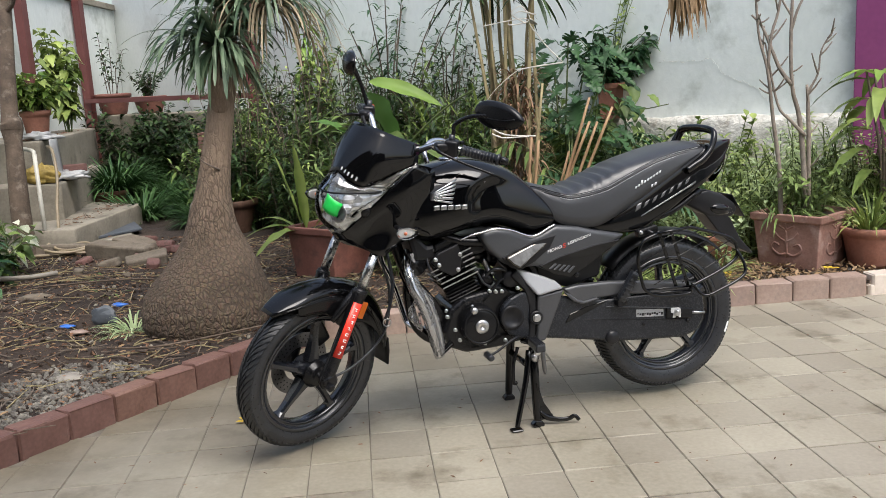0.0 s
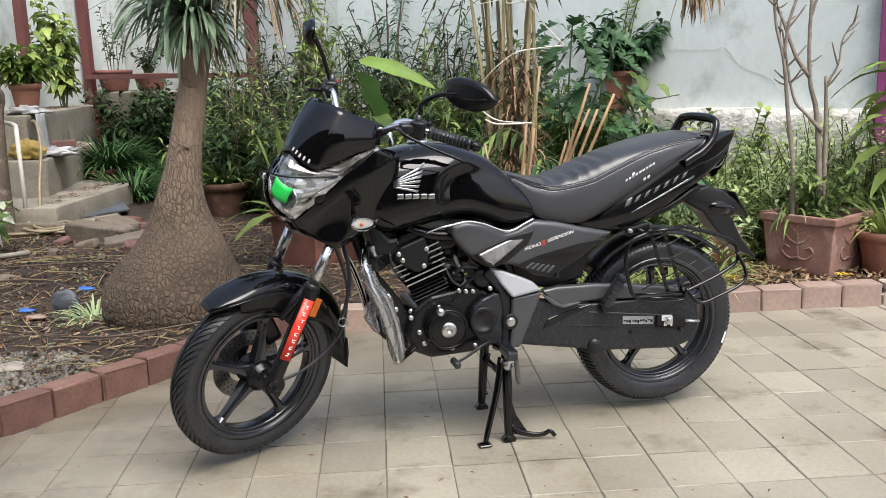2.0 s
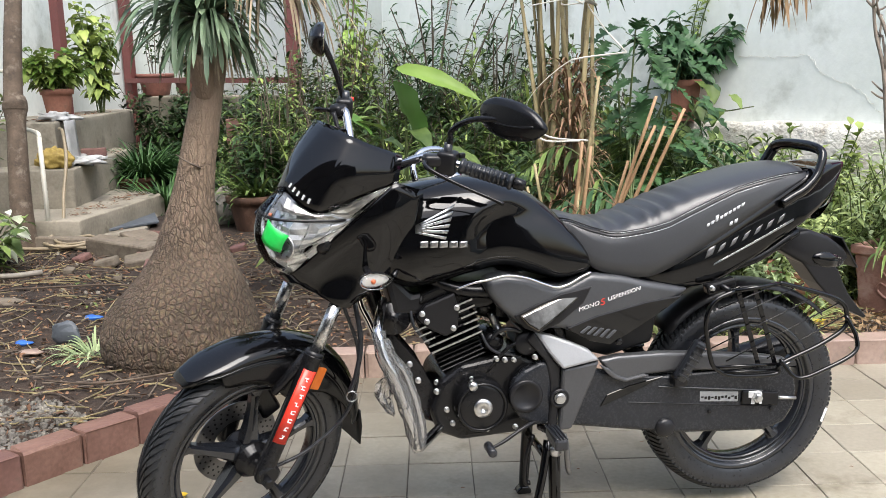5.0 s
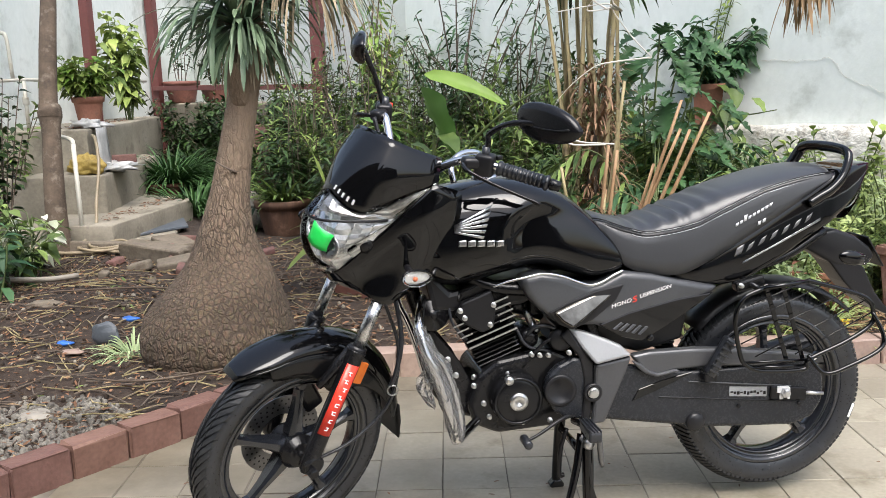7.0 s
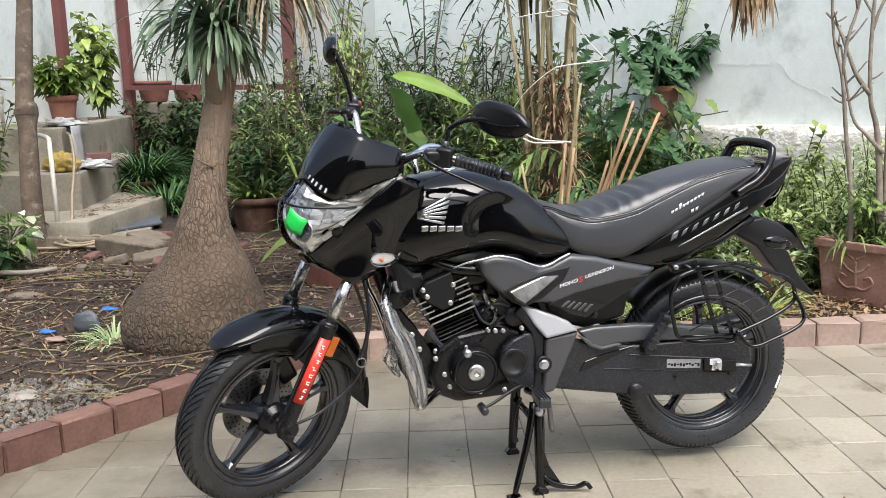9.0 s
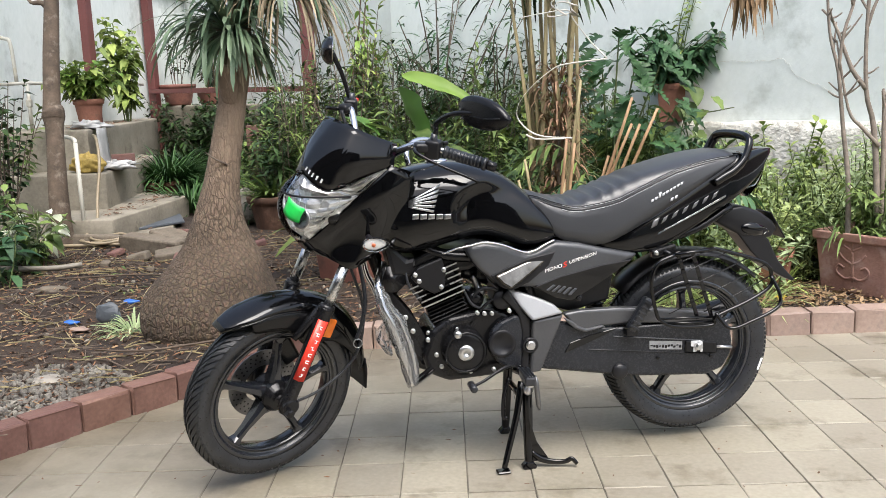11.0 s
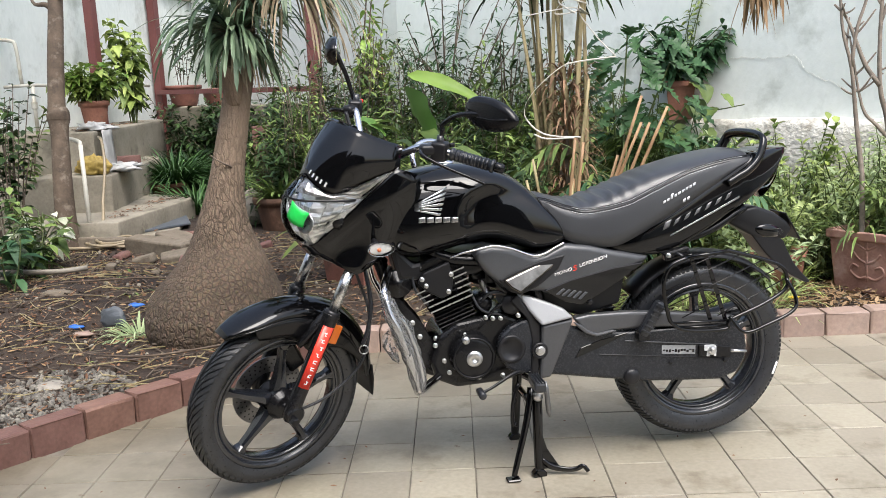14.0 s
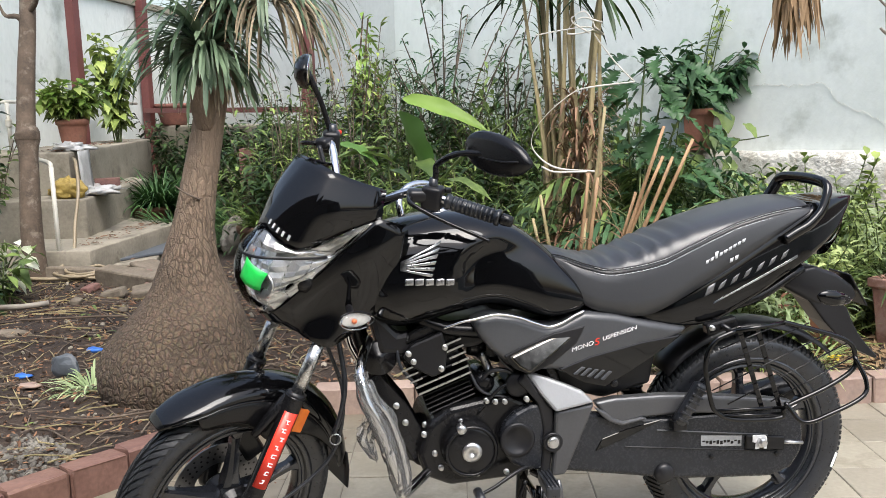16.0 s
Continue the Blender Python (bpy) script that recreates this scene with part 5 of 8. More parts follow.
bp("pivot_socket", lathe([(.026, .145), (.026, .153), (.020, .154), (.018, .149), (.0, .149)], 28, "y", (.600, 0, .418)), MATTE, None, "")
bolts([(.600, .156, .418)], .0125)
bolts([(.435, .150, .562)], .0085, None, SATIN)

# swinging arm and chain case
arm = prism([(.487, .513), (.433, .520), (.298, .518), (.191, .509), (.0, .484), (-.07, .470), (-.075, .452), (.10, .450), (.252, .462), (.349, .461), (.416, .448), (.454, .466)], .115, .150, .010, "y", 3)
bp("swing_arm", arm, ARM, None, "dark grey swinging arm", False, False)
arm2 = prism([(.492, .504), (.470, .478), (.452, .462), (.416, .447), (.345, .460), (.36, .466), (.412, .458), (.44, .470), (.462, .490)], .146, .158, .005, "y", 2)
bp("arm_ridge", arm2, ARM, None, "", False, False)
chain = prism([(.515, .488), (.36, .458), (.30, .452), (.10, .452), (-.035, .460), (-.078, .450), (-.104, .415), (-.112, .365), (-.107, .322), (-.078, .276), (-.017, .257), (.12, .266), (.256, .277), (.393, .301), (.580, .334)], .108, .142, .014, "y", 4)
cc = bp("chain_case", chain, CASE, None, "matte black chain case", False, False)
bp("case_recess", prism([(.484, .379), (.465, .412), (.40, .432), (.298, .451), (.34, .432), (.40, .408)], .1415, .1445, .002, "y", 1), GLOSS, cc, "", False, False)
bp("case_rib", prism([(.316, .424), (.316, .420), (-.003, .378), (-.003, .382)], .141, .147, .002, "y", 1), GREY, cc, "bright edge line", False, False)
bp("case_rib", prism([(.404, .387), (.404, .383), (-.023, .330), (-.023, .334)], .141, .146, .002, "y", 1), MATTE, cc, "", False, False)
bp("case_boss", lathe([(.028, .13), (.028, .146), (.022, .154), (.0, .156)], 28, "y", (.292, 0, .300)), MATTE, cc, "")
bp("label", prism([(.189, .395), (.073, .384), (.073, .355), (.189, .366)], .1418, .1432, 0, "y"), LABEL, cc, "white printed information label", False, False)
rnd = random.Random(8)
for k in range(11):
    x = .182 - .0102 * k
    z = .379 - .0010 * k
    bp("print_bar", box((.0075, .0006, rnd.choice((.004, .007, .010))), (x, .1436, z + rnd.uniform(-.004, .004))), SATIN, cc, "", False, False)
bp("adjuster_plate", prism([(.062, .386), (.064, .346), (-.050, .333), (-.050, .372)], .141, .150, .003, "y", 1), SATIN, None, "black axle adjuster plate", False, False)
bp("axle_tag", prism([(.046, .385), (.046, .366), (.036, .364), (.038, .346), (.026, .345), (.023, .358), (.014, .357), (.012, .344), (.004, .344), (.004, .378), (.012, .384)], .150, .1535, .001, "y", 1), WHITE, None, "bright axle lock tag", False, False)
bp("axle_nut", lathe([(.014, .15), (.014, .164), (.009, .166), (.009, .172), (.0, .172)], 6, "y", (.022, 0, .366)), BOLT, None, "", False, False)
bp("adjuster_bolt", tube([(-.05, .146, .355), (-.105, .146, .349)], .005, 8), BOLT, None, "")
for x, z in ((.16, .335), (-.03, .325), (.02, .44), (.24, .442)):
    bolts([(x, .142, z)], .006, None, SATIN)
# rear footrest bracket, folded up
fr = box((.035, .030, .125), (0, 0, 0), .010, 2, Euler((0, radians(-32), 0)).to_matrix().to_4x4())
bp("pillion_peg", fr, RUBBER, None, "folded rubber passenger footrest", False, False, (.235, .165, .495))
for k in range(6):
    c = Vector((.235, .182, .495)) + Vector((math.sin(radians(-32)), 0, math.cos(radians(-32)))) * (-.045 + .018 * k)
    bp("peg_rib", box((.034, .005, .006), c, .001, 1, Euler((0, radians(-32), 0)).to_matrix().to_4x4()), RUBBER, None, "", False, False)
bp("peg_clevis", box((.04, .035, .03), (.262, .158, .440), .006, 2), SATIN, None, "", False, False)
bp("shock_absorber", tube([(.40, 0, .66), (.30, 0, .42)], .028, 14), SATIN, None, "")
spring = []
for k in range(90):
    a = 2 * math.pi * k / 12
    c = Vector((.39, 0, .64)).lerp(Vector((.31, 0, .45)), k / 89)
    spring.append(c + Vector((math.cos(a) * .03, math.sin(a) * .034, 0)))
bp("spring", tube(spring, .005, 6), SATIN)
rear_guard = []
for k in range(15):
    a = radians(40 + 95 * k / 14)
    rear_guard.append([REAR + Vector((r * math.cos(a), y, r * math.sin(a))) for y, r in ((-.068, .325), (-.05, .338), (0, .345), (.05, .338), (.068, .325))])
bp("inner_mudguard", shell(rear_guard, .003), MATTE, None, "")

# wire guard beside the rear wheel
guard = new("wheel_guard")
guard.parent = motorcycle
GUARD = [(.135, .205, .692), (.19, .205, .668), (.212, .205, .61), (.195, .205, .510), (.175, .205, .478), (.125, .205, .456), (.0, .205, .450), (-.015, .205, .478), (-.125, .205, .520), (-.20, .205, .562), (-.208, .205, .60), (-.175, .205, .648), (-.02, .205, .700), (.0, .205, .704)]
bp("frame_tube", tube(GUARD, .0062, 10, 6), GLOSS, guard, "black bent steel tube")
bp("frame_tube", tube([(.135, .205, .692), (.0, .205, .704)], .0062, 10), GLOSS, guard)
bp("outer_loop", tube([(-.012, .205, .49), (-.055, .225, .440), (-.13, .235, .462), (-.215, .235, .500), (-.228, .225, .54), (-.205, .205, .60)], .0058, 10, 6), GLOSS, guard, "black bent steel tube")
for k, (a, b) in enumerate((((.175, .648), (-.005, .708)), ((.205, .592), (-.070, .700)), ((.195, .540), (-.135, .672)), ((.150, .500), (-.185, .640)), ((.030, .497), (-.200, .600)))):
    bp("wire", tube([(a[0], .207, a[1]), (b[0], .207, b[1])], .0018, 8), SATIN, guard, "thin black wire")
bp("wire", tube([(.18, .207, .485), (-.01, .207, .478)], .004, 8), GLOSS, guard)
bp("wire", tube([(.16, .207, .468), (-.008, .207, .462)], .004, 8), GLOSS, guard)
for x0, x1 in ((.105, .055), (.06, .0)):
    bp("strap", box((.013, .004, .24), (0, 0, 0), .001, 1, Euler((0, radians(18), 0)).to_matrix().to_4x4()), GLOSS, guard, "", False, False, ((x0 + x1) / 2, .19, .585))
bp("mount", box((.085, .03, .028), (.155, .165, .700), .005, 2, Euler((0, radians(12), 0)).to_matrix().to_4x4()), SATIN, guard, "", False, False)
bp("mount", tube([(.16, .13, .71), (.15, .205, .695)], .008, 8), SATIN, guard)
bolts([(.185, .182, .698)], .006, guard)

# footrest, gear lever, stands
bp("footrest_bar", tube([(.64, .10, .322), (.625, .19, .335)], .010, 10), SATIN)
peg = box((.036, .105, .030), (0, 0, 0), .006, 2, Euler((0, 0, radians(-4))).to_matrix().to_4x4())
bp("footrest", peg, RUBBER, None, "black rubber footrest", False, False, (.632, .222, .338))
for k in range(4):
    bp("footrest_rib", box((.004, .10, .005), (.620 + .009 * k, .222, .354), .001, 1), RUBBER, None, "", False, False)
bp("gear_lever", tube([(.655, .125, .350), (.70, .150, .345), (.76, .165, .318), (.795, .170, .305)], [.0095, .009, .008, .0075], 10, 5, .6), MATTE, None, "black gear lever")
bp("gear_pedal", tube([(.800, .150, .306), (.800, .152, .306), (.800, .205, .306), (.800, .208, .306)], [.008, .012, .012, .008], 14), RUBBER, None, "rubber gear pedal")
bp("lever_rod", tube([(.66, .13, .352), (.60, .135, .345)], .005, 8), BOLT)
stand = new("centre_stand")
stand.parent = motorcycle
for s in (1, -1):
    bp("leg", tube([(.605, s * .115, .295), (.608, s * .130, .20), (.612, s * .150, .05), (.612, s * .155, .020)], [.017, .017, .015, .013], 12, 4), GLOSS, stand, "black steel stand leg")
    bp("foot", prism([(.632, .0), (.638, .010), (.622, .026), (.600, .025), (.588, .010), (.591, .0)], s * .155 - .015, s * .155 + .015, .004, "y", 2), GLOSS, stand, "", False, False)
bp("cross_tube", tube([(.607, -.125, .21), (.607, .125, .21)], .012, 12), GLOSS, stand)
bp("tread_lever", tube([(.605, .155, .055), (.575, .160, .030), (.53, .168, .018), (.495, .178, .020), (.475, .185, .030), (.460, .192, .014)], [.010, .013, .011, .010, .010, .009], 10, 5, .7), GLOSS, stand, "bent stand lever")
bp("gusset", prism([(.610, .17), (.585, .09), (.545, .026), (.612, .020)], .150, .158, .002, "y", 1), GLOSS, stand, "", False, False)
bp("spring", tube([(.585, .150, .315), (.583, .152, .290), (.577, .157, .215), (.575, .158, .20)], [.004, .0085, .0085, .004], 12), DISC_STEEL, stand, "dull steel return spring")
bp("pivot_bolt", lathe([(.017, .112), (.017, .140), (.012, .146), (.0, .147)], 20, "y", (.607, 0, .262)), STEEL, stand, "round pivot bolt")
side_stand = new("side_stand")
side_stand.parent = motorcycle
bp("leg", tube([(.625, .125, .290), (.650, .145, .18), (.690, .165, .05), (.700, .170, .015)], [.012, .011, .010, .009], 10, 4), GLOSS, side_stand, "black side stand leg")
bp("foot", box((.045, .035, .008), (.703, .172, .006), .003, 1), GLOSS, side_stand, "", False, False)
bp("hanger", tube([(.66, .10, .30), (.68, .105, .24), (.685, .11, .17), (.672, .11, .165)], .007, 8, 5), SATIN, None, "")
bolts([(.60, .15, .285)], .010)

# crash guard loop, still in its plastic wrapping
loop = [(1.055, .07, .70), (1.075, .16, .690), (1.090, .23, .665), (1.082, .250, .610), (1.060, .256, .560), (1.040, .256, .505), (1.024, .252, .450), (1.008, .240, .385), (.995, .220, .352), (.955, .15, .345), (.90, .075, .350)]
bp("crash_guard", tube(loop, .0125, 14, 7), CHROME, None, "chrome crash guard bar in clear wrapping")
inner = [(1.078, .235, .640), (1.055, .232, .590), (1.032, .228, .560), (1.012, .226, .505), (.998, .224, .450), (.990, .222, .400), (.992, .225, .362)]
bp("crash_guard", tube(inner, .010, 14, 6), CHROME, None, "chrome crash guard bar in clear wrapping")
rings = tube_rings(smooth_line(inner, 14), .0150, 18)
wrap = []
for i, r in enumerate(rings):
    c = sum(r, Vector()) / len(r)
    wrap.append([c + (p - c) * (1 + .40 * noise.noise(Vector((p.x * 60, p.y * 60, p.z * 14))) + .12 * noise.noise(p * 90)) for p in r])
bp("plastic_wrap", loft(wrap), FILM, None, "crumpled clear plastic wrapping", False, False)
rings = tube_rings(smooth_line(loop[2:9], 14), .0175, 18)
rnd = random.Random(4)
wrap = []
for i, r in enumerate(rings):
    c = sum(r, Vector()) / len(r)
    wrap.append([c + (p - c) * (1 + .40 * noise.noise(Vector((p.x * 60, p.y * 60, p.z * 14))) + .12 * noise.noise(p * 90)) for p in r])
film = loft(wrap)
loose = [[Vector((1.062 + .046 * v * math.sin(math.pi * u) + .008 * noise.noise(Vector((u * 5, v * 5, 3))), .255 + .020 * noise.noise(Vector((u * 4, v * 4, 9))), .590 - .135 * u + .012 * noise.noise(Vector((u * 6, v * 6, 5)))) ) for v in (0, .2, .4, .6, .8, 1)] for u in [k / 10 for k in range(11)]]
bp("plastic_wrap", shell(loose, .0006), FILM, None, "loose flap of clear plastic wrapping", False, False)
bp("plastic_wrap", film, FILM, None, "crumpled clear plastic wrapping", False, False)
bp("crash_guard", mirror_y(tube(loop, .0125, 14, 7)), CHROME, None, "chrome crash guard bar")
bp("brake_hose", tube([(1.15, .06, .80), (1.13, .09, .70), (1.12, .10, .60), (1.135, .10, .52), (1.155, .10, .47)], .0065, 8, 6), RUBBER, None, "black hose")
bp("hose_ring", lathe([(.013, -.002), (.016, 0), (.013, .002), (.012, 0)], 18, "y", (1.15, .105, .46), True), STEEL)
bp("speed_cable", tube([FRONT + Vector((-.02, .085, -.01)), FRONT + Vector((-.13, .11, .03)), FRONT + Vector((-.24, .12, .12)), FRONT + Vector((-.27, .11, .27)), FRONT + Vector((-.23, .09, .42))], .005, 8, 8), RUBBER, None, "black speedometer cable", True)

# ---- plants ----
# very dark, so shade among the left shrubs is put into the leaf colour
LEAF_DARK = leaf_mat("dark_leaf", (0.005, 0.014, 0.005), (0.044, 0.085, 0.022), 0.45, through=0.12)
LEAF_MID = leaf_mat("green_leaf", (0.014, 0.038, 0.010), (0.205, 0.285, 0.080), 0.5, through=0.18)
LEAF_FRESH = leaf_mat("fresh_leaf", (0.045, 0.095, 0.018), (0.360, 0.440, 0.120), 0.5, through=0.18)
LEAF_LIME = leaf_mat("lime_leaf", (0.125, 0.235, 0.035), (0.255, 0.375, 0.085), 0.40)
LEAF_GLOSS = leaf_mat("deep_green_leaf", (0.014, 0.045, 0.016), (0.062, 0.135, 0.050), 0.42, through=0.12)
LEAF_BLUE = leaf_mat("blue_green_leaf", (0.016, 0.055, 0.022), (0.070, 0.145, 0.062), 0.55, through=0.15)
LEAF_PALE = leaf_mat("pale_striped_leaf", (0.193, 0.265, 0.090), (0.515, 0.592, 0.258), 0.5, through=0.38)
LEAF_CANNA = leaf_mat("canna_leaf", (0.050, 0.125, 0.025), (0.110, 0.215, 0.050), 0.4, through=0.2)
LILY = leaf_mat("lily_leaf", (0.010, 0.040, 0.012), (0.095, 0.185, 0.060), 0.40, through=0.15)
LEAF_WEED = leaf_mat("grey_green_weed", (0.237, 0.325, 0.150), (0.528, 0.624, 0.360), 0.5, through=0.38)
STRAP = leaf_mat("palm_strap_leaf", (0.040, 0.085, 0.045), (0.235, 0.310, 0.190), 0.34)
DRY = leaf_mat("dry_leaf", (0.160, 0.100, 0.050), (0.340, 0.230, 0.130), 0.75, through=0.12)
DRY_RED = leaf_mat("rusty_dry_leaf", (0.070, 0.035, 0.020), (0.230, 0.125, 0.072), 0.8, through=0.08)
SHEATH = leaf_mat("rust_palm_sheath", (0.085, 0.048, 0.029), (0.330, 0.205, 0.125), 0.8, through=0.08)
STEM_GREY = mat("grey_brown_stem", (0.14, 0.115, 0.092), (0.28, 0.235, 0.19), 0.8, big=20, fine=120, bump=0.4)
STEM_BROWN = mat("brown_stem", (0.075, 0.055, 0.040), (0.16, 0.125, 0.095), 0.8, big=20, fine=120, bump=0.4)
STEM_GREEN = mat("green_stem", (0.055, 0.085, 0.025), (0.12, 0.15, 0.05), 0.6, big=14, fine=90, bump=0.2)
CANE = mat("cut_cane", (0.20, 0.115, 0.058), (0.40, 0.255, 0.138), 0.65, big=10, fine=80, bump=0.25, stretch=(1, 1, .15))
DRY_STRAP = leaf_mat("dry_palm_strap", (0.150, 0.115, 0.070), (0.430, 0.350, 0.235), 0.7, through=0.12)
STALK = mat("tan_palm_stalk", (0.135, 0.112, 0.050), (0.400, 0.330, 0.175), 0.6, big=8, fine=70, bump=0.3, stretch=(1, 1, .08), spots=(0.10, 0.070, 0.040), spot_size=9)
BARK_GREY = mat("mottled_grey_bark", (0.050, 0.035, 0.024), (0.128, 0.092, 0.064), 0.85, big=9, fine=60, bump=0.7, spots=(0.200, 0.165, 0.125), spot_size=13)


class Leaves:
    """Gathers many leaves into one mesh."""

    def __init__(self, seed):
        self.v, self.f, self.r = [], [], random.Random(seed)

    def strap(self, base, d, length, width, droop, segs=6, fold=0.25, tip=0.75):
        p, d, k0 = Vector(base), Vector(d).normalized(), len(self.v)
        side = d.cross(Vector((0, 0, 1)))
        side = side.normalized() if side.length > 1e-3 else Vector((1, 0, 0))
        for i in range(segs + 1):
            t = i / segs
            w = width * 0.5 * min(1.0, 0.55 + t * 3) * (1 if t < tip else max(0.04, (1 - t) / (1 - tip)))
            up = side.cross(d)
            self.v += [p - side * w, p - up * w * fold, p + side * w]
            if i:
                a = k0 + 3 * (i - 1)
                self.f += [(a, a + 3, a + 4, a + 1), (a + 1, a + 4, a + 5, a + 2)]
            p = p + d * (length / segs)
            d = (d + Vector((0, 0, -droop / segs)) * (0.5 + t)).normalized()

    def leaf(self, base, d, length, width, droop=0.3, roll=0.0):
        b, d = Vector(base), Vector(d).normalized()
        side = d.cross(Vector((0, 0, 1)))
        side = side.normalized() if side.length > 1e-3 else Vector((1, 0, 0))
        up = side.cross(d)
        side = side * math.cos(roll) + up * math.sin(roll)
        up = side.cross(d)
        k, dn = len(self.v), Vector((0, 0, -droop * length))
        for t, w in ((0.28, 0.8), (0.58, 1.0)):
            c = b + d * (length * t) + dn * t * t
            h = width * 0.5 * w
            self.v += [c - side * h + up * h * 0.3, c, c + side * h + up * h * 0.3]
        self.v += [b, b + d * length + dn]
        self.f += [(k + 6, k + 1, k), (k + 6, k + 2, k + 1), (k, k + 1, k + 4, k + 3), (k + 1, k + 2, k + 5, k + 4), (k + 3, k + 4, k + 7), (k + 4, k + 5, k + 7)]

    def broad(self, base, d, length, width, droop=0.4, lobes=0, roll=0.0):
        """A large leaf with a curved blade; lobes cut its edge."""
        b, d, n, k0 = Vector(base), Vector(d).normalized(), 10 if not lobes else lobes * 4, len(self.v)
        side = d.cross(Vector((0, 0, 1)))
        side = side.normalized() if side.length > 1e-3 else Vector((1, 0, 0))
        up = side.cross(d)
        side = side * math.cos(roll) + up * math.sin(roll)
        for i in range(n + 1):
            t = i / n
            w = width * 0.5 * math.sin(math.pi * min(1, t ** 0.75 * 0.97 + 0.03)) ** 0.8
            if lobes and i % 4 == 3 and 0.1 < t < 0.95:
                w *= 0.35
            c = b + d * (length * t) + Vector((0, 0, -droop * length * t * t))
            upv = side.cross(d)
            wave = upv * (0.05 * width * math.sin(t * 17 + k0))
            self.v += [c - side * w + upv * w * 0.28 + wave, c - side * w * .5 + upv * w * 0.1, c, c + side * w * .5 + upv * w * 0.1, c + side * w + upv * w * 0.28 - wave]
            if i:
                a = k0 + 5 * (i - 1)
                self.f += [(a + j, a + 5 + j, a + 6 + j, a + 1 + j) for j in range(4)]

    def out(self, name, material, parent, label=""):
        return raw(name, self.v, self.f, material, parent, label, True, "stuff" if parent else "")


def stem_mesh(paths, r0, r1, n=5):
    verts, faces = [], []
    for P in paths:
        rings = tube_rings(P, [r0, r1], n)
        base = len(verts)
        for r in rings:
            verts += r
        for i in range(len(rings) - 1):
            for j in range(n):
                a, b = base + i * n + j, base + i * n + (j + 1) % n
                faces.append((a, b, b + n, a + n))
    return verts, faces


def soil_at(x, y):
    return Vector((x, y, ground_height(x, y) - 0.02))


def shrub(name, label, at, height, stems, spread, leaf_len, leaf_w, per, material, seed, droop=0.3, low=0.15, stem_mat=None, stem_r=0.006, tilt=0.5, base_r=0.08, bend=0.25, category="shrub", broad=False, group=""):
    """Upright stems with leaves all round them."""
    r = random.Random(seed)
    ob = thing(name, label, category, Matrix.Translation(at), group)
    lv, paths = Leaves(seed), []
    for s in range(stems):
        a = r.uniform(0, 2 * math.pi)
        h = height * r.uniform(0.6, 1.05)
        lean = Vector((math.cos(a), math.sin(a), 0)) * spread * r.uniform(0.15, 1.0)
        b = Vector((math.cos(a), math.sin(a), 0)) * base_r * r.random()
        mid = b + lean * 0.35 + Vector((r.uniform(-.04, .04), r.uniform(-.04, .04), h * 0.55))
        top = b + lean + Vector((r.uniform(-.05, .05), r.uniform(-.05, .05), h * (1 - bend * 0.3)))
        path = smooth_line([b, mid, top], 4)
        paths.append(path)
        for k in range(per):
            t = low + (1 - low) * (k + r.random()) / per
            f = t * (len(path) - 1)
            i = min(int(f), len(path) - 2)
            p = path[i].lerp(path[i + 1], f - i)
            g = r.uniform(0, 2 * math.pi)
            up = r.uniform(-0.1, 1.0) * tilt + (0.8 if t > 0.93 else 0)
            d = Vector((math.cos(g), math.sin(g), up))
            size = r.uniform(0.6, 1.15)
            (lv.broad if broad else lv.leaf)(p, d, leaf_len * size, leaf_w * size, droop * r.uniform(0.4, 1.6), **({} if broad else {"roll": r.uniform(-.5, .5)}))
    v, f = stem_mesh(paths, stem_r, stem_r * 0.45)
    raw("stemwork", v, f, stem_mat or STEM_GREEN, ob, "", True, "stuff")
    lv.out("foliage", material, ob)
    return ob


def grass_clump(name, label, at, count, length, width, material, seed, droop=1.6, spread=0.06, up=(0.5, 1.6), category="plant", group=""):
    r = random.Random(seed)
    ob = thing(name, label, category, Matrix.Translation(at), group)
    lv = Leaves(seed)
    for k in range(count):
        a = r.uniform(0, 2 * math.pi)
        d = Vector((math.cos(a), math.sin(a), r.uniform(*up)))
        b = Vector((math.cos(a), math.sin(a), 0)) * spread * r.random()
        lv.strap(b, d, length * r.uniform(.55, 1.1), width * r.uniform(.7, 1.2), droop * r.uniform(.6, 1.3), 6)
    lv.out("foliage", material, ob)
    return ob


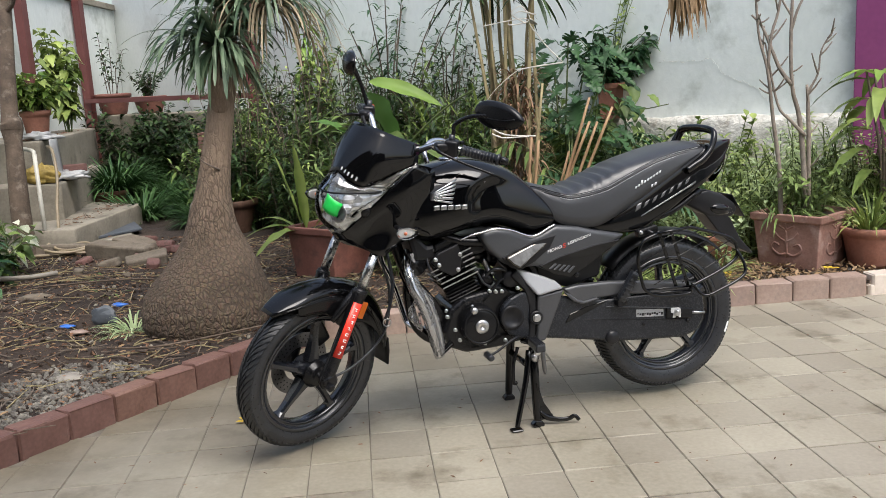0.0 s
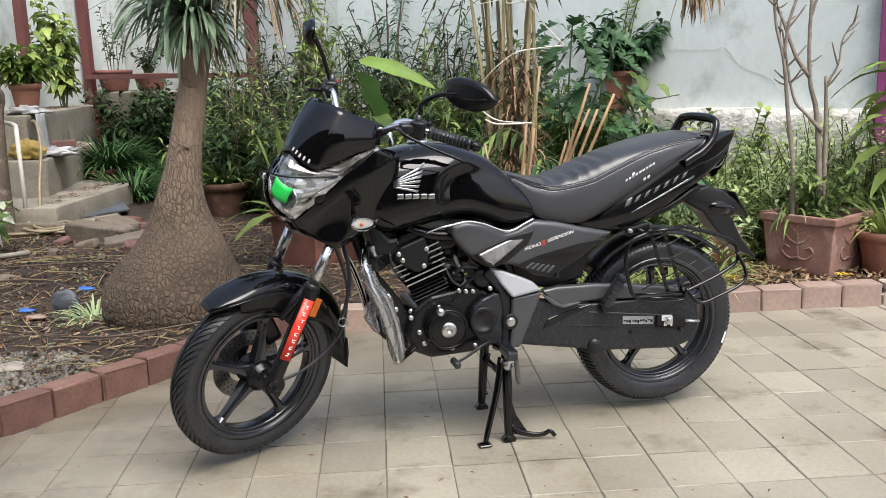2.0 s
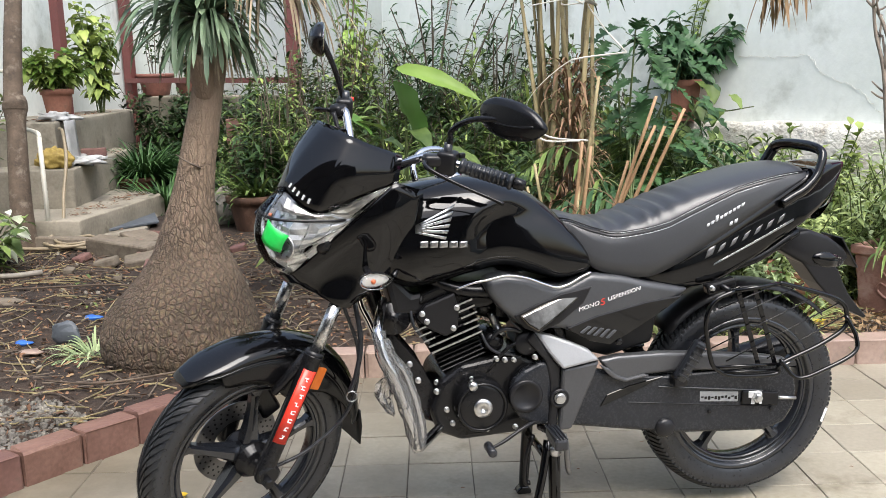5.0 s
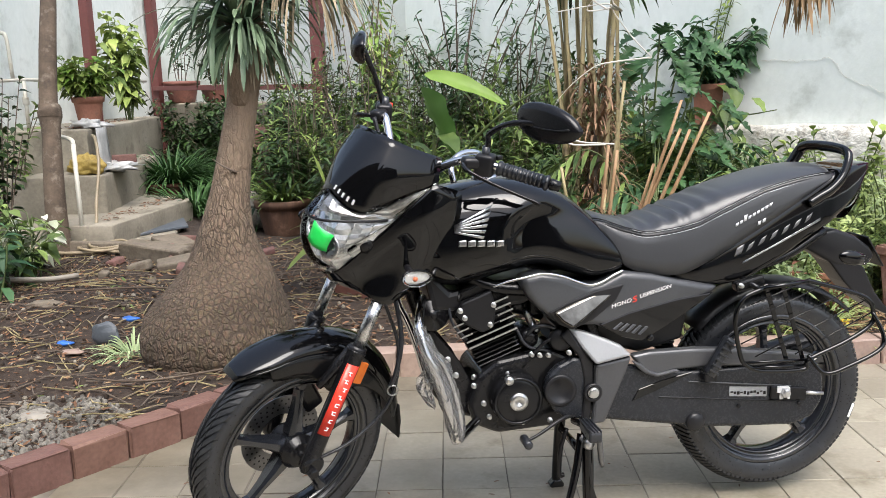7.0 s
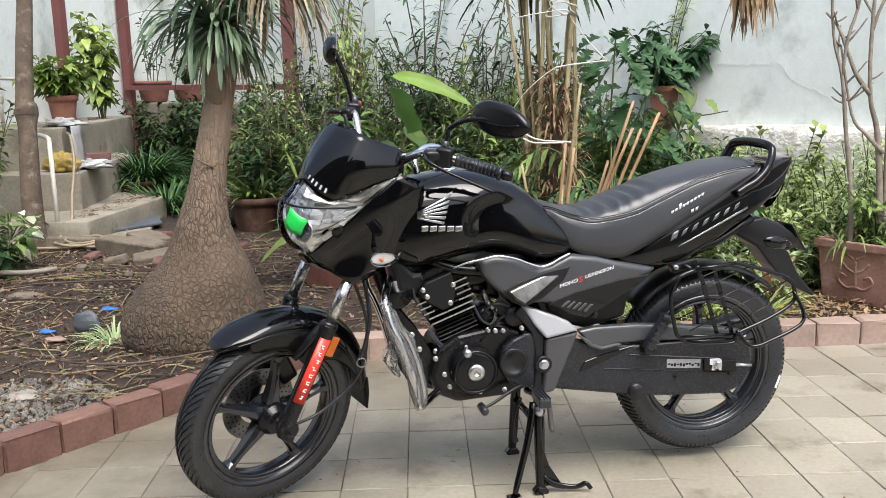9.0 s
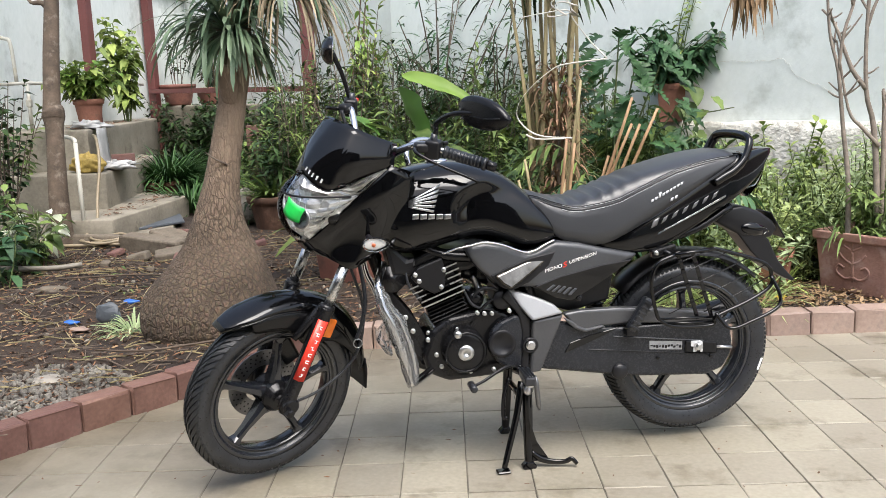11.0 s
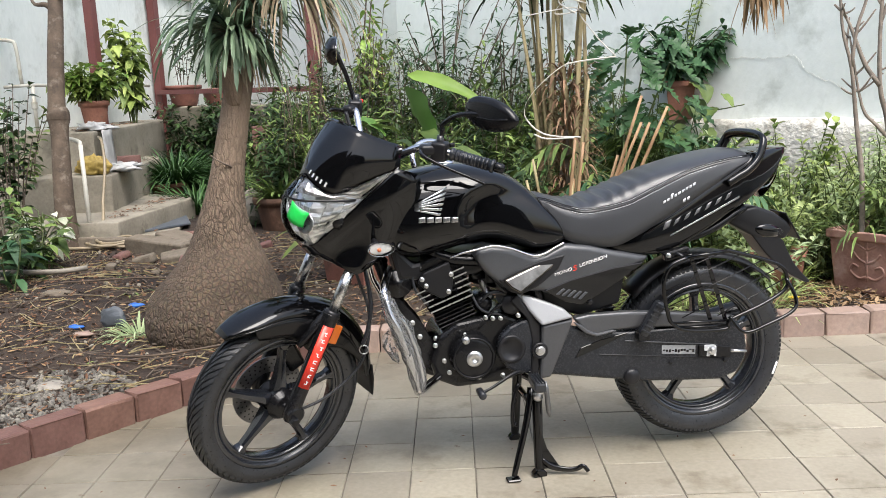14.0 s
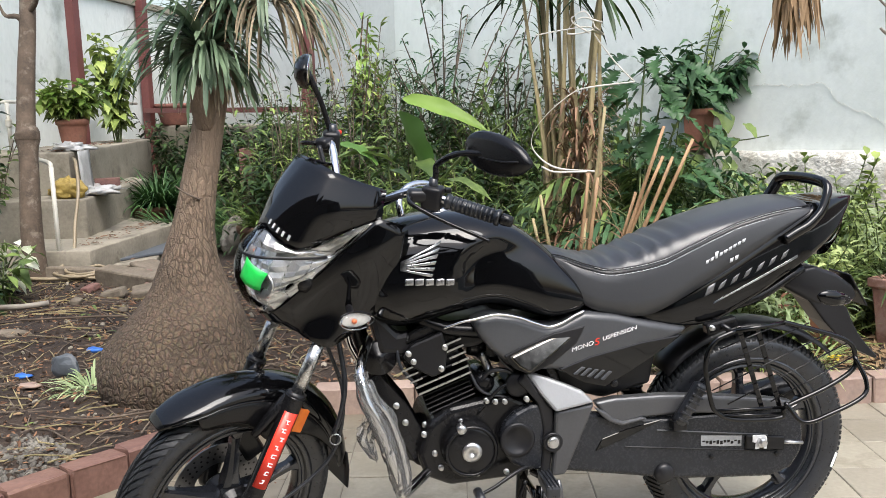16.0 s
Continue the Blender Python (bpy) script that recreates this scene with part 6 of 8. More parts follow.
# ponytail palm: swollen cracked trunk and rosettes of strap leaves
def cracked_bark():
    """Corky plates parted by dark cracks on the swollen base, long fissures above, smoother towards the top."""
    m, n, l, p = nodes_of("cracked_bark")
    tc, sep, dist = n.new("ShaderNodeTexCoord"), n.new("ShaderNodeSeparateXYZ"), n.new("ShaderNodeTexNoise")
    l.new(tc.outputs["Object"], sep.inputs[0])
    dist.inputs["Scale"].default_value, dist.inputs["Detail"].default_value = 14, 5
    l.new(tc.outputs["Object"], dist.inputs["Vector"])

    def cracks(stretch, scale, width):
        mp, mixv, vo, edge = n.new("ShaderNodeMapping"), n.new("ShaderNodeMix"), n.new("ShaderNodeTexVoronoi"), n.new("ShaderNodeMapRange")
        mp.inputs["Scale"].default_value = (1, 1, stretch)
        mixv.data_type = "VECTOR"
        mixv.inputs[0].default_value = 0.045
        l.new(tc.outputs["Object"], mp.inputs["Vector"])
        l.new(mp.outputs[0], mixv.inputs[4]), l.new(dist.outputs["Color"], mixv.inputs[5])
        vo.feature = "DISTANCE_TO_EDGE"
        vo.inputs["Scale"].default_value = scale
        edge.inputs["From Min"].default_value, edge.inputs["From Max"].default_value = 0.01, width
        l.new(mixv.outputs[1], vo.inputs["Vector"]), l.new(vo.outputs["Distance"], edge.inputs["Value"])
        return edge.outputs[0]

    def ramp_z(a, b, low=0.0, high=1.0):
        q = n.new("ShaderNodeMapRange")
        q.inputs["From Min"].default_value, q.inputs["From Max"].default_value = a, b
        q.inputs["To Min"].default_value, q.inputs["To Max"].default_value = low, high
        l.new(sep.outputs["Z"], q.inputs["Value"])
        return q.outputs[0]

    def blend(fac, a, b, kind="MIX"):
        mx = n.new("ShaderNodeMix")
        mx.data_type, mx.blend_type = "RGBA", kind
        for socket, value in ((mx.inputs[0], fac), (mx.inputs[6], a), (mx.inputs[7], b)):
            if isinstance(value, (tuple, float)):
                socket.default_value = value
            else:
                l.new(value, socket)
        return mx.outputs[2]

    base = blend(0.45, cracks(0.60, 40, 0.20), cracks(0.42, 88, 0.26), "MULTIPLY")
    upper = blend(0.5, cracks(0.20, 46, 0.14), cracks(0.16, 95, 0.2), "MULTIPLY")
    both = blend(ramp_z(0.36, 0.62), base, upper)
    both = blend(ramp_z(0.60, 1.15, 0.15, 0.80), both, (1.0, 1.0, 1.0, 1.0))
    fine, big, grain = n.new("ShaderNodeTexNoise"), n.new("ShaderNodeTexNoise"), n.new("ShaderNodeMapping")
    grain.inputs["Scale"].default_value = (1, 1, 0.18)
    l.new(tc.outputs["Object"], grain.inputs["Vector"]), l.new(grain.outputs[0], fine.inputs["Vector"])
    fine.inputs["Scale"].default_value, fine.inputs["Detail"].default_value = 70, 8
    big.inputs["Scale"].default_value, big.inputs["Detail"].default_value = 5, 5
    l.new(tc.outputs["Object"], big.inputs["Vector"])
    tone = n.new("ShaderNodeValToRGB")
    tone.color_ramp.elements[0].position, tone.color_ramp.elements[1].position = 0.32, 0.68
    tone.color_ramp.elements[0].color, tone.color_ramp.elements[1].color = (0.092, 0.064, 0.040, 1), (0.182, 0.130, 0.085, 1)
    l.new(big.outputs["Fac"], tone.inputs["Fac"])
    plate = blend(0.5, tone.outputs[0], fine.outputs["Color"], "MULTIPLY")
    plate = blend(ramp_z(0.35, 0.85, 0.0, 0.72), plate, (0.290, 0.210, 0.146, 1.0))
    l.new(blend(both, (0.036, 0.024, 0.015, 1.0), plate), p.inputs["Base Color"])
    p.inputs["Roughness"].default_value = 0.9
    add, b = n.new("ShaderNodeMath"), n.new("ShaderNodeBump")
    add.operation = "MULTIPLY_ADD"
    add.inputs[1].default_value = 0.3
    l.new(fine.outputs["Fac"], add.inputs[0]), l.new(both, add.inputs[2])
    b.inputs["Strength"].default_value, b.inputs["Distance"].default_value = 1.0, 0.009
    l.new(add.outputs[0], b.inputs["Height"]), l.new(b.outputs["Normal"], p.inputs["Normal"])
    return m


BARK = cracked_bark()
palm = thing("ponytail_palm", "ponytail palm with swollen cracked trunk and strap leaves", "tree", Matrix.Translation((-1.335, 4.27, 0)))
PROFILE = [(-.02, .285, -.02, -.09), (.05, .325, -.022, -.08), (.13, .347, -.022, -.075), (.20, .343, -.022, -.07), (.268, .324, -.022, -.053), (.33, .292, -.016, -.035), (.39, .249, -.010, -.018), (.455, .205, -.005, -.004), (.52, .165, -.002, .013), (.585, .138, .0, .027), (.65, .118, .001, .041), (.77, .094, .007, .064), (.90, .081, .024, .086), (1.02, .076, .038, .112), (1.15, .071, .053, .144), (1.28, .069, .068, .171), (1.38, .076, .078, .19), (1.46, .068, .085, .20)]
ZP = [q[0] for q in PROFILE]
verts, faces, NA, NZ = [], [], 120, 170
for i in range(NZ + 1):
    z = ZP[0] + (ZP[-1] - ZP[0]) * i / NZ
    R, cx, cy = (float(np.interp(z, ZP, [q[c] for q in PROFILE])) for c in (1, 2, 3))
    for j in range(NA):
        a = 2 * math.pi * j / NA
        p = Vector((math.cos(a), math.sin(a), 0)) * R + Vector((cx, cy, z))
        q = Vector((p.x, p.y, p.z * .6))
        q += noise.noise_vector(q * 9) * .012
        lump = noise.noise(q * 6) * .018 * min(1, R / .2) + noise.noise(q * 40) * .003
        verts.append(p + Vector((math.cos(a), math.sin(a), 0)) * lump)
for i in range(NZ):
    for j in range(NA):
        a, b = i * NA + j, i * NA + (j + 1) % NA
        faces.append((a, b, b + NA, a + NA))
faces.append(tuple(range(NZ * NA, NZ * NA + NA)))
raw("trunk", verts, faces, BARK, palm, "swollen trunk with bark cracked into plates", True)
part("branch_stub", tube([(.070, .13, 1.20), (.078, .100, 1.29), (.092, .065, 1.37), (.095, .062, 1.385)], [.046, .052, .044, .022], 16, 4), BARK, palm, "smooth cut stub", True)
part("twig", tube([(.08, .02, .90), (.04, -.03, .935), (.0, -.04, .965)], [.006, .004, .003], 6, 4), STEM_BROWN, palm, "", True)
part("upper_trunk", tube([(.088, .20, 1.44), (.12, .22, 1.75), (.20, .26, 2.3), (.24, .30, 3.0)], [.066, .06, .05, .035], 14, 6), BARK, palm, "", True)
def rosette(at, count, length, width, droop, seed, material, up=(-.3, 1.5), lean=(0, 0, 0)):
    lv = Leaves(seed)
    for k in range(count):
        a = lv.r.uniform(0, 2 * math.pi)
        d = Vector((math.cos(a), math.sin(a), lv.r.uniform(*up))) + Vector(lean)
        lv.strap(Vector(at) + Vector((math.cos(a), math.sin(a), 0)) * .02, d, length * lv.r.uniform(.55, 1.1), width * lv.r.uniform(.7, 1.15), droop * lv.r.uniform(.5, 1.4), 8, .18, .86)
    lv.out("crown", material, palm, "rosette of long narrow leaves")
rosette((.10, .13, 1.55), 140, .37, .024, 1.3, 71, STRAP, (-.75, 1.5))
rosette((.10, .20, 1.74), 80, .44, .024, 1.6, 72, STRAP, (-.4, 1.4))
rosette((.10, .16, 1.52), 60, .38, .022, 4.0, 79, STRAP, (-.3, .6))
rosette((.14, .24, 1.98), 90, .46, .022, 1.4, 77, STRAP, (-.5, 1.2))
# unseen top rosette, added to shade the soil behind and darken reflections
rosette((.24, .30, 3.0), 150, .75, .024, 1.5, 70, STRAP, (-.6, 1.6))
rosette((.33, .24, 1.82), 90, .54, .016, 2.6, 73, STRAP, (-.2, .8), (.25, 0, 0))
rosette((.35, .26, 1.74), 90, .52, .011, 3.4, 74, DRY_STRAP, (-.6, .6), (.35, 0, 0))
rosette((.09, .18, 1.56), 26, .46, .012, 2.4, 78, STRAP, (.1, .9))
rosette((-.04, .2, 1.62), 46, .48, .020, 2.4, 75, STRAP, (-.3, .5), (-.5, .1, 0))
rosette((.088, .19, 1.50), 30, .30, .011, 3.4, 76, DRY_STRAP, (-.8, .1))
part("side_branch", tube([(.11, .21, 1.6), (.24, .23, 1.68), (.34, .24, 1.78)], [.035, .03, .028], 10, 4), BARK, palm, "", True)
part("side_branch", tube([(.09, .2, 1.5), (.03, .2, 1.56), (-.03, .2, 1.60)], [.03, .028, .026], 10, 4), BARK, palm, "", True)

# slim trunk before the steps
pole = thing("slim_tree", "slim grey-brown tree trunk with a swollen knot", "tree", Matrix.Translation((-3.80, 6.20, 0)))
part("trunk", tube([(.02, 0, -.05), (.0, 0, .4), (-.04, .09, .95), (-.05, .11, 1.06), (-.055, .12, 1.11), (-.055, .12, 1.16), (-.065, .13, 1.22), (-.085, .21, 1.6), (-.12, .33, 2.05), (-.15, .42, 2.7), (-.17, .5, 3.3)], [.084, .078, .066, .074, .086, .086, .066, .062, .056, .05, .04], 20, 5), BARK_GREY, pole, "", True)
part("branch", tube([(-.11, .31, 1.93), (-.17, .28, 2.00), (-.26, .26, 2.01), (-.30, .25, 2.10)], [.03, .022, .014, .006], 8, 4), BARK_GREY, pole, "", True)
part("branch", tube([(-.12, .32, 2.02), (.0, .28, 2.10), (.08, .22, 2.28), (.14, .2, 2.6)], [.022, .018, .012, .006], 8, 4), BARK_GREY, pole, "", True)

# crown out of view, added to darken the sky mirrored in the visor
lv, tips = Leaves(68), []
for k in range(16):
    a = 2.399 * k
    tip = Vector((-.17 + math.cos(a) * (.35 + .055 * k), .5 + math.sin(a) * (.35 + .055 * k), 3.3 + .3 * (k % 5)))
    tips.append(smooth_line([Vector((-.16, .46, 2.95 + .02 * k)), Vector((-.17, .5, 3.2)).lerp(tip, .5) + Vector((0, 0, .12)), tip], 5))
    for j in range(26):
        q = tips[-1][lv.r.randrange(4, 11)]
        g = lv.r.uniform(0, 2 * math.pi)
        lv.leaf(q + Vector((lv.r.gauss(0, .14), lv.r.gauss(0, .14), lv.r.gauss(0, .11))), (math.cos(g), math.sin(g), lv.r.uniform(-.6, .5)), lv.r.uniform(.10, .18), lv.r.uniform(.04, .07), .4, lv.r.uniform(-.5, .5))
v, f = stem_mesh(tips, .018, .006)
raw("limbs", v, f, BARK_GREY, pole, "", True, "stuff")
lv.out("crown", LEAF_MID, pole)

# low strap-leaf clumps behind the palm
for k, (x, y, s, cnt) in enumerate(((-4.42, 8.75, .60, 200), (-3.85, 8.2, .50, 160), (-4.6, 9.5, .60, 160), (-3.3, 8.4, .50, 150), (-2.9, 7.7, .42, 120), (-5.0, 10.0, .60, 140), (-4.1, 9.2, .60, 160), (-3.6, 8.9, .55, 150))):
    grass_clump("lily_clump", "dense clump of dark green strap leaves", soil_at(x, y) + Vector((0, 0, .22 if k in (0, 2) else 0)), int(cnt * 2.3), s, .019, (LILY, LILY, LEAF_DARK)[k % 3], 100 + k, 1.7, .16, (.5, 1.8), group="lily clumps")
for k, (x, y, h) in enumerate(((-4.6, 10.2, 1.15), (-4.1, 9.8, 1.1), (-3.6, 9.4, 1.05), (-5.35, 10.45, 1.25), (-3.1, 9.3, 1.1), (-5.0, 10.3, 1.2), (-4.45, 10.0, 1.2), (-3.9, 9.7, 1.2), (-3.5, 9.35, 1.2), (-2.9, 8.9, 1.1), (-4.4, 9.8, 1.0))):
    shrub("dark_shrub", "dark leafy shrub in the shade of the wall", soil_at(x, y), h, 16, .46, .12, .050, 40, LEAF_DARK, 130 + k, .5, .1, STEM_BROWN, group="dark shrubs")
# thin-stemmed dense plants in the middle bed
for k in range(26):
    r = random.Random(700 + k)
    x = -2.55 + 2.65 * (k % 9) / 8 + r.uniform(-.15, .15)
    y = 6.15 + .62 * (k // 9) + r.uniform(-.15, .15) - .30 * (x + 1.2)
    # mostly darker leaves: the shade over this bed is in their colour
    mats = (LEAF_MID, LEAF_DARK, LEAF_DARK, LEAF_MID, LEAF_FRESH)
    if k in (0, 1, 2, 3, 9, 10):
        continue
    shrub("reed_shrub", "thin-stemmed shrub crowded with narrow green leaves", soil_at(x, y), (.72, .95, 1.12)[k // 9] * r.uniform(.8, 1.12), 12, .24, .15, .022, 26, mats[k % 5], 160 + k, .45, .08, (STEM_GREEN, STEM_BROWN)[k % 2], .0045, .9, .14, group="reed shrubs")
for k, (x, y) in enumerate(((-2.35, 7.5), (-1.75, 7.2), (-2.6, 8.4), (-1.5, 7.9))):
    shrub("twiggy_shrub", "tall thin bare stems with few small leaves", soil_at(x, y), 1.9, 9, .34, .08, .022, 7, LEAF_FRESH, 200 + k, .4, .3, STEM_BROWN, .0065, .6, .12, group="twiggy shrubs")
# dark leaves outnumber fresh ones, standing in for shade on these shrubs
for k in range(40):
    r = random.Random(3300 + k)
    x = -2.9 + 3.1 * (k % 10) / 9 + r.uniform(-.15, .15)
    y = 7.0 + .38 * (k // 10) + r.uniform(-.12, .12) - .42 * (x + 1.2)
    if .48 * x + .877 * y > 6.75:
        y -= .35
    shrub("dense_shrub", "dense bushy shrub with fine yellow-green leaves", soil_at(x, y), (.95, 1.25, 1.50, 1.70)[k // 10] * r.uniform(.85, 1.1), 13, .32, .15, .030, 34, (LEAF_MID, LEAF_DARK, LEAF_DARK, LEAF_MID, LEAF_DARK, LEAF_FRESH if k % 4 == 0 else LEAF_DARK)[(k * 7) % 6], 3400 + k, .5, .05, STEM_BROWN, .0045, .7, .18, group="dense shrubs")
# sapling with lime and withered leaves
shrub("sapling", "young tree with lime green and withered leaves", soil_at(-2.2, 8.75), 2.2, 4, .30, .20, .055, 16, LEAF_LIME, 215, .8, .55, BARK_GREY, .016, .5, .05)
shrub("withered_sapling", "sapling with curled brown leaves", soil_at(-2.0, 8.6), 1.9, 4, .25, .13, .035, 8, DRY_RED, 216, 1.6, .6, STEM_BROWN, .010, .1, .05)
# oleander by the wall
shrub("oleander", "oleander bush with long narrow leaves before the wall", soil_at(-1.12, 7.95), 2.3, 16, 1.15, .17, .020, 30, LEAF_BLUE, 221, .55, .40, STEM_BROWN, .010, .55, .06)
shrub("oleander", "oleander bush with long narrow leaves before the wall", soil_at(-.55, 7.75), 2.3, 9, .95, .17, .020, 26, LEAF_DARK, 222, .7, .58, STEM_BROWN, .010, .6, .06)
shrub("leafy_shrub", "tall light green leafy shrub before the wall", soil_at(-1.98, 8.1), 2.1, 12, .42, .12, .040, 20, LEAF_FRESH, 223, .5, .45, STEM_BROWN, .007, .6, .08)
shrub("leafy_shrub", "tall light green leafy shrub before the wall", soil_at(-.35, 6.9), 1.45, 9, .38, .13, .036, 20, LEAF_MID, 224, .5, .25, STEM_GREEN, .006, .6, .08)
for k, (x, y) in enumerate(((-.55, 7.35), (-.15, 7.2))):
    grass_clump("upright_lily", "upright sheaf of sword-shaped green leaves", soil_at(x, y) + Vector((0, 0, .55)), 34, .65, .035, LEAF_FRESH, 226 + k, .7, .08, (1.4, 4.0), group="upright lilies")
    shrub("leafy_shrub", "leafy green shrub below the wall", soil_at(x, y), .75, 14, .3, .11, .035, 26, LEAF_MID, 228 + k, .4, .1, group="leafy shrubs")

# broad-leaf ginger plants: one lime leaf stands out
ginger = thing("broad_leaf_plant", "broad-leaved plant with one large lime green leaf", "plant", Matrix.Translation(soil_at(-.72, 5.62)))
lv = Leaves(31)
lv.broad((.0, -.08, 1.255), (1.0, -.10, -.16), .50, .105, .22, roll=-.8)
lv.out("lime_leaf", LEAF_LIME, ginger, "large lime green torn leaf")
lv = Leaves(34)
lv.broad((.0, -.16, 1.18), (.42, -.10, -.80), .44, .26, .05, roll=.9)
lv.broad((-.12, -.2, .90), (-.45, -.3, .55), .34, .12, .35, roll=.4)
lv.out("broad_leaf", LEAF_CANNA, ginger, "large arching green leaf")
lv = Leaves(32)
lv.broad((-.10, -.1, .98), (-.7, -.3, .1), .38, .10, .4)
lv.broad((-.05, -.1, .90), (-.6, -.4, .5), .40, .10, .5)
lv.broad((.10, -.2, .92), (.5, -.7, .1), .32, .12, .4)
lv.broad((.2, -.1, .80), (.9, -.3, .2), .35, .13, .5)
for k in range(10):
    a = 2.4 * k
    lv.broad((0, 0, .35 + .05 * k), (math.cos(a), math.sin(a), .7), .38, .085, .6)
lv.out("foliage", LEAF_MID, ginger)
v, f = stem_mesh([smooth_line([(0, 0, 0), (.02, -.05, .6), (.05, -.05, 1.2)], 4), smooth_line([(.02, 0, 0), (.05, -.1, .6), (.06, -.12, 1.12)], 4), smooth_line([(.08, .3, .62), (.25, -.1, .85), (.5, -.2, 1.06), (.72, -.25, 1.18)], 4), smooth_line([(-.03, 0, 0), (-.06, -.08, .5), (-.1, -.1, .98)], 4)], .009, .005)
raw("stemwork", v, f, STEM_GREEN, ginger, "", True, "stuff")
for k, (x, y) in enumerate(((-.55, 5.35), (-.25, 5.5), (.0, 5.1), (-.95, 5.9), (-.1, 5.9), (-1.25, 6.1))):
    shrub("undergrowth", "low leafy undergrowth in the bed", soil_at(x, y), .70 + .06 * (k % 3), 13, .26, .12, .028, 24, (LEAF_PALE, LEAF_MID, LEAF_DARK, LEAF_FRESH)[k % 4], 240 + k, .5, .08, group="undergrowth")
# canna in the red pot
canna = thing("canna_plant", "young canna with upright green leaves", "plant", Matrix.Translation((-1.18, 5.42, .39)))
lv = Leaves(33)
for k, (dx, dy, up, ln, w) in enumerate(((-.38, -.1, 1.5, .74, .085), (-.05, -.15, 1.6, .66, .085), (-.7, -.2, .3, .40, .07), (.6, .1, .8, .38, .06), (-.2, .4, 1.2, .45, .06), (.9, -.3, .5, .35, .05), (-.9, .1, .7, .4, .05), (-.5, -.6, .1, .34, .11))):
    lv.broad((dx * .08, dy * .08, 0), (dx, dy, up), ln, w, .15 if up > 1 else .5)
lv.out("foliage", LEAF_FRESH, canna)

# palm clump: tan stalks round a fibrous brown heart, tied with white tape
clump = thing("palm_clump", "clump of tan palm stalks around fibrous brown bases", "palm", Matrix.Translation(soil_at(.22, 5.42)))
r = random.Random(40)
STALKS = [(-.17, .02, -.22, 1), (-.15, -.03, -.14, 1), (-.13, .03, -.26, 1), (-.12, -.02, -.10, 1), (-.10, .05, -.18, 1), (-.09, -.04, -.06, 1), (-.14, .07, -.05, 1), (.10, -.03, .04, 1), (.12, .02, .12, 1), (.09, .04, .02, 1), (.14, -.01, .06, 1), (-.02, .10, -.04, 1), (.03, .11, .05, 1), (.0, .13, .0, 1)]
STALKS = [(x * .72, y, lean, s) for x, y, lean, s in STALKS]
for x, y, lean, s in STALKS:
    h = r.uniform(2.0, 2.5)
    lean = lean * .8 + r.uniform(-.14, .10)
    wide = r.uniform(.7, 1.15)
    part("stalk", tube([(x, y, .05), (x + lean * .15 + r.uniform(-.02, .02), y, h * .35), (x + lean * .5 + r.uniform(-.06, .04), y + .02, h * .7), (x + lean, y + .05, h)], [.022 * wide, .017 * wide, .012 * wide, .007 * wide], 8, 4, .6), STALK, clump, "", True)
heart = Leaves(41)
for k in range(900):
    a = heart.r.uniform(0, 2 * math.pi)
    z = heart.r.uniform(.30, 1.25)
    d = Vector((math.cos(a), math.sin(a), heart.r.uniform(-.2, 2.2)))
    heart.strap(Vector((.02, .06, z)) + Vector((math.cos(a), math.sin(a), 0)) * heart.r.uniform(.03, .11), d, heart.r.uniform(.06, .20), heart.r.uniform(.004, .014), heart.r.uniform(1.0, 4.5), 5)
heart.out("dry_sheath_mass", SHEATH, clump, "curled rust-brown dry sheaths")
part("core", tube([(.02, .06, 0), (.02, .06, .5), (.03, .07, .95)], [.10, .07, .02], 14, 4), STEM_BROWN, clump, "", True)
fronds = Leaves(42)
for x, y, lean, s in STALKS:
    for k in range(12):
        t = r.uniform(.80, 1.0)
        p = Vector((x + lean * t, y + .03, 2.2 * t))
        a = r.uniform(0, 2 * math.pi)
        fronds.strap(p, (math.cos(a), math.sin(a), r.uniform(-.9, .3)), r.uniform(.25, .45), .020, 1.2, 5)
fronds.out("frond_foliage", LEAF_DARK, clump, "drooping palm leaflets")
tape_mat = mat("white_plastic_tape", (0.50, 0.47, 0.41), (0.68, 0.65, 0.58), 0.4, big=10, fine=60, bump=0.1)
def band(name, pts, width, parent, per=6):
    P = smooth_line(pts, per)
    rows = [[p + Vector((.002, 0, width * .35)), p - Vector((.002, 0, width * .35))] for p in P]
    bm = loft(rows, False, False)
    bmesh.ops.solidify(bm, geom=bm.faces[:], thickness=.0015)
    return part(name, bm, tape_mat, parent, "", True)
tape = thing("packing_tape", "white plastic tape tied round the palm stalks", "tape", Matrix.Translation((.22, 5.30, 0)))
band("tape", [(.31, .02, 1.366), (.10, -.04, 1.345), (.02, -.06, 1.32), (-.10, -.10, 1.22), (-.17, -.10, 1.12), (-.16, -.10, 1.04), (-.05, -.14, .965), (.14, -.12, .945)], .012, tape)
band("tape", [(.31, .02, 1.366), (.22, .02, 1.46), (.13, .0, 1.58), (.10, -.02, 1.63), (-.02, -.06, 1.62), (-.16, -.06, 1.60)], .009, tape)
band("tape", [(.10, -.04, 1.60), (.02, -.08, 1.66), (.08, -.07, 1.70), (.12, -.03, 1.62), (.0, -.08, 1.60), (.06, -.08, 1.67), (.16, -.02, 1.65)], .010, tape)
band("tape", [(-.12, -.14, .97), (-.05, -.15, .945), (.10, -.14, .945)], .012, tape)
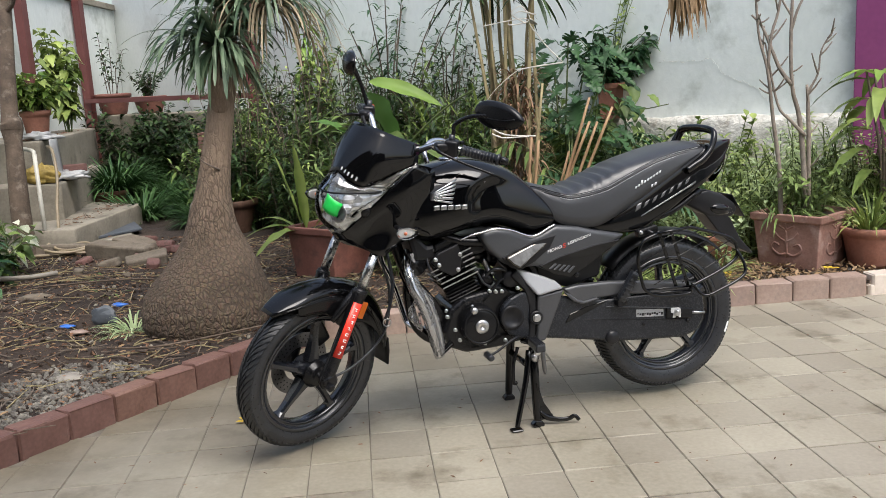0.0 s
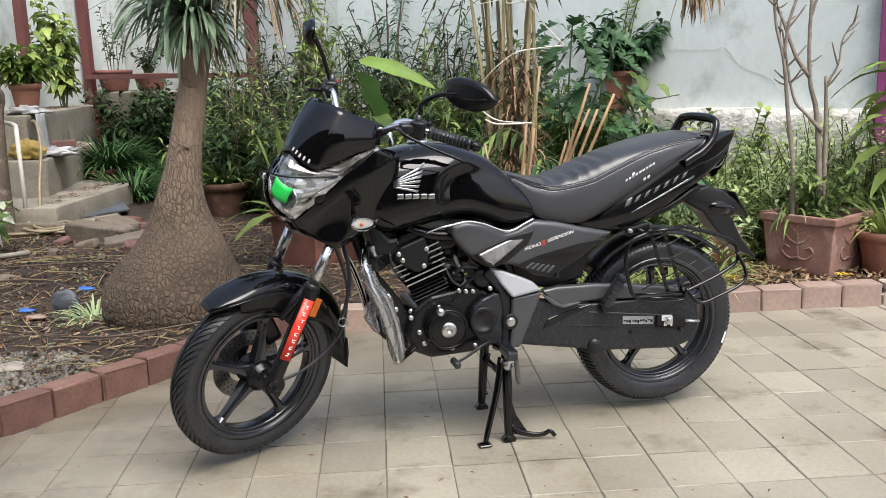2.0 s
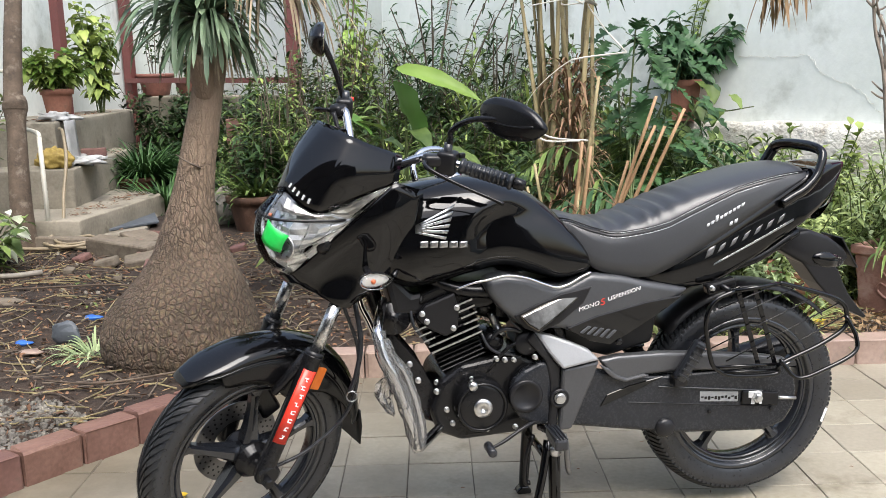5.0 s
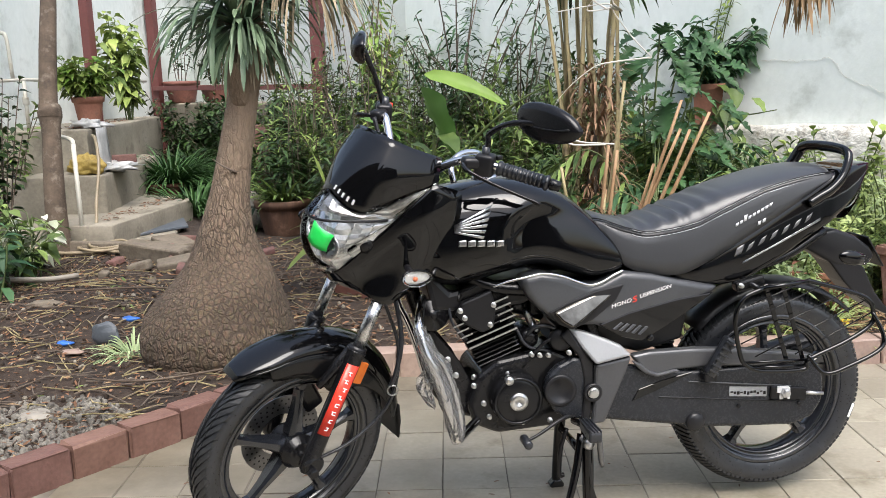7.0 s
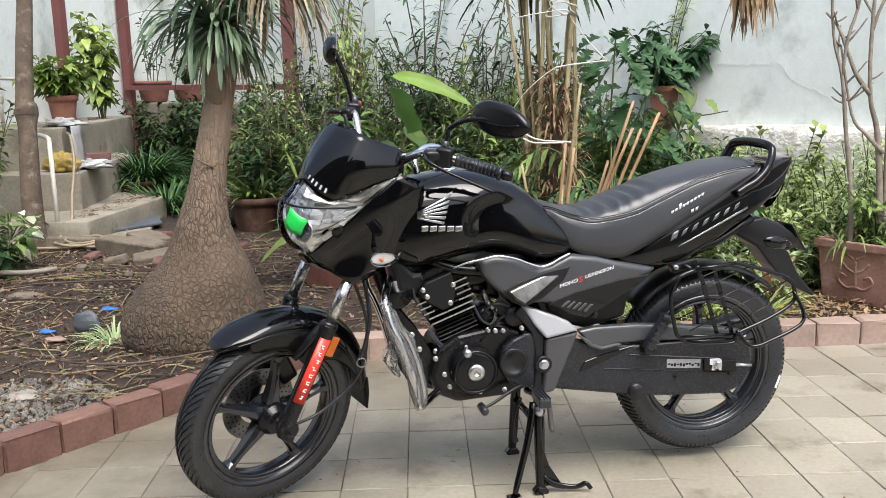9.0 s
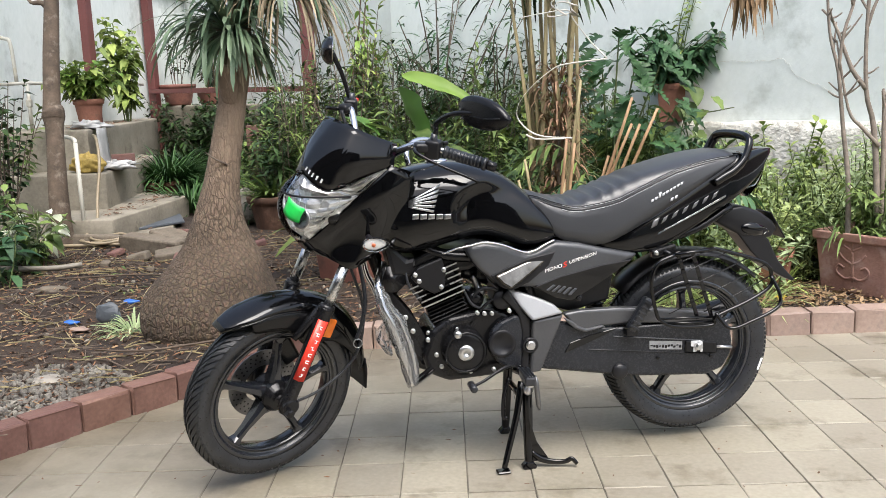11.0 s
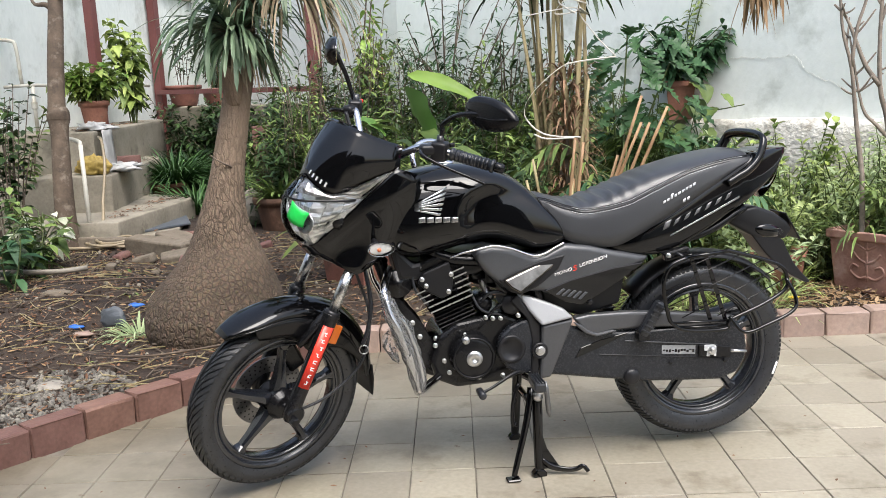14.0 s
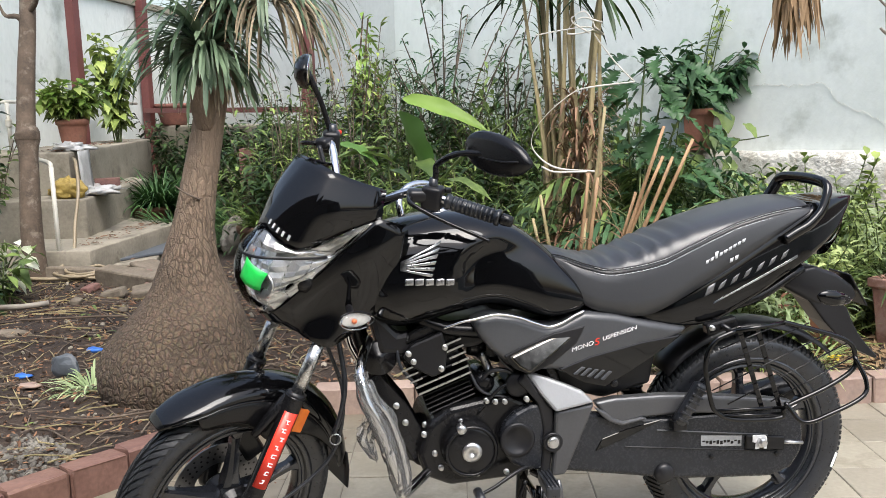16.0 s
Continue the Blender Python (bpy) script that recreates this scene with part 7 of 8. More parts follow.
# cut canes
canes = thing("cut_canes", "bundle of cut orange-brown palm stalks", "canes", Matrix.Translation(soil_at(.30, 5.02)))
for k, (bx, by, tx, ty, tz) in enumerate(((-.06, 0, .14, 0, .98), (.0, .02, .30, .02, .95), (.02, -.03, .26, -.02, .88), (-.08, .03, -.14, .03, .76), (-.04, -.02, .06, -.02, .72), (.03, 0, .34, .03, .90), (-.10, .02, -.16, .03, .62), (-.05, .0, .02, .0, .66), (.0, .05, .17, .06, .66), (-.02, -.05, .10, -.05, .58), (-.07, -.04, .0, -.06, .82), (-.05, .03, .20, .03, .93))):
    tx, tz = tx + .34 * tz * (.35 + .65 * (k % 3) / 2) - .14, tz * (1.24 - .06 * (k % 4))
    part("cane", tube([(bx, by, 0), ((bx + tx) / 2 + .01, (by + ty) / 2, tz * .5), (tx, ty, tz)], [.014, .012, .008], 8, 3, .75), CANE if k % 3 else STALK, canes, "", True)
part("tie", tube([(-.20, -.04, .52), (-.05, -.05, .46), (.08, -.04, .47), (.16, .0, .50), (.05, .06, .49), (-.10, .05, .50), (-.20, -.04, .52)], .010, 6, 5), CANE, canes, "", True)
lv = Leaves(45)
for k in range(130):
    a = lv.r.uniform(0, 2 * math.pi)
    lv.strap((lv.r.uniform(-.22, .1), lv.r.uniform(-.1, .1), lv.r.uniform(.05, .7)), (math.cos(a), math.sin(a), lv.r.uniform(-.3, .8)), lv.r.uniform(.12, .32), .009, 2.4, 5)
lv.out("dry_foliage", DRY_RED, canes)

# monstera and the pot on the ledge
monstera = thing("monstera", "monstera with large split dark green leaves", "plant", Matrix.Translation(soil_at(.50, 5.95)))
lv = Leaves(51)
for k, (x, y, z, dx, dy, dz, ln, w) in enumerate(((-.05, -.05, 1.30, -.25, -.45, -.55, .34, .30), (.16, -.1, 1.28, .25, -.4, -.5, .36, .30), (.05, 0, 1.42, .1, -.3, .15, .28, .22), (.30, 0, 1.25, .7, -.4, -.4, .36, .28), (-.2, -.1, 1.15, -.6, -.4, -.4, .30, .24), (.1, -.15, 1.05, 0, -.5, -.7, .34, .28), (.4, .1, 1.0, .8, -.2, -.5, .34, .26), (.3, -.1, .82, .6, -.5, -.4, .36, .26), (-.1, -.1, .85, -.4, -.6, -.4, .32, .26), (.55, 0, .78, .8, -.5, -.3, .34, .24), (.1, -.2, .62, .1, -.8, -.2, .30, .24))):
    lv.broad((x, y, z), (dx, dy, dz), ln * .60, w * .56, .2, lobes=7 if k % 3 else 6, roll=.3 * math.sin(k))
lv.out("foliage", LEAF_GLOSS, monstera)
lv = Leaves(52)
for k in range(60):
    a = 2.399 * k
    lv.broad((.10 + .30 * math.cos(a) * lv.r.random(), -.05 + .12 * math.sin(a), .50 + .95 * k / 60), (math.cos(a), -.5 + .4 * math.sin(a), lv.r.uniform(-.6, .2)), lv.r.uniform(.12, .19), lv.r.uniform(.06, .11), .35, lobes=6 if k % 2 else 5, roll=lv.r.uniform(-.6, .6))
lv.out("young_foliage", LEAF_GLOSS, monstera, "smaller fresh split leaves")
v, f = stem_mesh([smooth_line([(0, 0, 0), (x * .4, y * .5, z * .6), (x, y, z)], 4) for x, y, z in ((-.05, -.05, 1.3), (.16, -.1, 1.28), (.05, 0, 1.42), (.3, 0, 1.25), (-.2, -.1, 1.15), (.4, .1, 1.0), (.55, 0, .78), (.1, -.2, .62), (-.1, -.1, .85))], .009, .005)
raw("stemwork", v, f, STEM_GREEN, monstera, "", True, "stuff")
for k, (x, y) in enumerate(((.70, 5.75), (.55, 5.45), (.72, 5.25), (.35, 6.4))):
    fern = thing("palm_seedling", "young palm with feathered green leaves", "plant", Matrix.Translation(soil_at(x, y)), "palm seedlings")
    lv = Leaves(300 + k)
    paths = []
    for j in range(8):
        a = lv.r.uniform(0, 2 * math.pi)
        h = lv.r.uniform(.5, .85)
        path = smooth_line([(0, 0, 0), (math.cos(a) * .12, math.sin(a) * .12, h * .7), (math.cos(a) * .35, math.sin(a) * .35, h), (math.cos(a) * .55, math.sin(a) * .55, h * .85)], 5)
        paths.append(path)
        d0 = Vector((-math.sin(a), math.cos(a), 0))
        for i in range(5, len(path)):
            for s in (1, -1):
                lv.leaf(path[i], d0 * s + Vector((math.cos(a) * .5, math.sin(a) * .5, -.1)), .19, .026, .5)
    v, f = stem_mesh(paths, .006, .003)
    raw("stemwork", v, f, STEM_GREEN, fern, "", True, "stuff")
    lv.out("foliage", (LEAF_BLUE, LEAF_MID)[k % 2], fern)
for k, (x, y) in enumerate(((.4, 6.7), (.9, 6.6), (0, 6.6), (1.15, 6.35))):
    shrub("leafy_shrub", "leafy green shrub below the wall", soil_at(x, y), .72, 13, .3, .12, .045, 24, (LEAF_DARK, LEAF_BLUE)[k % 2], 320 + k, .4, .1, group="leafy shrubs")

for k, (x, y, h) in enumerate(((.55, 6.2, 1.15), (.80, 6.35, 1.15), (.30, 6.15, 1.05), (1.0, 6.1, .85), (.70, 5.7, .80), (.95, 5.75, .72), (.2, 5.9, .95), (.45, 6.55, 1.25), (1.15, 5.85, .70))):
    shrub("glossy_shrub", "bushy shrub with glossy mid-green leaves below the ledge", soil_at(x, y), h, 14, .30, .13, .042, 30, (LEAF_MID, LEAF_BLUE, LEAF_FRESH)[k % 3], 340 + k, .5, .15, STEM_GREEN, .006, .6, .12, group="glossy shrubs")

# right bed: weeds, bare shrub, big lime leaves
for k in range(34):
    r = random.Random(900 + k)
    x = 1.15 + 1.75 * (k % 9) / 8 + r.uniform(-.1, .1)
    row = k // 9
    y = 5.28 + .32 * row + .10 * (x - 1.2) + r.uniform(-.1, .1)
    if x > 1.62 and y < 5.75 and x < 2.3:
        y += .35
    shrub("weed", "fresh green leafy weed", soil_at(x, y), (.46, .58, .66, .74)[row] * r.uniform(.75, 1.2), 10, .24, .074, .021, 50, (LEAF_PALE, LEAF_WEED, LEAF_PALE, LEAF_WEED)[k % 4], 400 + k, .4, .1, group="weeds", base_r=.14)
for k, (x, y) in enumerate(((1.30, 5.0), (1.1, 4.95), (.75, 4.85), (.45, 4.75), (.15, 4.8), (1.42, 5.3), (.9, 5.05))):
    grass_clump("grass_tuft", "tuft of thin pale green grass", soil_at(x, y), 60, .30, .010, (LEAF_PALE, LEAF_FRESH)[k % 2], 450 + k, 1.6, .08, (.4, 1.8), group="grass tufts")
for k in range(30):
    r = random.Random(1900 + k)
    x = 1.05 + 1.7 * (k % 10) / 9 + r.uniform(-.09, .09)
    y = 5.75 + .22 * (k // 10) - .30 * (x - 1.2) * (k // 10) / 2 + r.uniform(-.08, .08)
    shrub("tall_weed", "tall fresh weed with narrow pale leaves", soil_at(x, y), r.uniform(.60, .98), 8, .22, .070, .018, 42, (LEAF_PALE, LEAF_WEED, LEAF_FRESH)[k % 3], 1950 + k, .5, .1, group="tall weeds", base_r=.12)
shrub("bright_shrub", "bright green shrub below the white wall", soil_at(1.52, 6.15), .98, 14, .26, .085, .045, 30, LEAF_FRESH, 470, .3, .2, base_r=.14)
shrub("bright_shrub", "bright green shrub below the white wall", soil_at(1.25, 6.4), .85, 10, .25, .085, .045, 26, LEAF_MID, 471, .3, .2, base_r=.14)
spur = random.Random(88)
bare = thing("bare_shrub", "multi-stemmed shrub with bare grey-brown stems", "shrub", Matrix.Translation(soil_at(1.91, 5.44)))
for pts, rr in (([(.02, 0, 0), (.03, 0, .5), (.0, .02, .9), (-.05, 0, 1.1), (-.06, .0, 1.5), (-.02, .02, 2.3)], [0.020, 0.018, 0.015, 0.012, 0.010, 0.007]),
                ([(-.10, 0, 0), (-.11, 0, .55), (-.15, .02, .9), (-.19, .0, 1.2), (-.24, .02, 1.42), (-.26, .0, 1.8), (-.2, 0, 2.3)], [0.016, 0.015, 0.012, 0.010, 0.008, 0.007, 0.005]),
                ([(.06, .02, 0), (.06, .03, .6), (.05, .03, .95), (.04, .03, 1.1)], [0.018, 0.015, 0.012, 0.008]),
                ([(-.05, 0, 1.1), (-.12, 0, 1.2), (-.17, 0, 1.32), (-.22, .02, 1.45), (-.28, .02, 1.52)], [.014, .012, .010, .008, .006]),
                ([(-.06, 0, 1.42), (-.02, 0, 1.55), (.06, .02, 1.68), (.16, .03, 1.80)], [.010, .008, .006, .004]),
                ([(-.19, 0, 1.2), (-.17, 0, 1.4), (-.12, .02, 1.6), (-.1, .0, 2.1)], [.010, .009, .008, .005]),
                ([(.03, 0, .80), (-.06, .0, .90), (-.13, .01, 1.0), (-.2, .02, 1.35)], [.012, .010, .008, .005]),
                ([(-.06, 0, 1.5), (-.12, .02, 1.62), (-.13, .02, 1.75), (-.19, .0, 1.9)], [.007, .006, .005, .003]),
                ([(-.25, 0, 1.6), (-.31, .02, 1.68), (-.33, .02, 1.8)], [.006, .005, .003]),
                ([(.04, .03, 1.05), (.10, .03, 1.16), (.12, .04, 1.3), (.19, .03, 1.42)], [.008, .006, .005, .003]),
                ([(-.02, .02, 1.9), (.06, .02, 2.02), (.08, .03, 2.2)], [.006, .005, .003])):
    part("branch", tube(pts, [q * .95 for q in rr], 8, 4), STEM_GREY, bare, "", True)
    line = smooth_line([Vector(p) for p in pts], 4)
    for k in range(5):
        p = line[spur.randrange(len(line) // 3, len(line))]
        a, ln = spur.uniform(0, 2 * math.pi), spur.uniform(.05, .16)
        d = Vector((math.cos(a) * .7, math.sin(a) * .5, spur.uniform(.3, 1.0))) * ln
        part("twig", tube([p, p + d * .5 + Vector((0, 0, -.006)), p + d], [.0065, .005, .0035], 6, 3), STEM_GREY, bare, "", True)
big = thing("large_leaf_plant", "plant with large drooping yellow-green leaves", "plant", Matrix.Translation(soil_at(2.42, 5.62)))
lv = Leaves(61)
for k in range(30):
    a = 2.399 * k
    z = .55 + .6 * (k % 10) / 10
    lv.broad((.08 * math.cos(a), .08 * math.sin(a), z), (math.cos(a), math.sin(a), .25), lv.r.uniform(.24, .38), lv.r.uniform(.075, .105), .7)
lv.out("foliage", LEAF_FRESH, big)
lv = Leaves(62)
for k in range(8):
    a = 2.399 * k + 1
    lv.broad((.05 * math.cos(a), .05 * math.sin(a), 1.12), (math.cos(a), math.sin(a), .5), .28, .07, .6)
lv.out("young_foliage", LEAF_LIME, big)
v, f = stem_mesh([smooth_line([(0, 0, 0), (.02 * k, 0, .6), (.05 * k - .1, .02 * k, 1.15)], 4) for k in range(4)], .012, .007)
raw("stemwork", v, f, STEM_BROWN, big, "", True, "stuff")
# withered palm frond hanging in from above the yard
frond = thing("withered_frond", "withered brown palm frond hanging down before the wall", "frond", Matrix.Translation((1.32, 5.93, 0)))
lv = Leaves(63)
for k in range(130):
    a = lv.r.uniform(0, 2 * math.pi)
    lv.strap((lv.r.uniform(-.08, .08), lv.r.uniform(-.06, .06), 1.80 + lv.r.uniform(0, .24)), (math.cos(a) * lv.r.uniform(.1, .6), math.sin(a) * .45, -1), lv.r.uniform(.16, .40), lv.r.uniform(.008, .022), lv.r.uniform(.2, 1.4), 6)
lv.out("foliage", DRY, frond)
part("stalk", tube([(0, 0, 1.9), (.05, .25, 2.5), (.15, .72, 3.2), (.2, .95, 3.42)], [.012, .016, .02, .022], 8, 5), STALK, frond, "", True)
# plants at the left edge
LEAF_CREAM = leaf_mat("cream_leaf", (0.300, 0.330, 0.220), (0.620, 0.640, 0.520), 0.5, through=0.2)
for k, (x, y) in enumerate(((-3.45, 5.25), (-3.7, 5.7), (-3.25, 4.85), (-3.5, 5.5))):
    shrub("variegated_shrub", "low plant with green and cream leaves", soil_at(x, y), .40 + .06 * k, 8, .26, .15, .06, 10, (LEAF_DARK, LEAF_CREAM, LEAF_BLUE, LEAF_MID)[k], 480 + k, .6, .2, STEM_GREEN, .007, .5, .1, group="variegated shrubs")
shrub("climber", "leafy climber growing up beside the wall pipes", soil_at(-4.35, 6.25), 1.45, 12, .30, .10, .06, 20, LEAF_DARK, 484, .5, .1, STEM_BROWN, .007)
shrub("climber", "leafy climber growing up beside the wall pipes", soil_at(-4.75, 6.9), 1.3, 10, .30, .10, .05, 20, LEAF_MID, 485, .5, .1, STEM_BROWN, .007)
grass_clump("spider_plant", "small tuft of striped pale leaves", soil_at(-1.76, 4.12), 110, .20, .010, LEAF_WEED, 490, 2.4, .08, (.3, 1.6))
for k, (x, y) in enumerate(((-1.72, 3.58), (-2.35, 4.9), (-2.6, 5.3))):
    grass_clump("weed_sprout", "few green sprouts on the bare soil", soil_at(x, y), 12, .12, .014, LEAF_MID, 494 + k, 1.8, .06, (.2, .9), group="weed sprouts")

# ---- fence posts, pipes and things on and round the steps ----
def post(name, at, low, high, size):
    ob = thing(name, "maroon painted square steel post", "post", Matrix.Translation((at[0], at[1], low)), "fence posts")
    part("shaft", box((size, size, high - low), (0, 0, (high - low) / 2), .004), RUST_PAINT, ob)
    part("base_plate", box((size * 1.8, size * 1.8, .012), (0, 0, .006), .002), RUST_PAINT, ob)
    return ob

post("steel_post", (-5.40, 8.95), .96, 3.1, .10)
post("steel_post", (-5.95, 11.0), .0, 3.1, .11)
post("steel_post", (-3.05, 9.55), .0, 2.9, .12)
rail_ob = thing("steel_rail", "maroon painted steel rail between the posts", "rail")
a, b = Vector((-5.95, 11.0 - .06, 1.31)), Vector((-3.05, 9.55 - .07, 1.27))
part("bar", tube([a, b], .04, 4), RUST_PAINT, rail_ob)
brick_post = thing("brick_pillar", "low red brick pillar among the plants", "pillar", Matrix.Translation((-3.02, 8.15, 0)))
for k in range(11):
    part("brick", box((.17, .17, .078), (0, 0, .05 + .085 * k), .004), BRICK_RED, brick_post)
pipes = thing("water_pipes", "cream plastic water pipes fixed along the wall", "pipe")
part("pipe", tube([(-5.55, 7.62, 1.86), (-5.38, 7.66, 1.84), (-5.32, 7.66, 1.78), (-5.30, 7.66, 1.42)], .018, 12, 4), PIPE, pipes, "", True)
part("pipe", tube([(-5.05, 7.50, .96), (-5.05, 7.50, 1.40)], .018, 12), PIPE, pipes, "", True)
part("pipe", tube([(-5.30, 7.42, 1.40), (-5.05, 7.50, 1.41), (-5.5, 8.8, 1.40), (-5.85, 10.6, 1.40)], .016, 10), PIPE, pipes, "", True)
part("valve", box((.05, .05, .08), (-5.05, 7.50, 1.22), .015), PIPE, pipes)
HOSE = mat("cream_hose", (0.180, 0.143, 0.086), (0.270, 0.217, 0.143), 0.5, big=8, fine=60, bump=0.1)
tap = thing("standpipe", "beige plastic standpipe with a side arm", "pipe", Matrix.Translation((-3.76, 6.42, 0)))
part("upright", tube([(0, 0, 0), (0, 0, .90)], .017, 12), PIPE, tap, "", True)
part("arm", tube([(0, 0, .89), (-.05, .04, .93), (-.45, .35, .95)], .017, 12, 3), PIPE, tap, "", True)
hose = thing("garden_hose", "cream garden hose looped over the steps", "hose")
part("hose", tube([(-4.02, 7.0, .93), (-3.88, 6.85, .90), (-3.80, 6.75, .70), (-3.74, 6.60, .45), (-3.70, 6.48, .22), (-3.78, 6.30, .12), (-3.95, 6.2, .12), (-3.75, 6.1, .12), (-3.5, 6.15, .12), (-3.3, 6.35, .12), (-3.35, 6.5, .13), (-3.7, 6.42, .14), (-4.0, 6.2, .13), (-4.3, 6.0, .13)], .013, 8, 6), HOSE, hose, "", True)
for k in range(4):
    part("coil", tube([(-3.42 + .05 * math.sin(k * 2.1) + (.24 - .03 * k) * math.cos(q) + .02 * math.sin(2 * q + k), 6.28 + .04 * math.cos(k * 1.7) + .13 * math.sin(q), .122 + .012 * k + .008 * math.sin(3 * q + k)) for q in (2 * math.pi * i / 24 for i in range(25))], .011, 8), HOSE, hose, "", True)
SHEET = mat("dark_sheet", (0.045, 0.055, 0.065), (0.09, 0.10, 0.115), 0.55, big=4, fine=40, bump=0.3)
tagged(part("dark_sheet", prism([(-3.62, 6.78), (-3.38, 7.30), (-3.78, 7.86), (-4.25, 7.5)], .113, .135, .006), SHEET), "dark blue-grey board lying on the concrete slab", "board")
FILM_WHITE = mat("white_plastic_sheet", (0.289, 0.289, 0.281), (0.442, 0.442, 0.433), 0.35, big=10, fine=50, bump=0.4)
SACK = mat("yellow_sack", (0.20, 0.135, 0.025), (0.40, 0.29, 0.075), 0.6, big=12, fine=60, bump=0.5)

def crumple(name, label, category, at, size, material, seed, lump=.25, wide=24):
    verts, faces = [], []
    for i in range(wide // 2 + 1):
        th = math.pi * i / (wide // 2)
        for j in range(wide):
            a = 2 * math.pi * j / wide
            d = Vector((math.sin(th) * math.cos(a), math.sin(th) * math.sin(a), math.cos(th)))
            k = 1 + lump * noise.noise(d * 2.2 + Vector((seed, 0, 0))) + lump * .6 * noise.noise(d * 5 + Vector((0, seed, 0))) + lump * .25 * noise.noise(d * 13)
            verts.append((d.x * size[0] * k, d.y * size[1] * k, max(0, (d.z * k + .6) * size[2])))
    for i in range(wide // 2):
        for j in range(wide):
            a, b = i * wide + j, i * wide + (j + 1) % wide
            faces.append((a, b, b + wide, a + wide))
    ob = raw(name, verts, faces, material, None, "", True)
    ob.matrix_basis = Matrix.Translation(at)
    return tagged(ob, label, category)

crumple("yellow_sack", "crumpled yellow plastic sack on the middle step", "sack", (-4.20, 7.12, .598), (.16, .10, .10), SACK, 3, .32, 48)
crumple("plastic_sheet", "crumpled white plastic sheet spilling down the steps", "plastic sheet", (-4.22, 7.40, .595), (.24, .14, .05), FILM_WHITE, 7, .8, 36)
crumple("plastic_sheet", "crumpled white plastic sheet on the terrace edge", "plastic sheet", (-4.42, 7.50, .968), (.17, .12, .045), FILM_WHITE, 9, .7)
drape = [[Vector((-4.13 - .10 * v + .02 * noise.noise(Vector((u * 3, v * 3, 2))), 7.20 + .28 * v, .98 - .40 * u + .02 * noise.noise(Vector((u * 4, v * 5, 8))))) + Vector((.05 * u, -.03 * u, 0)) for v in (0, .25, .5, .75, 1)] for u in (0, .2, .4, .6, .8, 1)]
bm = loft(drape, False, False)
bmesh.ops.solidify(bm, geom=bm.faces[:], thickness=.004)
tagged(part("hanging_sheet", bm, FILM_WHITE, None, "", True), "white plastic sheet draped over the step edge", "plastic sheet")
tagged(part("loose_brick", box((.21, .10, .07), (-4.17, 7.62, .685), .006, 2, Euler((0, 0, .6)).to_matrix().to_4x4()), BRICK_RED), "single red brick lying on the middle step", "brick")

def round_pot(at, r, h, material, label, group="", soil=True):
    ob = thing("flower_pot", label, "pot", Matrix.Translation(at), group)
    prof = [(r * .68, 0), (r * .74, h * .1), (r * .92, h * .72), (r * .95, h * .8), (r * 1.06, h * .82), (r * 1.08, h * .97), (r * 1.03, h), (r * .93, h), (r * .90, h * .85), (r * .0, h * .84)]
    part("body", lathe(prof, 36), material, ob, "", True)
    if soil:
        part("potting_soil", lathe([(r * .9, h * .84), (r * .5, h * .90), (0, h * .91)], 20), SOIL, ob, "", True)
    return ob

round_pot((-4.66, 7.85, .97), .135, .27, TERRA, "round terracotta pot on the top step", "round pots")
shrub("potted_plant", "bright leafy plant growing in the terracotta pot", Vector((-4.66, 7.85, 1.18)), .40, 26, .42, .14, .075, 16, LEAF_FRESH, 500, .6, .25, STEM_GREEN, .006, .5, .08, category="plant")
shrub("potted_sprout", "lime leafed shoots in the terracotta pot", Vector((-4.68, 7.80, 1.20)), .40, 14, .36, .13, .07, 9, LEAF_LIME, 506, .6, .4, STEM_GREEN, .005, .5, .08, category="plant")
shrub("climbing_plant", "leafy climber in front of the post", Vector((-5.25, 9.35, .97)), 1.35, 9, .32, .16, .095, 34, LEAF_FRESH, 501, .7, .15, STEM_GREEN, .008, .4, .06, category="plant")
low_wall = [(-6.02, 11.19), (-3.35, 9.845), (-3.18, 10.18), (-5.98, 11.60)]
tagged(part("low_wall", prism(low_wall, 0.0, 1.11, .02, seg=3), CONCRETE), "low concrete wall behind the steel rail", "wall", kind="structure")
round_pot((-5.02, 10.88, 1.112), .21, .22, PAINT_POT, "maroon bowl with a bushy plant on the low wall", "round pots")
shrub("bowl_plant", "bushy dark plant growing in the bowl", Vector((-5.02, 10.88, 1.30)), .42, 14, .30, .08, .035, 22, LEAF_DARK, 507, .5, .15, STEM_BROWN, .005)
round_pot((-5.70, 11.18, 1.112), .225, .28, PAINT_POT, "wide maroon bowl on the low wall", "round pots")
shrub("bowl_plant", "sparse dark plant growing in the bowl", Vector((-5.70, 11.18, 1.36)), .95, 6, .25, .10, .04, 16, LEAF_DARK, 502, .5, .2, STEM_BROWN, .006)
round_pot((-4.45, 8.62, .09), .20, .26, TERRA_DARK, "dark clay pot holding the lily clump", "round pots")
round_pot((-2.48, 7.28, .06), .215, .31, BARREL, "dark clay pot under the shrubs", "round pots")
grass_clump("pot_plant", "green plant spilling over the clay pot", Vector((-2.48, 7.28, .34)), 70, .38, .026, LEAF_MID, 503, 1.6, .1, (.3, 1.5))
round_pot((2.30, 5.34, .085), .17, .24, TERRA, "round terracotta pot at the kerb", "round pots")
grass_clump("pot_plant", "thin green grass in the terracotta pot", Vector((2.30, 5.34, .29)), 90, .40, .012, LEAF_FRESH, 505, 1.5, .1, (.5, 2.0))
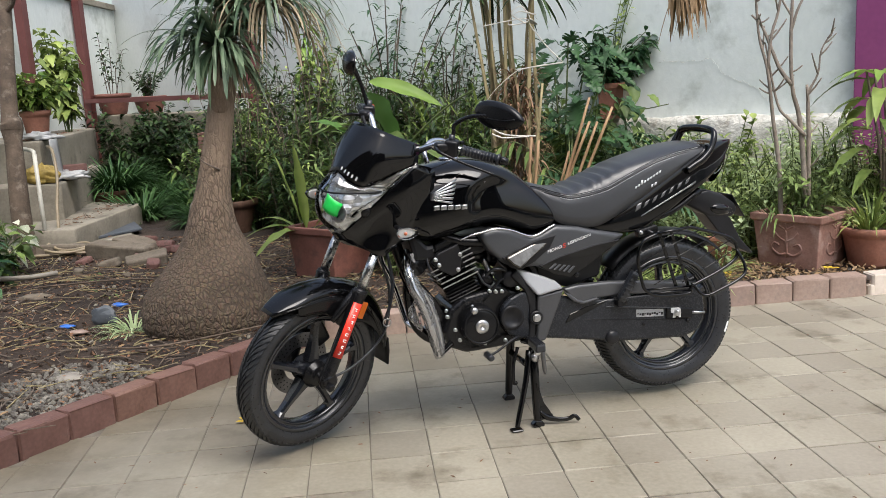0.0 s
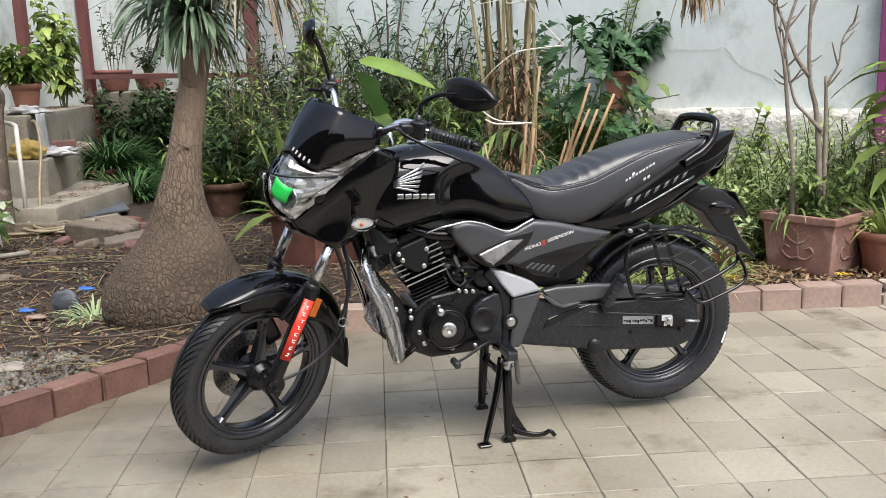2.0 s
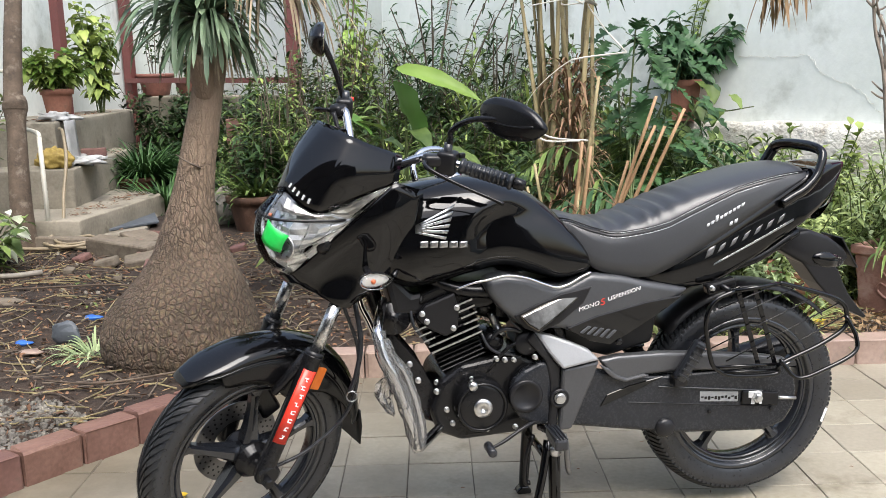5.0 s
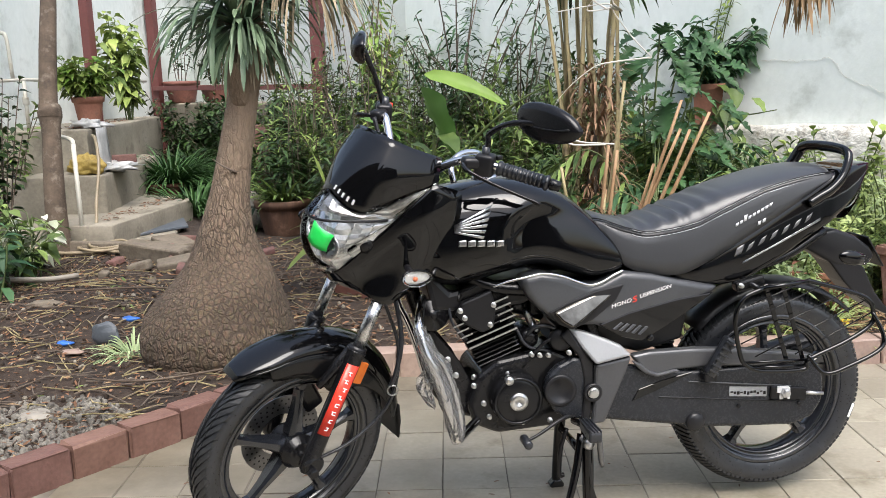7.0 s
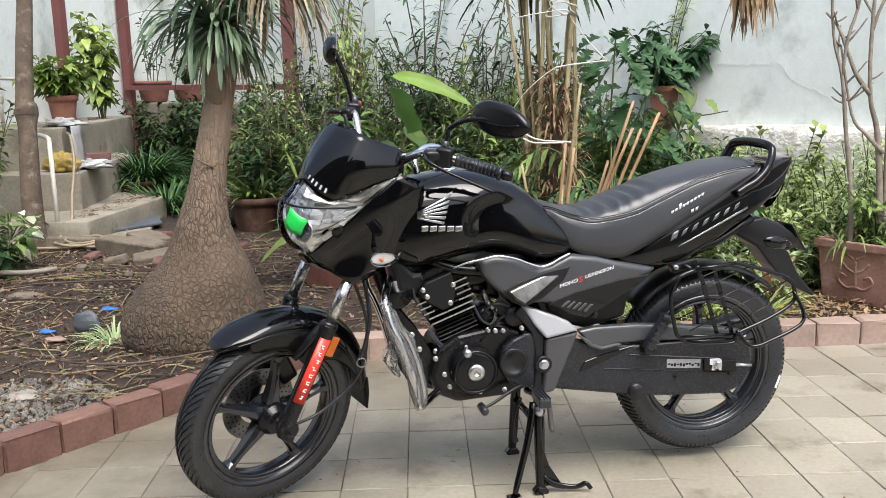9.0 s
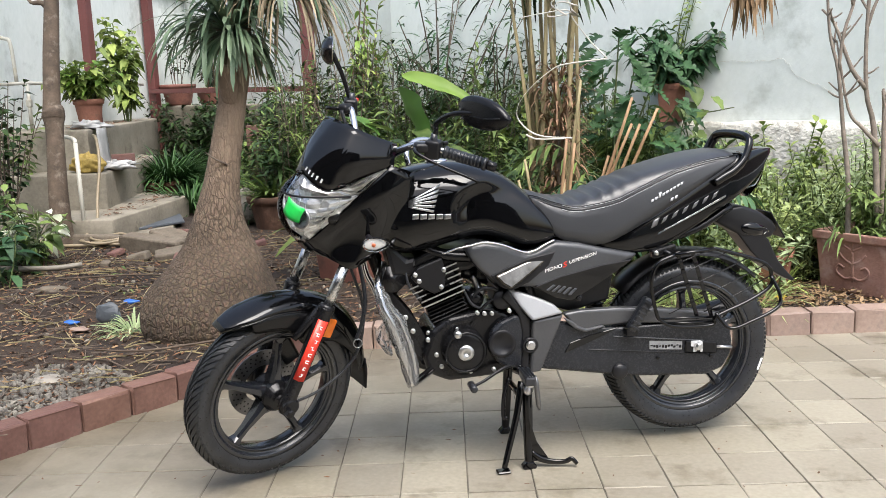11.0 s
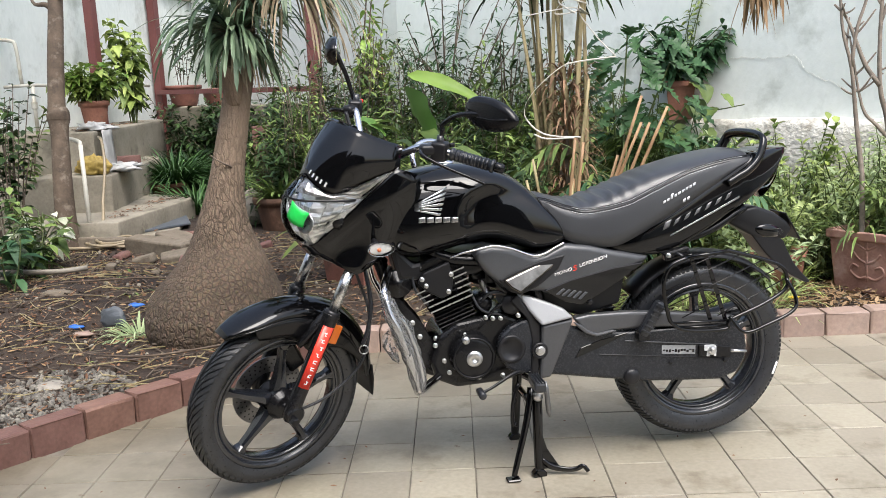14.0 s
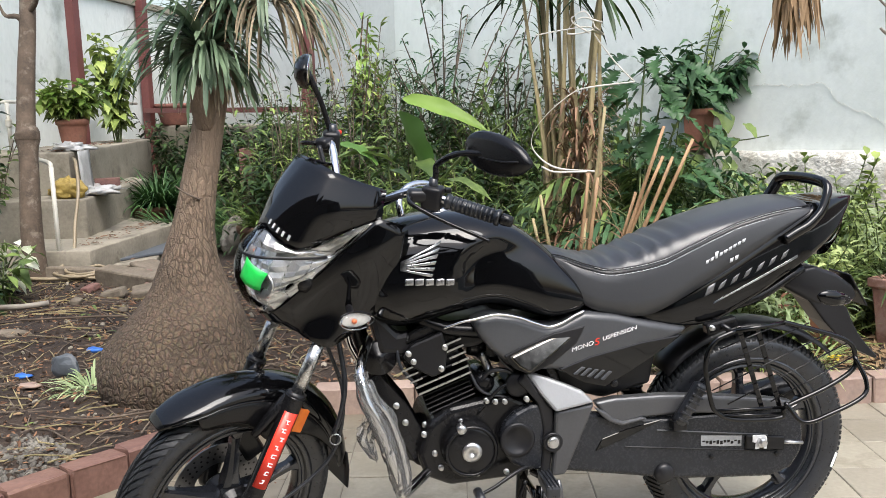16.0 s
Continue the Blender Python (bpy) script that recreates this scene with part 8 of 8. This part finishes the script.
# terracotta pots on the wall's ledge
ledge_pot = thing("square_pot", "pink terracotta pot standing on the wall ledge", "pot", Matrix.Translation(on_wall(-2.78, .925, .14)))
part("body", loft([[(sx * w, sy * w, z) for sx, sy in ((-1, -1), (1, -1), (1, 1), (-1, 1))] for w, z in ((.082, 0), (.102, .245), (.114, .245), (.114, .285), (.098, .285), (.095, .255))]), TERRA, ledge_pot)
wall_plant = on_wall(-2.78, 1.16, .14)
shrub("ledge_plant", "bushy plant with glossy green leaves on the ledge", wall_plant, .50, 34, .50, .13, .05, 26, LEAF_BLUE, 510, .7, .15, STEM_GREEN, .006, .5, .1, category="plant")
shrub("ledge_climber", "tall thin climber against the white wall", wall_plant, 1.15, 5, .26, .075, .03, 18, LEAF_FRESH, 511, .5, .2, STEM_GREEN, .005, .5, .06, category="plant")
hang = thing("heart_leaf_vine", "trailing vine with heart-shaped leaves", "vine", Matrix.Translation(on_wall(-2.7, 1.0, .2)))
lv = Leaves(512)
for k in range(20):
    x, z = lv.r.uniform(-.35, .30), lv.r.uniform(-.45, .25)
    lv.broad(WALL_U * x + Vector((0, -.02, z)), (lv.r.uniform(-.4, .6), -.5, lv.r.uniform(-.9, 0)), lv.r.uniform(.10, .17), lv.r.uniform(.08, .12), .3)
lv.out("foliage", LEAF_MID, hang)
v, f = stem_mesh([smooth_line([(0, 0, .1), WALL_U * .2 + Vector((0, -.05, .0)), WALL_U * .45 + Vector((0, -.05, .03))], 4), smooth_line([(0, 0, .1), WALL_U * .1 + Vector((0, -.06, -.2)), WALL_U * .12 + Vector((0, -.08, -.45))], 4)], .006, .004)
raw("stemwork", v, f, STEM_GREEN, hang, "", True, "stuff")

# square pots at the bed's edge
def square_pot(at, turn, half, h, material, label, relief=False):
    ob = thing("square_pot", label, "pot", Matrix.Translation(at) @ Euler((0, 0, turn)).to_matrix().to_4x4(), "square pots")
    ring = lambda w, z: [(sx * w, sy * w, z) for sx, sy in ((-1, -1), (1, -1), (1, 1), (-1, 1))]
    part("body", bevel(loft([ring(half * .86, 0), ring(half * .98, h * .86), ring(half * 1.05, h * .87), ring(half * 1.06, h), ring(half * .92, h), ring(half * .88, h * .85)]), .006, 2), material, ob)
    part("potting_soil", box((half * 1.7, half * 1.7, .02), (0, 0, h * .87)), SOIL, ob)
    if relief:
        for q in range(4):
            rot = Matrix.Rotation(q * math.pi / 2, 4, "Z")
            for pts in ([(0, .06), (0, .14), (0, .20)], [(0, .08), (-.03, .07), (-.06, .10), (-.05, .13), (-.03, .12)], [(0, .08), (.03, .07), (.06, .10), (.05, .13), (.03, .12)], [(0, .14), (-.03, .16), (-.05, .19)], [(0, .14), (.03, .16), (.05, .19)], [(0, .20), (-.035, .225)], [(0, .20), (.035, .225)], [(0, .20), (0, .24)]):
                bm = tube([(x * half / .14, -half * (.86 + .14 * z / h), z * h / .28) for x, z in pts], .008, 6, 4)
                bmesh.ops.transform(bm, matrix=rot, verts=bm.verts)
                part("relief", bm, material, ob, "", True)
    return ob

square_pot((1.935, 5.43, .085), radians(-40), .212, .33, PLANTER, "square planter with moulded flower relief, peeling paint", True)
square_pot((-1.03, 5.46, .075), radians(-28), .205, .34, PAINT_POT, "large square maroon planter under the canna")
square_pot((1.38, 5.38, .08), radians(-10), .14, .22, TERRA, "small chipped terracotta planter")
grass_clump("planter_weed", "wiry stems spilling out of the planter", Vector((1.80, 5.40, .36)), 40, .42, .012, LEAF_MID, 520, 2.4, .1, (.3, 1.4))
shrub("planter_plant", "leafy weeds growing in the planter", Vector((1.95, 5.46, .34)), .36, 14, .2, .08, .025, 18, LEAF_MID, 521, .5, .1)

# dry leaves on the steps
lv = Leaves(87)
for k in range(420):
    (x0, y0), (x1, y1), z = (((-4.35, 7.3), (-5.3, 9.6), .974), ((-4.1, 7.2), (-4.7, 8.9), .604), ((-3.6, 6.6), (-3.85, 7.9), .284), ((-3.5, 6.9), (-3.9, 7.5), .118))[k % 4]
    t, q = lv.r.random(), lv.r.uniform(-.02, .30) * (1 if k % 4 < 2 else .8)
    a = lv.r.uniform(0, 6.28)
    lv.leaf((x0 + (x1 - x0) * t - q * .8, y0 + (y1 - y0) * t - q * .2, z), (math.cos(a), math.sin(a), .12), lv.r.uniform(.02, .07), lv.r.uniform(.008, .022), 0, lv.r.uniform(-.4, .4))
tagged(lv.out("step_litter", DRY_RED, None), "dry brown leaves fallen on the steps", "leaf litter", kind="stuff")

# ---- litter on the soil ----
def bed_spot(r, x0, x1, y0, y1):
    while True:
        x, y = r.uniform(x0, x1), r.uniform(y0, y1)
        if in_bed(x, y, .12) and .48 * x + .877 * y < 6.7:
            return x, y

r = random.Random(77)
lv = Leaves(78)
for k in range(11000):
    x, y = bed_spot(r, -4.6, 2.8, 2.2, 7.0)
    a = r.uniform(0, 2 * math.pi)
    lv.leaf((x, y, ground_height(x, y) + r.uniform(.004, .012)), (math.cos(a), math.sin(a), r.uniform(-.05, .35)), r.uniform(.008, .045), r.uniform(.003, .014), r.uniform(-.2, .2), r.uniform(-.9, .9))
litter = lv.out("dry_leaf_litter", DRY_RED, None)
tagged(litter, "scattered dry brown leaves on the soil", "leaf litter", kind="stuff")
lv = Leaves(80)
for k in range(900):
    x, y = bed_spot(r, 1.25, 2.5, 4.95, 5.5)
    a = r.uniform(0, 2 * math.pi)
    lv.leaf((x, y, ground_height(x, y) + r.uniform(.004, .035)), (math.cos(a), math.sin(a), r.uniform(-.05, .5)), r.uniform(.02, .06), r.uniform(.006, .018), r.uniform(-.3, .3), r.uniform(-.9, .9))
kerb_litter = lv.out("kerb_leaf_litter", DRY, None)
tagged(kerb_litter, "heap of dry curled leaves along the kerb", "leaf litter", kind="stuff")
lv = Leaves(79)
for k in range(5200):
    x, y = bed_spot(r, -4.6, 2.8, 2.2, 7.0)
    a = r.uniform(0, 2 * math.pi)
    lv.leaf((x, y, ground_height(x, y) + r.uniform(.004, .012)), (math.cos(a), math.sin(a), r.uniform(-.05, .35)), r.uniform(.010, .055), r.uniform(.003, .012), r.uniform(-.2, .2), r.uniform(-.9, .9))
tagged(lv.out("pale_leaf_litter", DRY, None), "scattered pale dry leaves on the soil", "leaf litter", kind="stuff")
paths = []
for k in range(2600):
    x, y = bed_spot(r, -4.4, 2.4, 2.2, 6.8)
    a, ln = r.uniform(0, math.pi), r.uniform(.05, .28)
    d = Vector((math.cos(a), math.sin(a), 0)) * ln
    m = Vector((x, y, 0)) + d * .5 + Vector((r.uniform(-.02, .02), r.uniform(-.02, .02), 0))
    paths.append([Vector((q.x, q.y, ground_height(q.x, q.y) + .006 + r.uniform(0, .012))) for q in (Vector((x, y, 0)), m, Vector((x, y, 0)) + d)])
v, f = stem_mesh(paths[::3], .0035, .002, 4)
tagged(raw("straw", v, f, STALK, None), "pale dry straws scattered over the soil", "twigs", kind="stuff")
v, f = stem_mesh([p for k, p in enumerate(paths) if k % 3], .0035, .002, 4)
tagged(raw("twigs", v, f, STEM_BROWN, None), "dry twigs scattered over the soil", "twigs", kind="stuff")
def stones(name, label, count, x0, x1, y0, y1, lo, hi, material, seed, keep=lambda x, y: True):
    r = random.Random(seed)
    verts, faces = [], []
    base = bmesh.new()
    bmesh.ops.create_icosphere(base, subdivisions=1, radius=1)
    bv, bf = [v.co.copy() for v in base.verts], [[q.index for q in p.verts] for p in base.faces]
    base.free()
    made = 0
    while made < count:
        x, y = bed_spot(r, x0, x1, y0, y1)
        if not keep(x, y):
            continue
        made += 1
        s = r.uniform(lo, hi)
        k = len(verts)
        rot = Euler((r.uniform(0, 6), r.uniform(0, 6), r.uniform(0, 6))).to_matrix()
        sc = Vector((s, s * r.uniform(.6, 1), s * r.uniform(.4, .8)))
        for q in bv:
            p = rot @ Vector((q.x * sc.x, q.y * sc.y, q.z * sc.z))
            verts.append(Vector((x, y, ground_height(x, y) + s * .25)) + p * (1 + .15 * noise.noise(q * 2 + Vector((k, 0, 0)))))
        faces += [[k + i for i in t] for t in bf]
    return tagged(raw(name, verts, faces, material, None), label, "stones", kind="stuff")
GRAVEL = mat("grey_gravel", (0.060, 0.053, 0.044), (0.190, 0.175, 0.150), 0.85, big=6, fine=60, bump=0.3, vary=.35, island=True)
stones("gravel", "heap of grey pebbles behind the kerb", 1300, -1.95, -1.2, 2.7, 3.5, .006, .017, GRAVEL, 81, lambda x, y: (Vector((x, y)) - Vector((-1.55, 3.12))).length < .38)
stones("soil_clods", "clods of brown soil and small stones", 2600, -4.2, 2.6, 2.3, 6.8, .005, .018, SOIL, 82)
stones("soil_stones", "small grey stones in the soil", 500, -4.2, 2.6, 2.3, 6.8, .006, .018, CONCRETE, 83)
def worn_lump(s, seed):
    bm = box((s * 1.3, s * .85, s * .55), (0, 0, 0), s * .14, 2)
    for v in bm.verts:
        v.co *= 1 + .16 * noise.noise(v.co * 9 + Vector((seed, 0, 0)))
    return bm

for k, (x, y, s, t) in enumerate(((-2.72, 6.05, .10, .4), (-2.58, 6.0, .09, 1.2), (-2.45, 5.7, .11, 2.0), (-2.85, 5.8, .12, .2), (-3.0, 6.3, .14, .9), (-2.4, 6.25, .10, .1), (-2.25, 5.95, .07, .8), (-2.62, 6.35, .11, 2.6), (-2.95, 5.55, .07, 1.9), (-2.2, 6.4, .09, .5), (-3.15, 5.95, .09, 1.4), (-2.78, 6.55, .10, .2), (-2.5, 5.4, .06, 2.2), (-2.1, 5.7, .06, 1.1), (-3.05, 6.75, .12, 2.9))):
    ob = part("broken_brick", worn_lump(s, 60 + k), RUBBLE if k in (3, 8, 12) else BRICK_RED)
    ob.matrix_basis = Matrix.Translation((x, y, ground_height(x, y) + s * .22)) @ Euler((.2 * math.sin(k), .25 * math.cos(k), t)).to_matrix().to_4x4()
    tagged(ob, "broken brick lump half sunk in the soil", "brick", "broken bricks")
for x, y, z, size, turn in ((-2.95, 6.15, .12, (.56, .15, .15), (.10, .06, -.16)), (-3.55, 6.30, .11, (.46, .13, .13), (-.08, .05, .25)), (-2.62, 5.92, .10, (.30, .16, .09), (.16, -.10, .5)), (-3.05, 6.55, .12, (.34, .20, .08), (.05, .12, -.5))):
    lump = box(size, (0, 0, 0), .015, 2)
    bmesh.ops.subdivide_edges(lump, edges=[e for e in lump.edges if e.calc_length() > .05], cuts=3, use_grid_fill=True)
    for v in lump.verts:
        v.co *= 1 + .13 * noise.noise(v.co * 8 + Vector((x * 7, 0, 0))) + .05 * noise.noise(v.co * 25)
    ob = part("concrete_lump", lump, RUBBLE)
    ob.matrix_basis = Matrix.Translation((x, y, z)) @ Euler(turn).to_matrix().to_4x4()
    tagged(ob, "broken concrete lump lying on the soil", "rubble", "concrete lumps")


def rock(name, label, at, size, material, seed):
    bm = bmesh.new()
    bmesh.ops.create_icosphere(bm, subdivisions=3, radius=1)
    for v in bm.verts:
        v.co *= 1 + .28 * noise.noise(v.co * 1.3 + Vector((seed, 0, 0))) + .08 * noise.noise(v.co * 4)
        v.co = Vector((v.co.x * size[0], v.co.y * size[1], v.co.z * size[2]))
    ob = part(name, bm, material, None, "", False)
    ob.matrix_basis = Matrix.Translation(at)
    return tagged(ob, label, "rock", "rocks")
ROCK = mat("pale_rock", (0.16, 0.145, 0.12), (0.30, 0.275, 0.235), 0.85, big=8, fine=50, bump=0.5)
rock("rock", "pale grey boulder beside the palm trunk", (-2.86, 7.5, .22), (.15, .13, .17), ROCK, 1)
rock("rock", "flat grey stone lying on the soil", (-1.62, 3.30, .095), (.07, .05, .02), ROCK, 2)
rock("rock", "flat grey stone lying on the soil", (-2.0, 4.25, .12), (.08, .03, .06), SHEET, 3)
rock("rock", "flat grey stone lying on the soil", (-2.75, 4.75, .11), (.11, .06, .025), RUBBLE, 5)
rock("rock", "grey lump of old mortar at the kerb", (-1.75, 2.62, .10), (.13, .11, .10), CONCRETE, 6)
stick = tagged(part("long_stick", tube([(-1.62, 3.62, .13), (-1.35, 3.62, .14), (-1.05, 3.83, .15), (-.86, 4.02, .15)], [.004, .005, .005, .003], 8, 5), BARK_GREY, None, "", True), "long pale stick lying along the kerb", "stick")
tagged(part("long_stick", tube([(-2.9, 5.0, .12), (-2.3, 5.15, .13), (-1.75, 5.0, .12)], [.006, .006, .004], 8, 5), BARK_GREY, None, "", True), "long pale stick lying on the soil", "stick")
conduit = thing("drain_pipes", "grey-white plastic pipes lying on the soil", "pipe")
part("pipe", tube([(-3.9, 5.05, .16), (-3.15, 5.15, .15), (-2.95, 5.30, .15)], .018, 10, 4), OLD_PIPE, conduit, "", True)
part("pipe", tube([(-3.95, 4.85, .15), (-3.3, 4.95, .14)], .026, 10), OLD_PIPE, conduit, "", True)
BLUE = mat("blue_plastic", (0.02, 0.10, 0.40), (0.04, 0.16, 0.55), 0.4, big=20, fine=60, bump=0.2)
for x, y, s in ((-2.12, 4.62, .05), (-2.2, 4.2, .045)):
    crumple("plastic_scrap", "scrap of blue plastic on the soil", "scrap", (x, y, ground_height(x, y)), (s, s * .6, s * .25), BLUE, 5, .5, 12)
crumple("plastic_scrap", "scrap of pink plastic on the soil", "scrap", (-2.05, 4.06, ground_height(-2.05, 4.06)), (.06, .04, .012), BRICK_PINK, 6, .5, 12)
YEL = leaf_mat("yellow_petal", (0.55, 0.36, 0.02), (0.75, 0.55, 0.06), 0.5)
for k, (x, y, z) in enumerate(((2.0, 5.06, .13), (1.42, 5.0, .12), (-.72, 3.05, .003), (2.32, 4.75, .003))):
    lv = Leaves(90 + k)
    for j in range(9):
        a = lv.r.uniform(0, 6.28)
        lv.leaf((x + lv.r.uniform(-.03, .03), y + lv.r.uniform(-.02, .02), z + .004), (math.cos(a), math.sin(a), .3), .035, .02, .2)
    tagged(lv.out("fallen_petals", YEL, None), "small heap of fallen yellow petals", "petals")
# scraps of dry leaf on the paving
r = random.Random(95)
lv = Leaves(96)
for k in range(160):
    x, y = r.uniform(-1.2, 2.6), r.uniform(2.3, 4.9)
    d = Vector((x, y, 0)) - CORNER
    if d.dot(Vector((-KERB_L.y, KERB_L.x, 0))) < .03 or d.dot(Vector((KERB_R.y, -KERB_R.x, 0))) < .03:
        continue
    a = r.uniform(0, 6.28)
    lv.leaf((x, y, .003), (math.cos(a), math.sin(a), .05), r.uniform(.008, .03), r.uniform(.003, .008), 0, r.uniform(-.3, .3))
tagged(lv.out("paving_scraps", DRY_RED, None), "tiny scraps of dry leaf on the paving", "leaf litter", kind="stuff")

# ---- kerb bricks and floor tiles ----
def worn_block(size, w, seed, lump=0.004):
    rnd = random.Random(seed)
    bm = box(size, (0, 0, 0), w, 2)
    for v in bm.verts:
        v.co += Vector((rnd.uniform(-1, 1), rnd.uniform(-1, 1), rnd.uniform(-1, 1))) * lump * 0.4
    return bm


def mesh_of(bm, name, material):
    me = bpy.data.meshes.new(name)
    bm.to_mesh(me)
    bm.free()
    me.materials.append(material)
    return me


def kerb_row(thing_ob, start, along, count, length, high, deep, inward, material, name, seed, first=0.0):
    rnd = random.Random(seed)
    shapes = [mesh_of(worn_block((length - 0.006, deep, high + 0.06), 0.010, seed + k, 0.009), name, material) for k in range(4)]
    ang = math.atan2(along.y, along.x)
    for k in range(count):
        ob = new(name, shapes[rnd.randrange(4)])
        c = start + along * (first + (k + 0.5) * length) + inward * (deep / 2 + rnd.uniform(-0.004, 0.004))
        ob.matrix_basis = Matrix.Translation((c.x, c.y, (high - 0.06) / 2 + rnd.uniform(-0.003, 0.003))) @ Euler((rnd.uniform(-0.012, 0.012), rnd.uniform(-0.012, 0.012), ang + rnd.uniform(-0.012, 0.012))).to_matrix().to_4x4()
        ob.parent = thing_ob


kerb_left = thing("kerb_left", "dark red brick kerb edging the garden bed", "kerb", kind="structure")
kerb_row(kerb_left, CORNER, KERB_L, 22, 0.207, 0.115, 0.10, Vector((-0.904, 0.427, 0)), KERB_RED, "brick", 11, 0.02)
kerb_right = thing("kerb_right", "salmon pink brick kerb before the planting bed", "kerb", kind="structure")
kerb_row(kerb_right, CORNER, KERB_R, 14, 0.213, 0.115, 0.11, Vector((-0.258, 0.966, 0)), BRICK_PINK, "brick", 23, 0.0)
kerb_row(kerb_right, CORNER + KERB_R * 2.995, KERB_R, 12, 0.16, 0.055, 0.11, Vector((-0.258, 0.966, 0)), CREAM, "tile", 31, 0.0)
kerb_top = CORNER + KERB_R * 2.995 + Vector((0, 0, 0))
for k in range(10):
    ob = new("tile", bpy.data.meshes.get("tile"))
    c = kerb_top + KERB_R * (0.10 + 0.16 * k) + Vector((-0.258, 0.966, 0)) * 0.054
    ob.matrix_basis = Matrix.Translation((c.x, c.y, 0.058)) @ Euler((0, 0, math.atan2(KERB_R.y, KERB_R.x))).to_matrix().to_4x4()
    ob.parent = kerb_right


def floor_tiles():
    rnd = random.Random(5)
    px, py, near, far = 0.2115, 0.2315, [], []
    shapes = [mesh_of(worn_block((px - 0.0042, py - 0.0042, 0.03), 0.0022, 50 + k, 0.0028), "tile", TILE) for k in range(5)]
    for i in range(-22, 26):
        for j in range(-30, 14):
            u, v = 1.006 + px * (i + 0.5), 2.886 + py * (j + 0.5)
            c = GX * u + GY * v
            d = c - CORNER
            if d.dot(Vector((-KERB_L.y, KERB_L.x, 0))) < -0.09 or d.dot(Vector((KERB_R.y, -KERB_R.x, 0))) < -0.09 or c.y < -4.0 or c.x > 4.6:
                continue
            m = Matrix.Translation((c.x, c.y, -0.0155 + rnd.uniform(-0.0020, 0.0016))) @ Euler((rnd.uniform(-0.004, 0.004), rnd.uniform(-0.004, 0.004), G + rnd.uniform(-0.006, 0.006))).to_matrix().to_4x4()
            (near if -1.4 < c.x < 2.25 and 2.05 < c.y < 5.3 else far).append((m, rnd.randrange(5)))
    near.sort(key=lambda e: e[0].translation.y)
    far += near[300:]
    for m, k in near[:300]:
        ob = new("tile", shapes[k])
        ob.matrix_basis = m
        ob.parent = floor
    verts, faces = [], []
    for m, k in far:
        base = len(verts)
        verts += [m @ v.co for v in shapes[k].vertices]
        faces += [[base + q for q in p.vertices] for p in shapes[k].polygons]
    rest = raw("tiles", verts, faces, TILE_FAR, floor)
    rest["kind"] = "stuff"


floor_tiles()
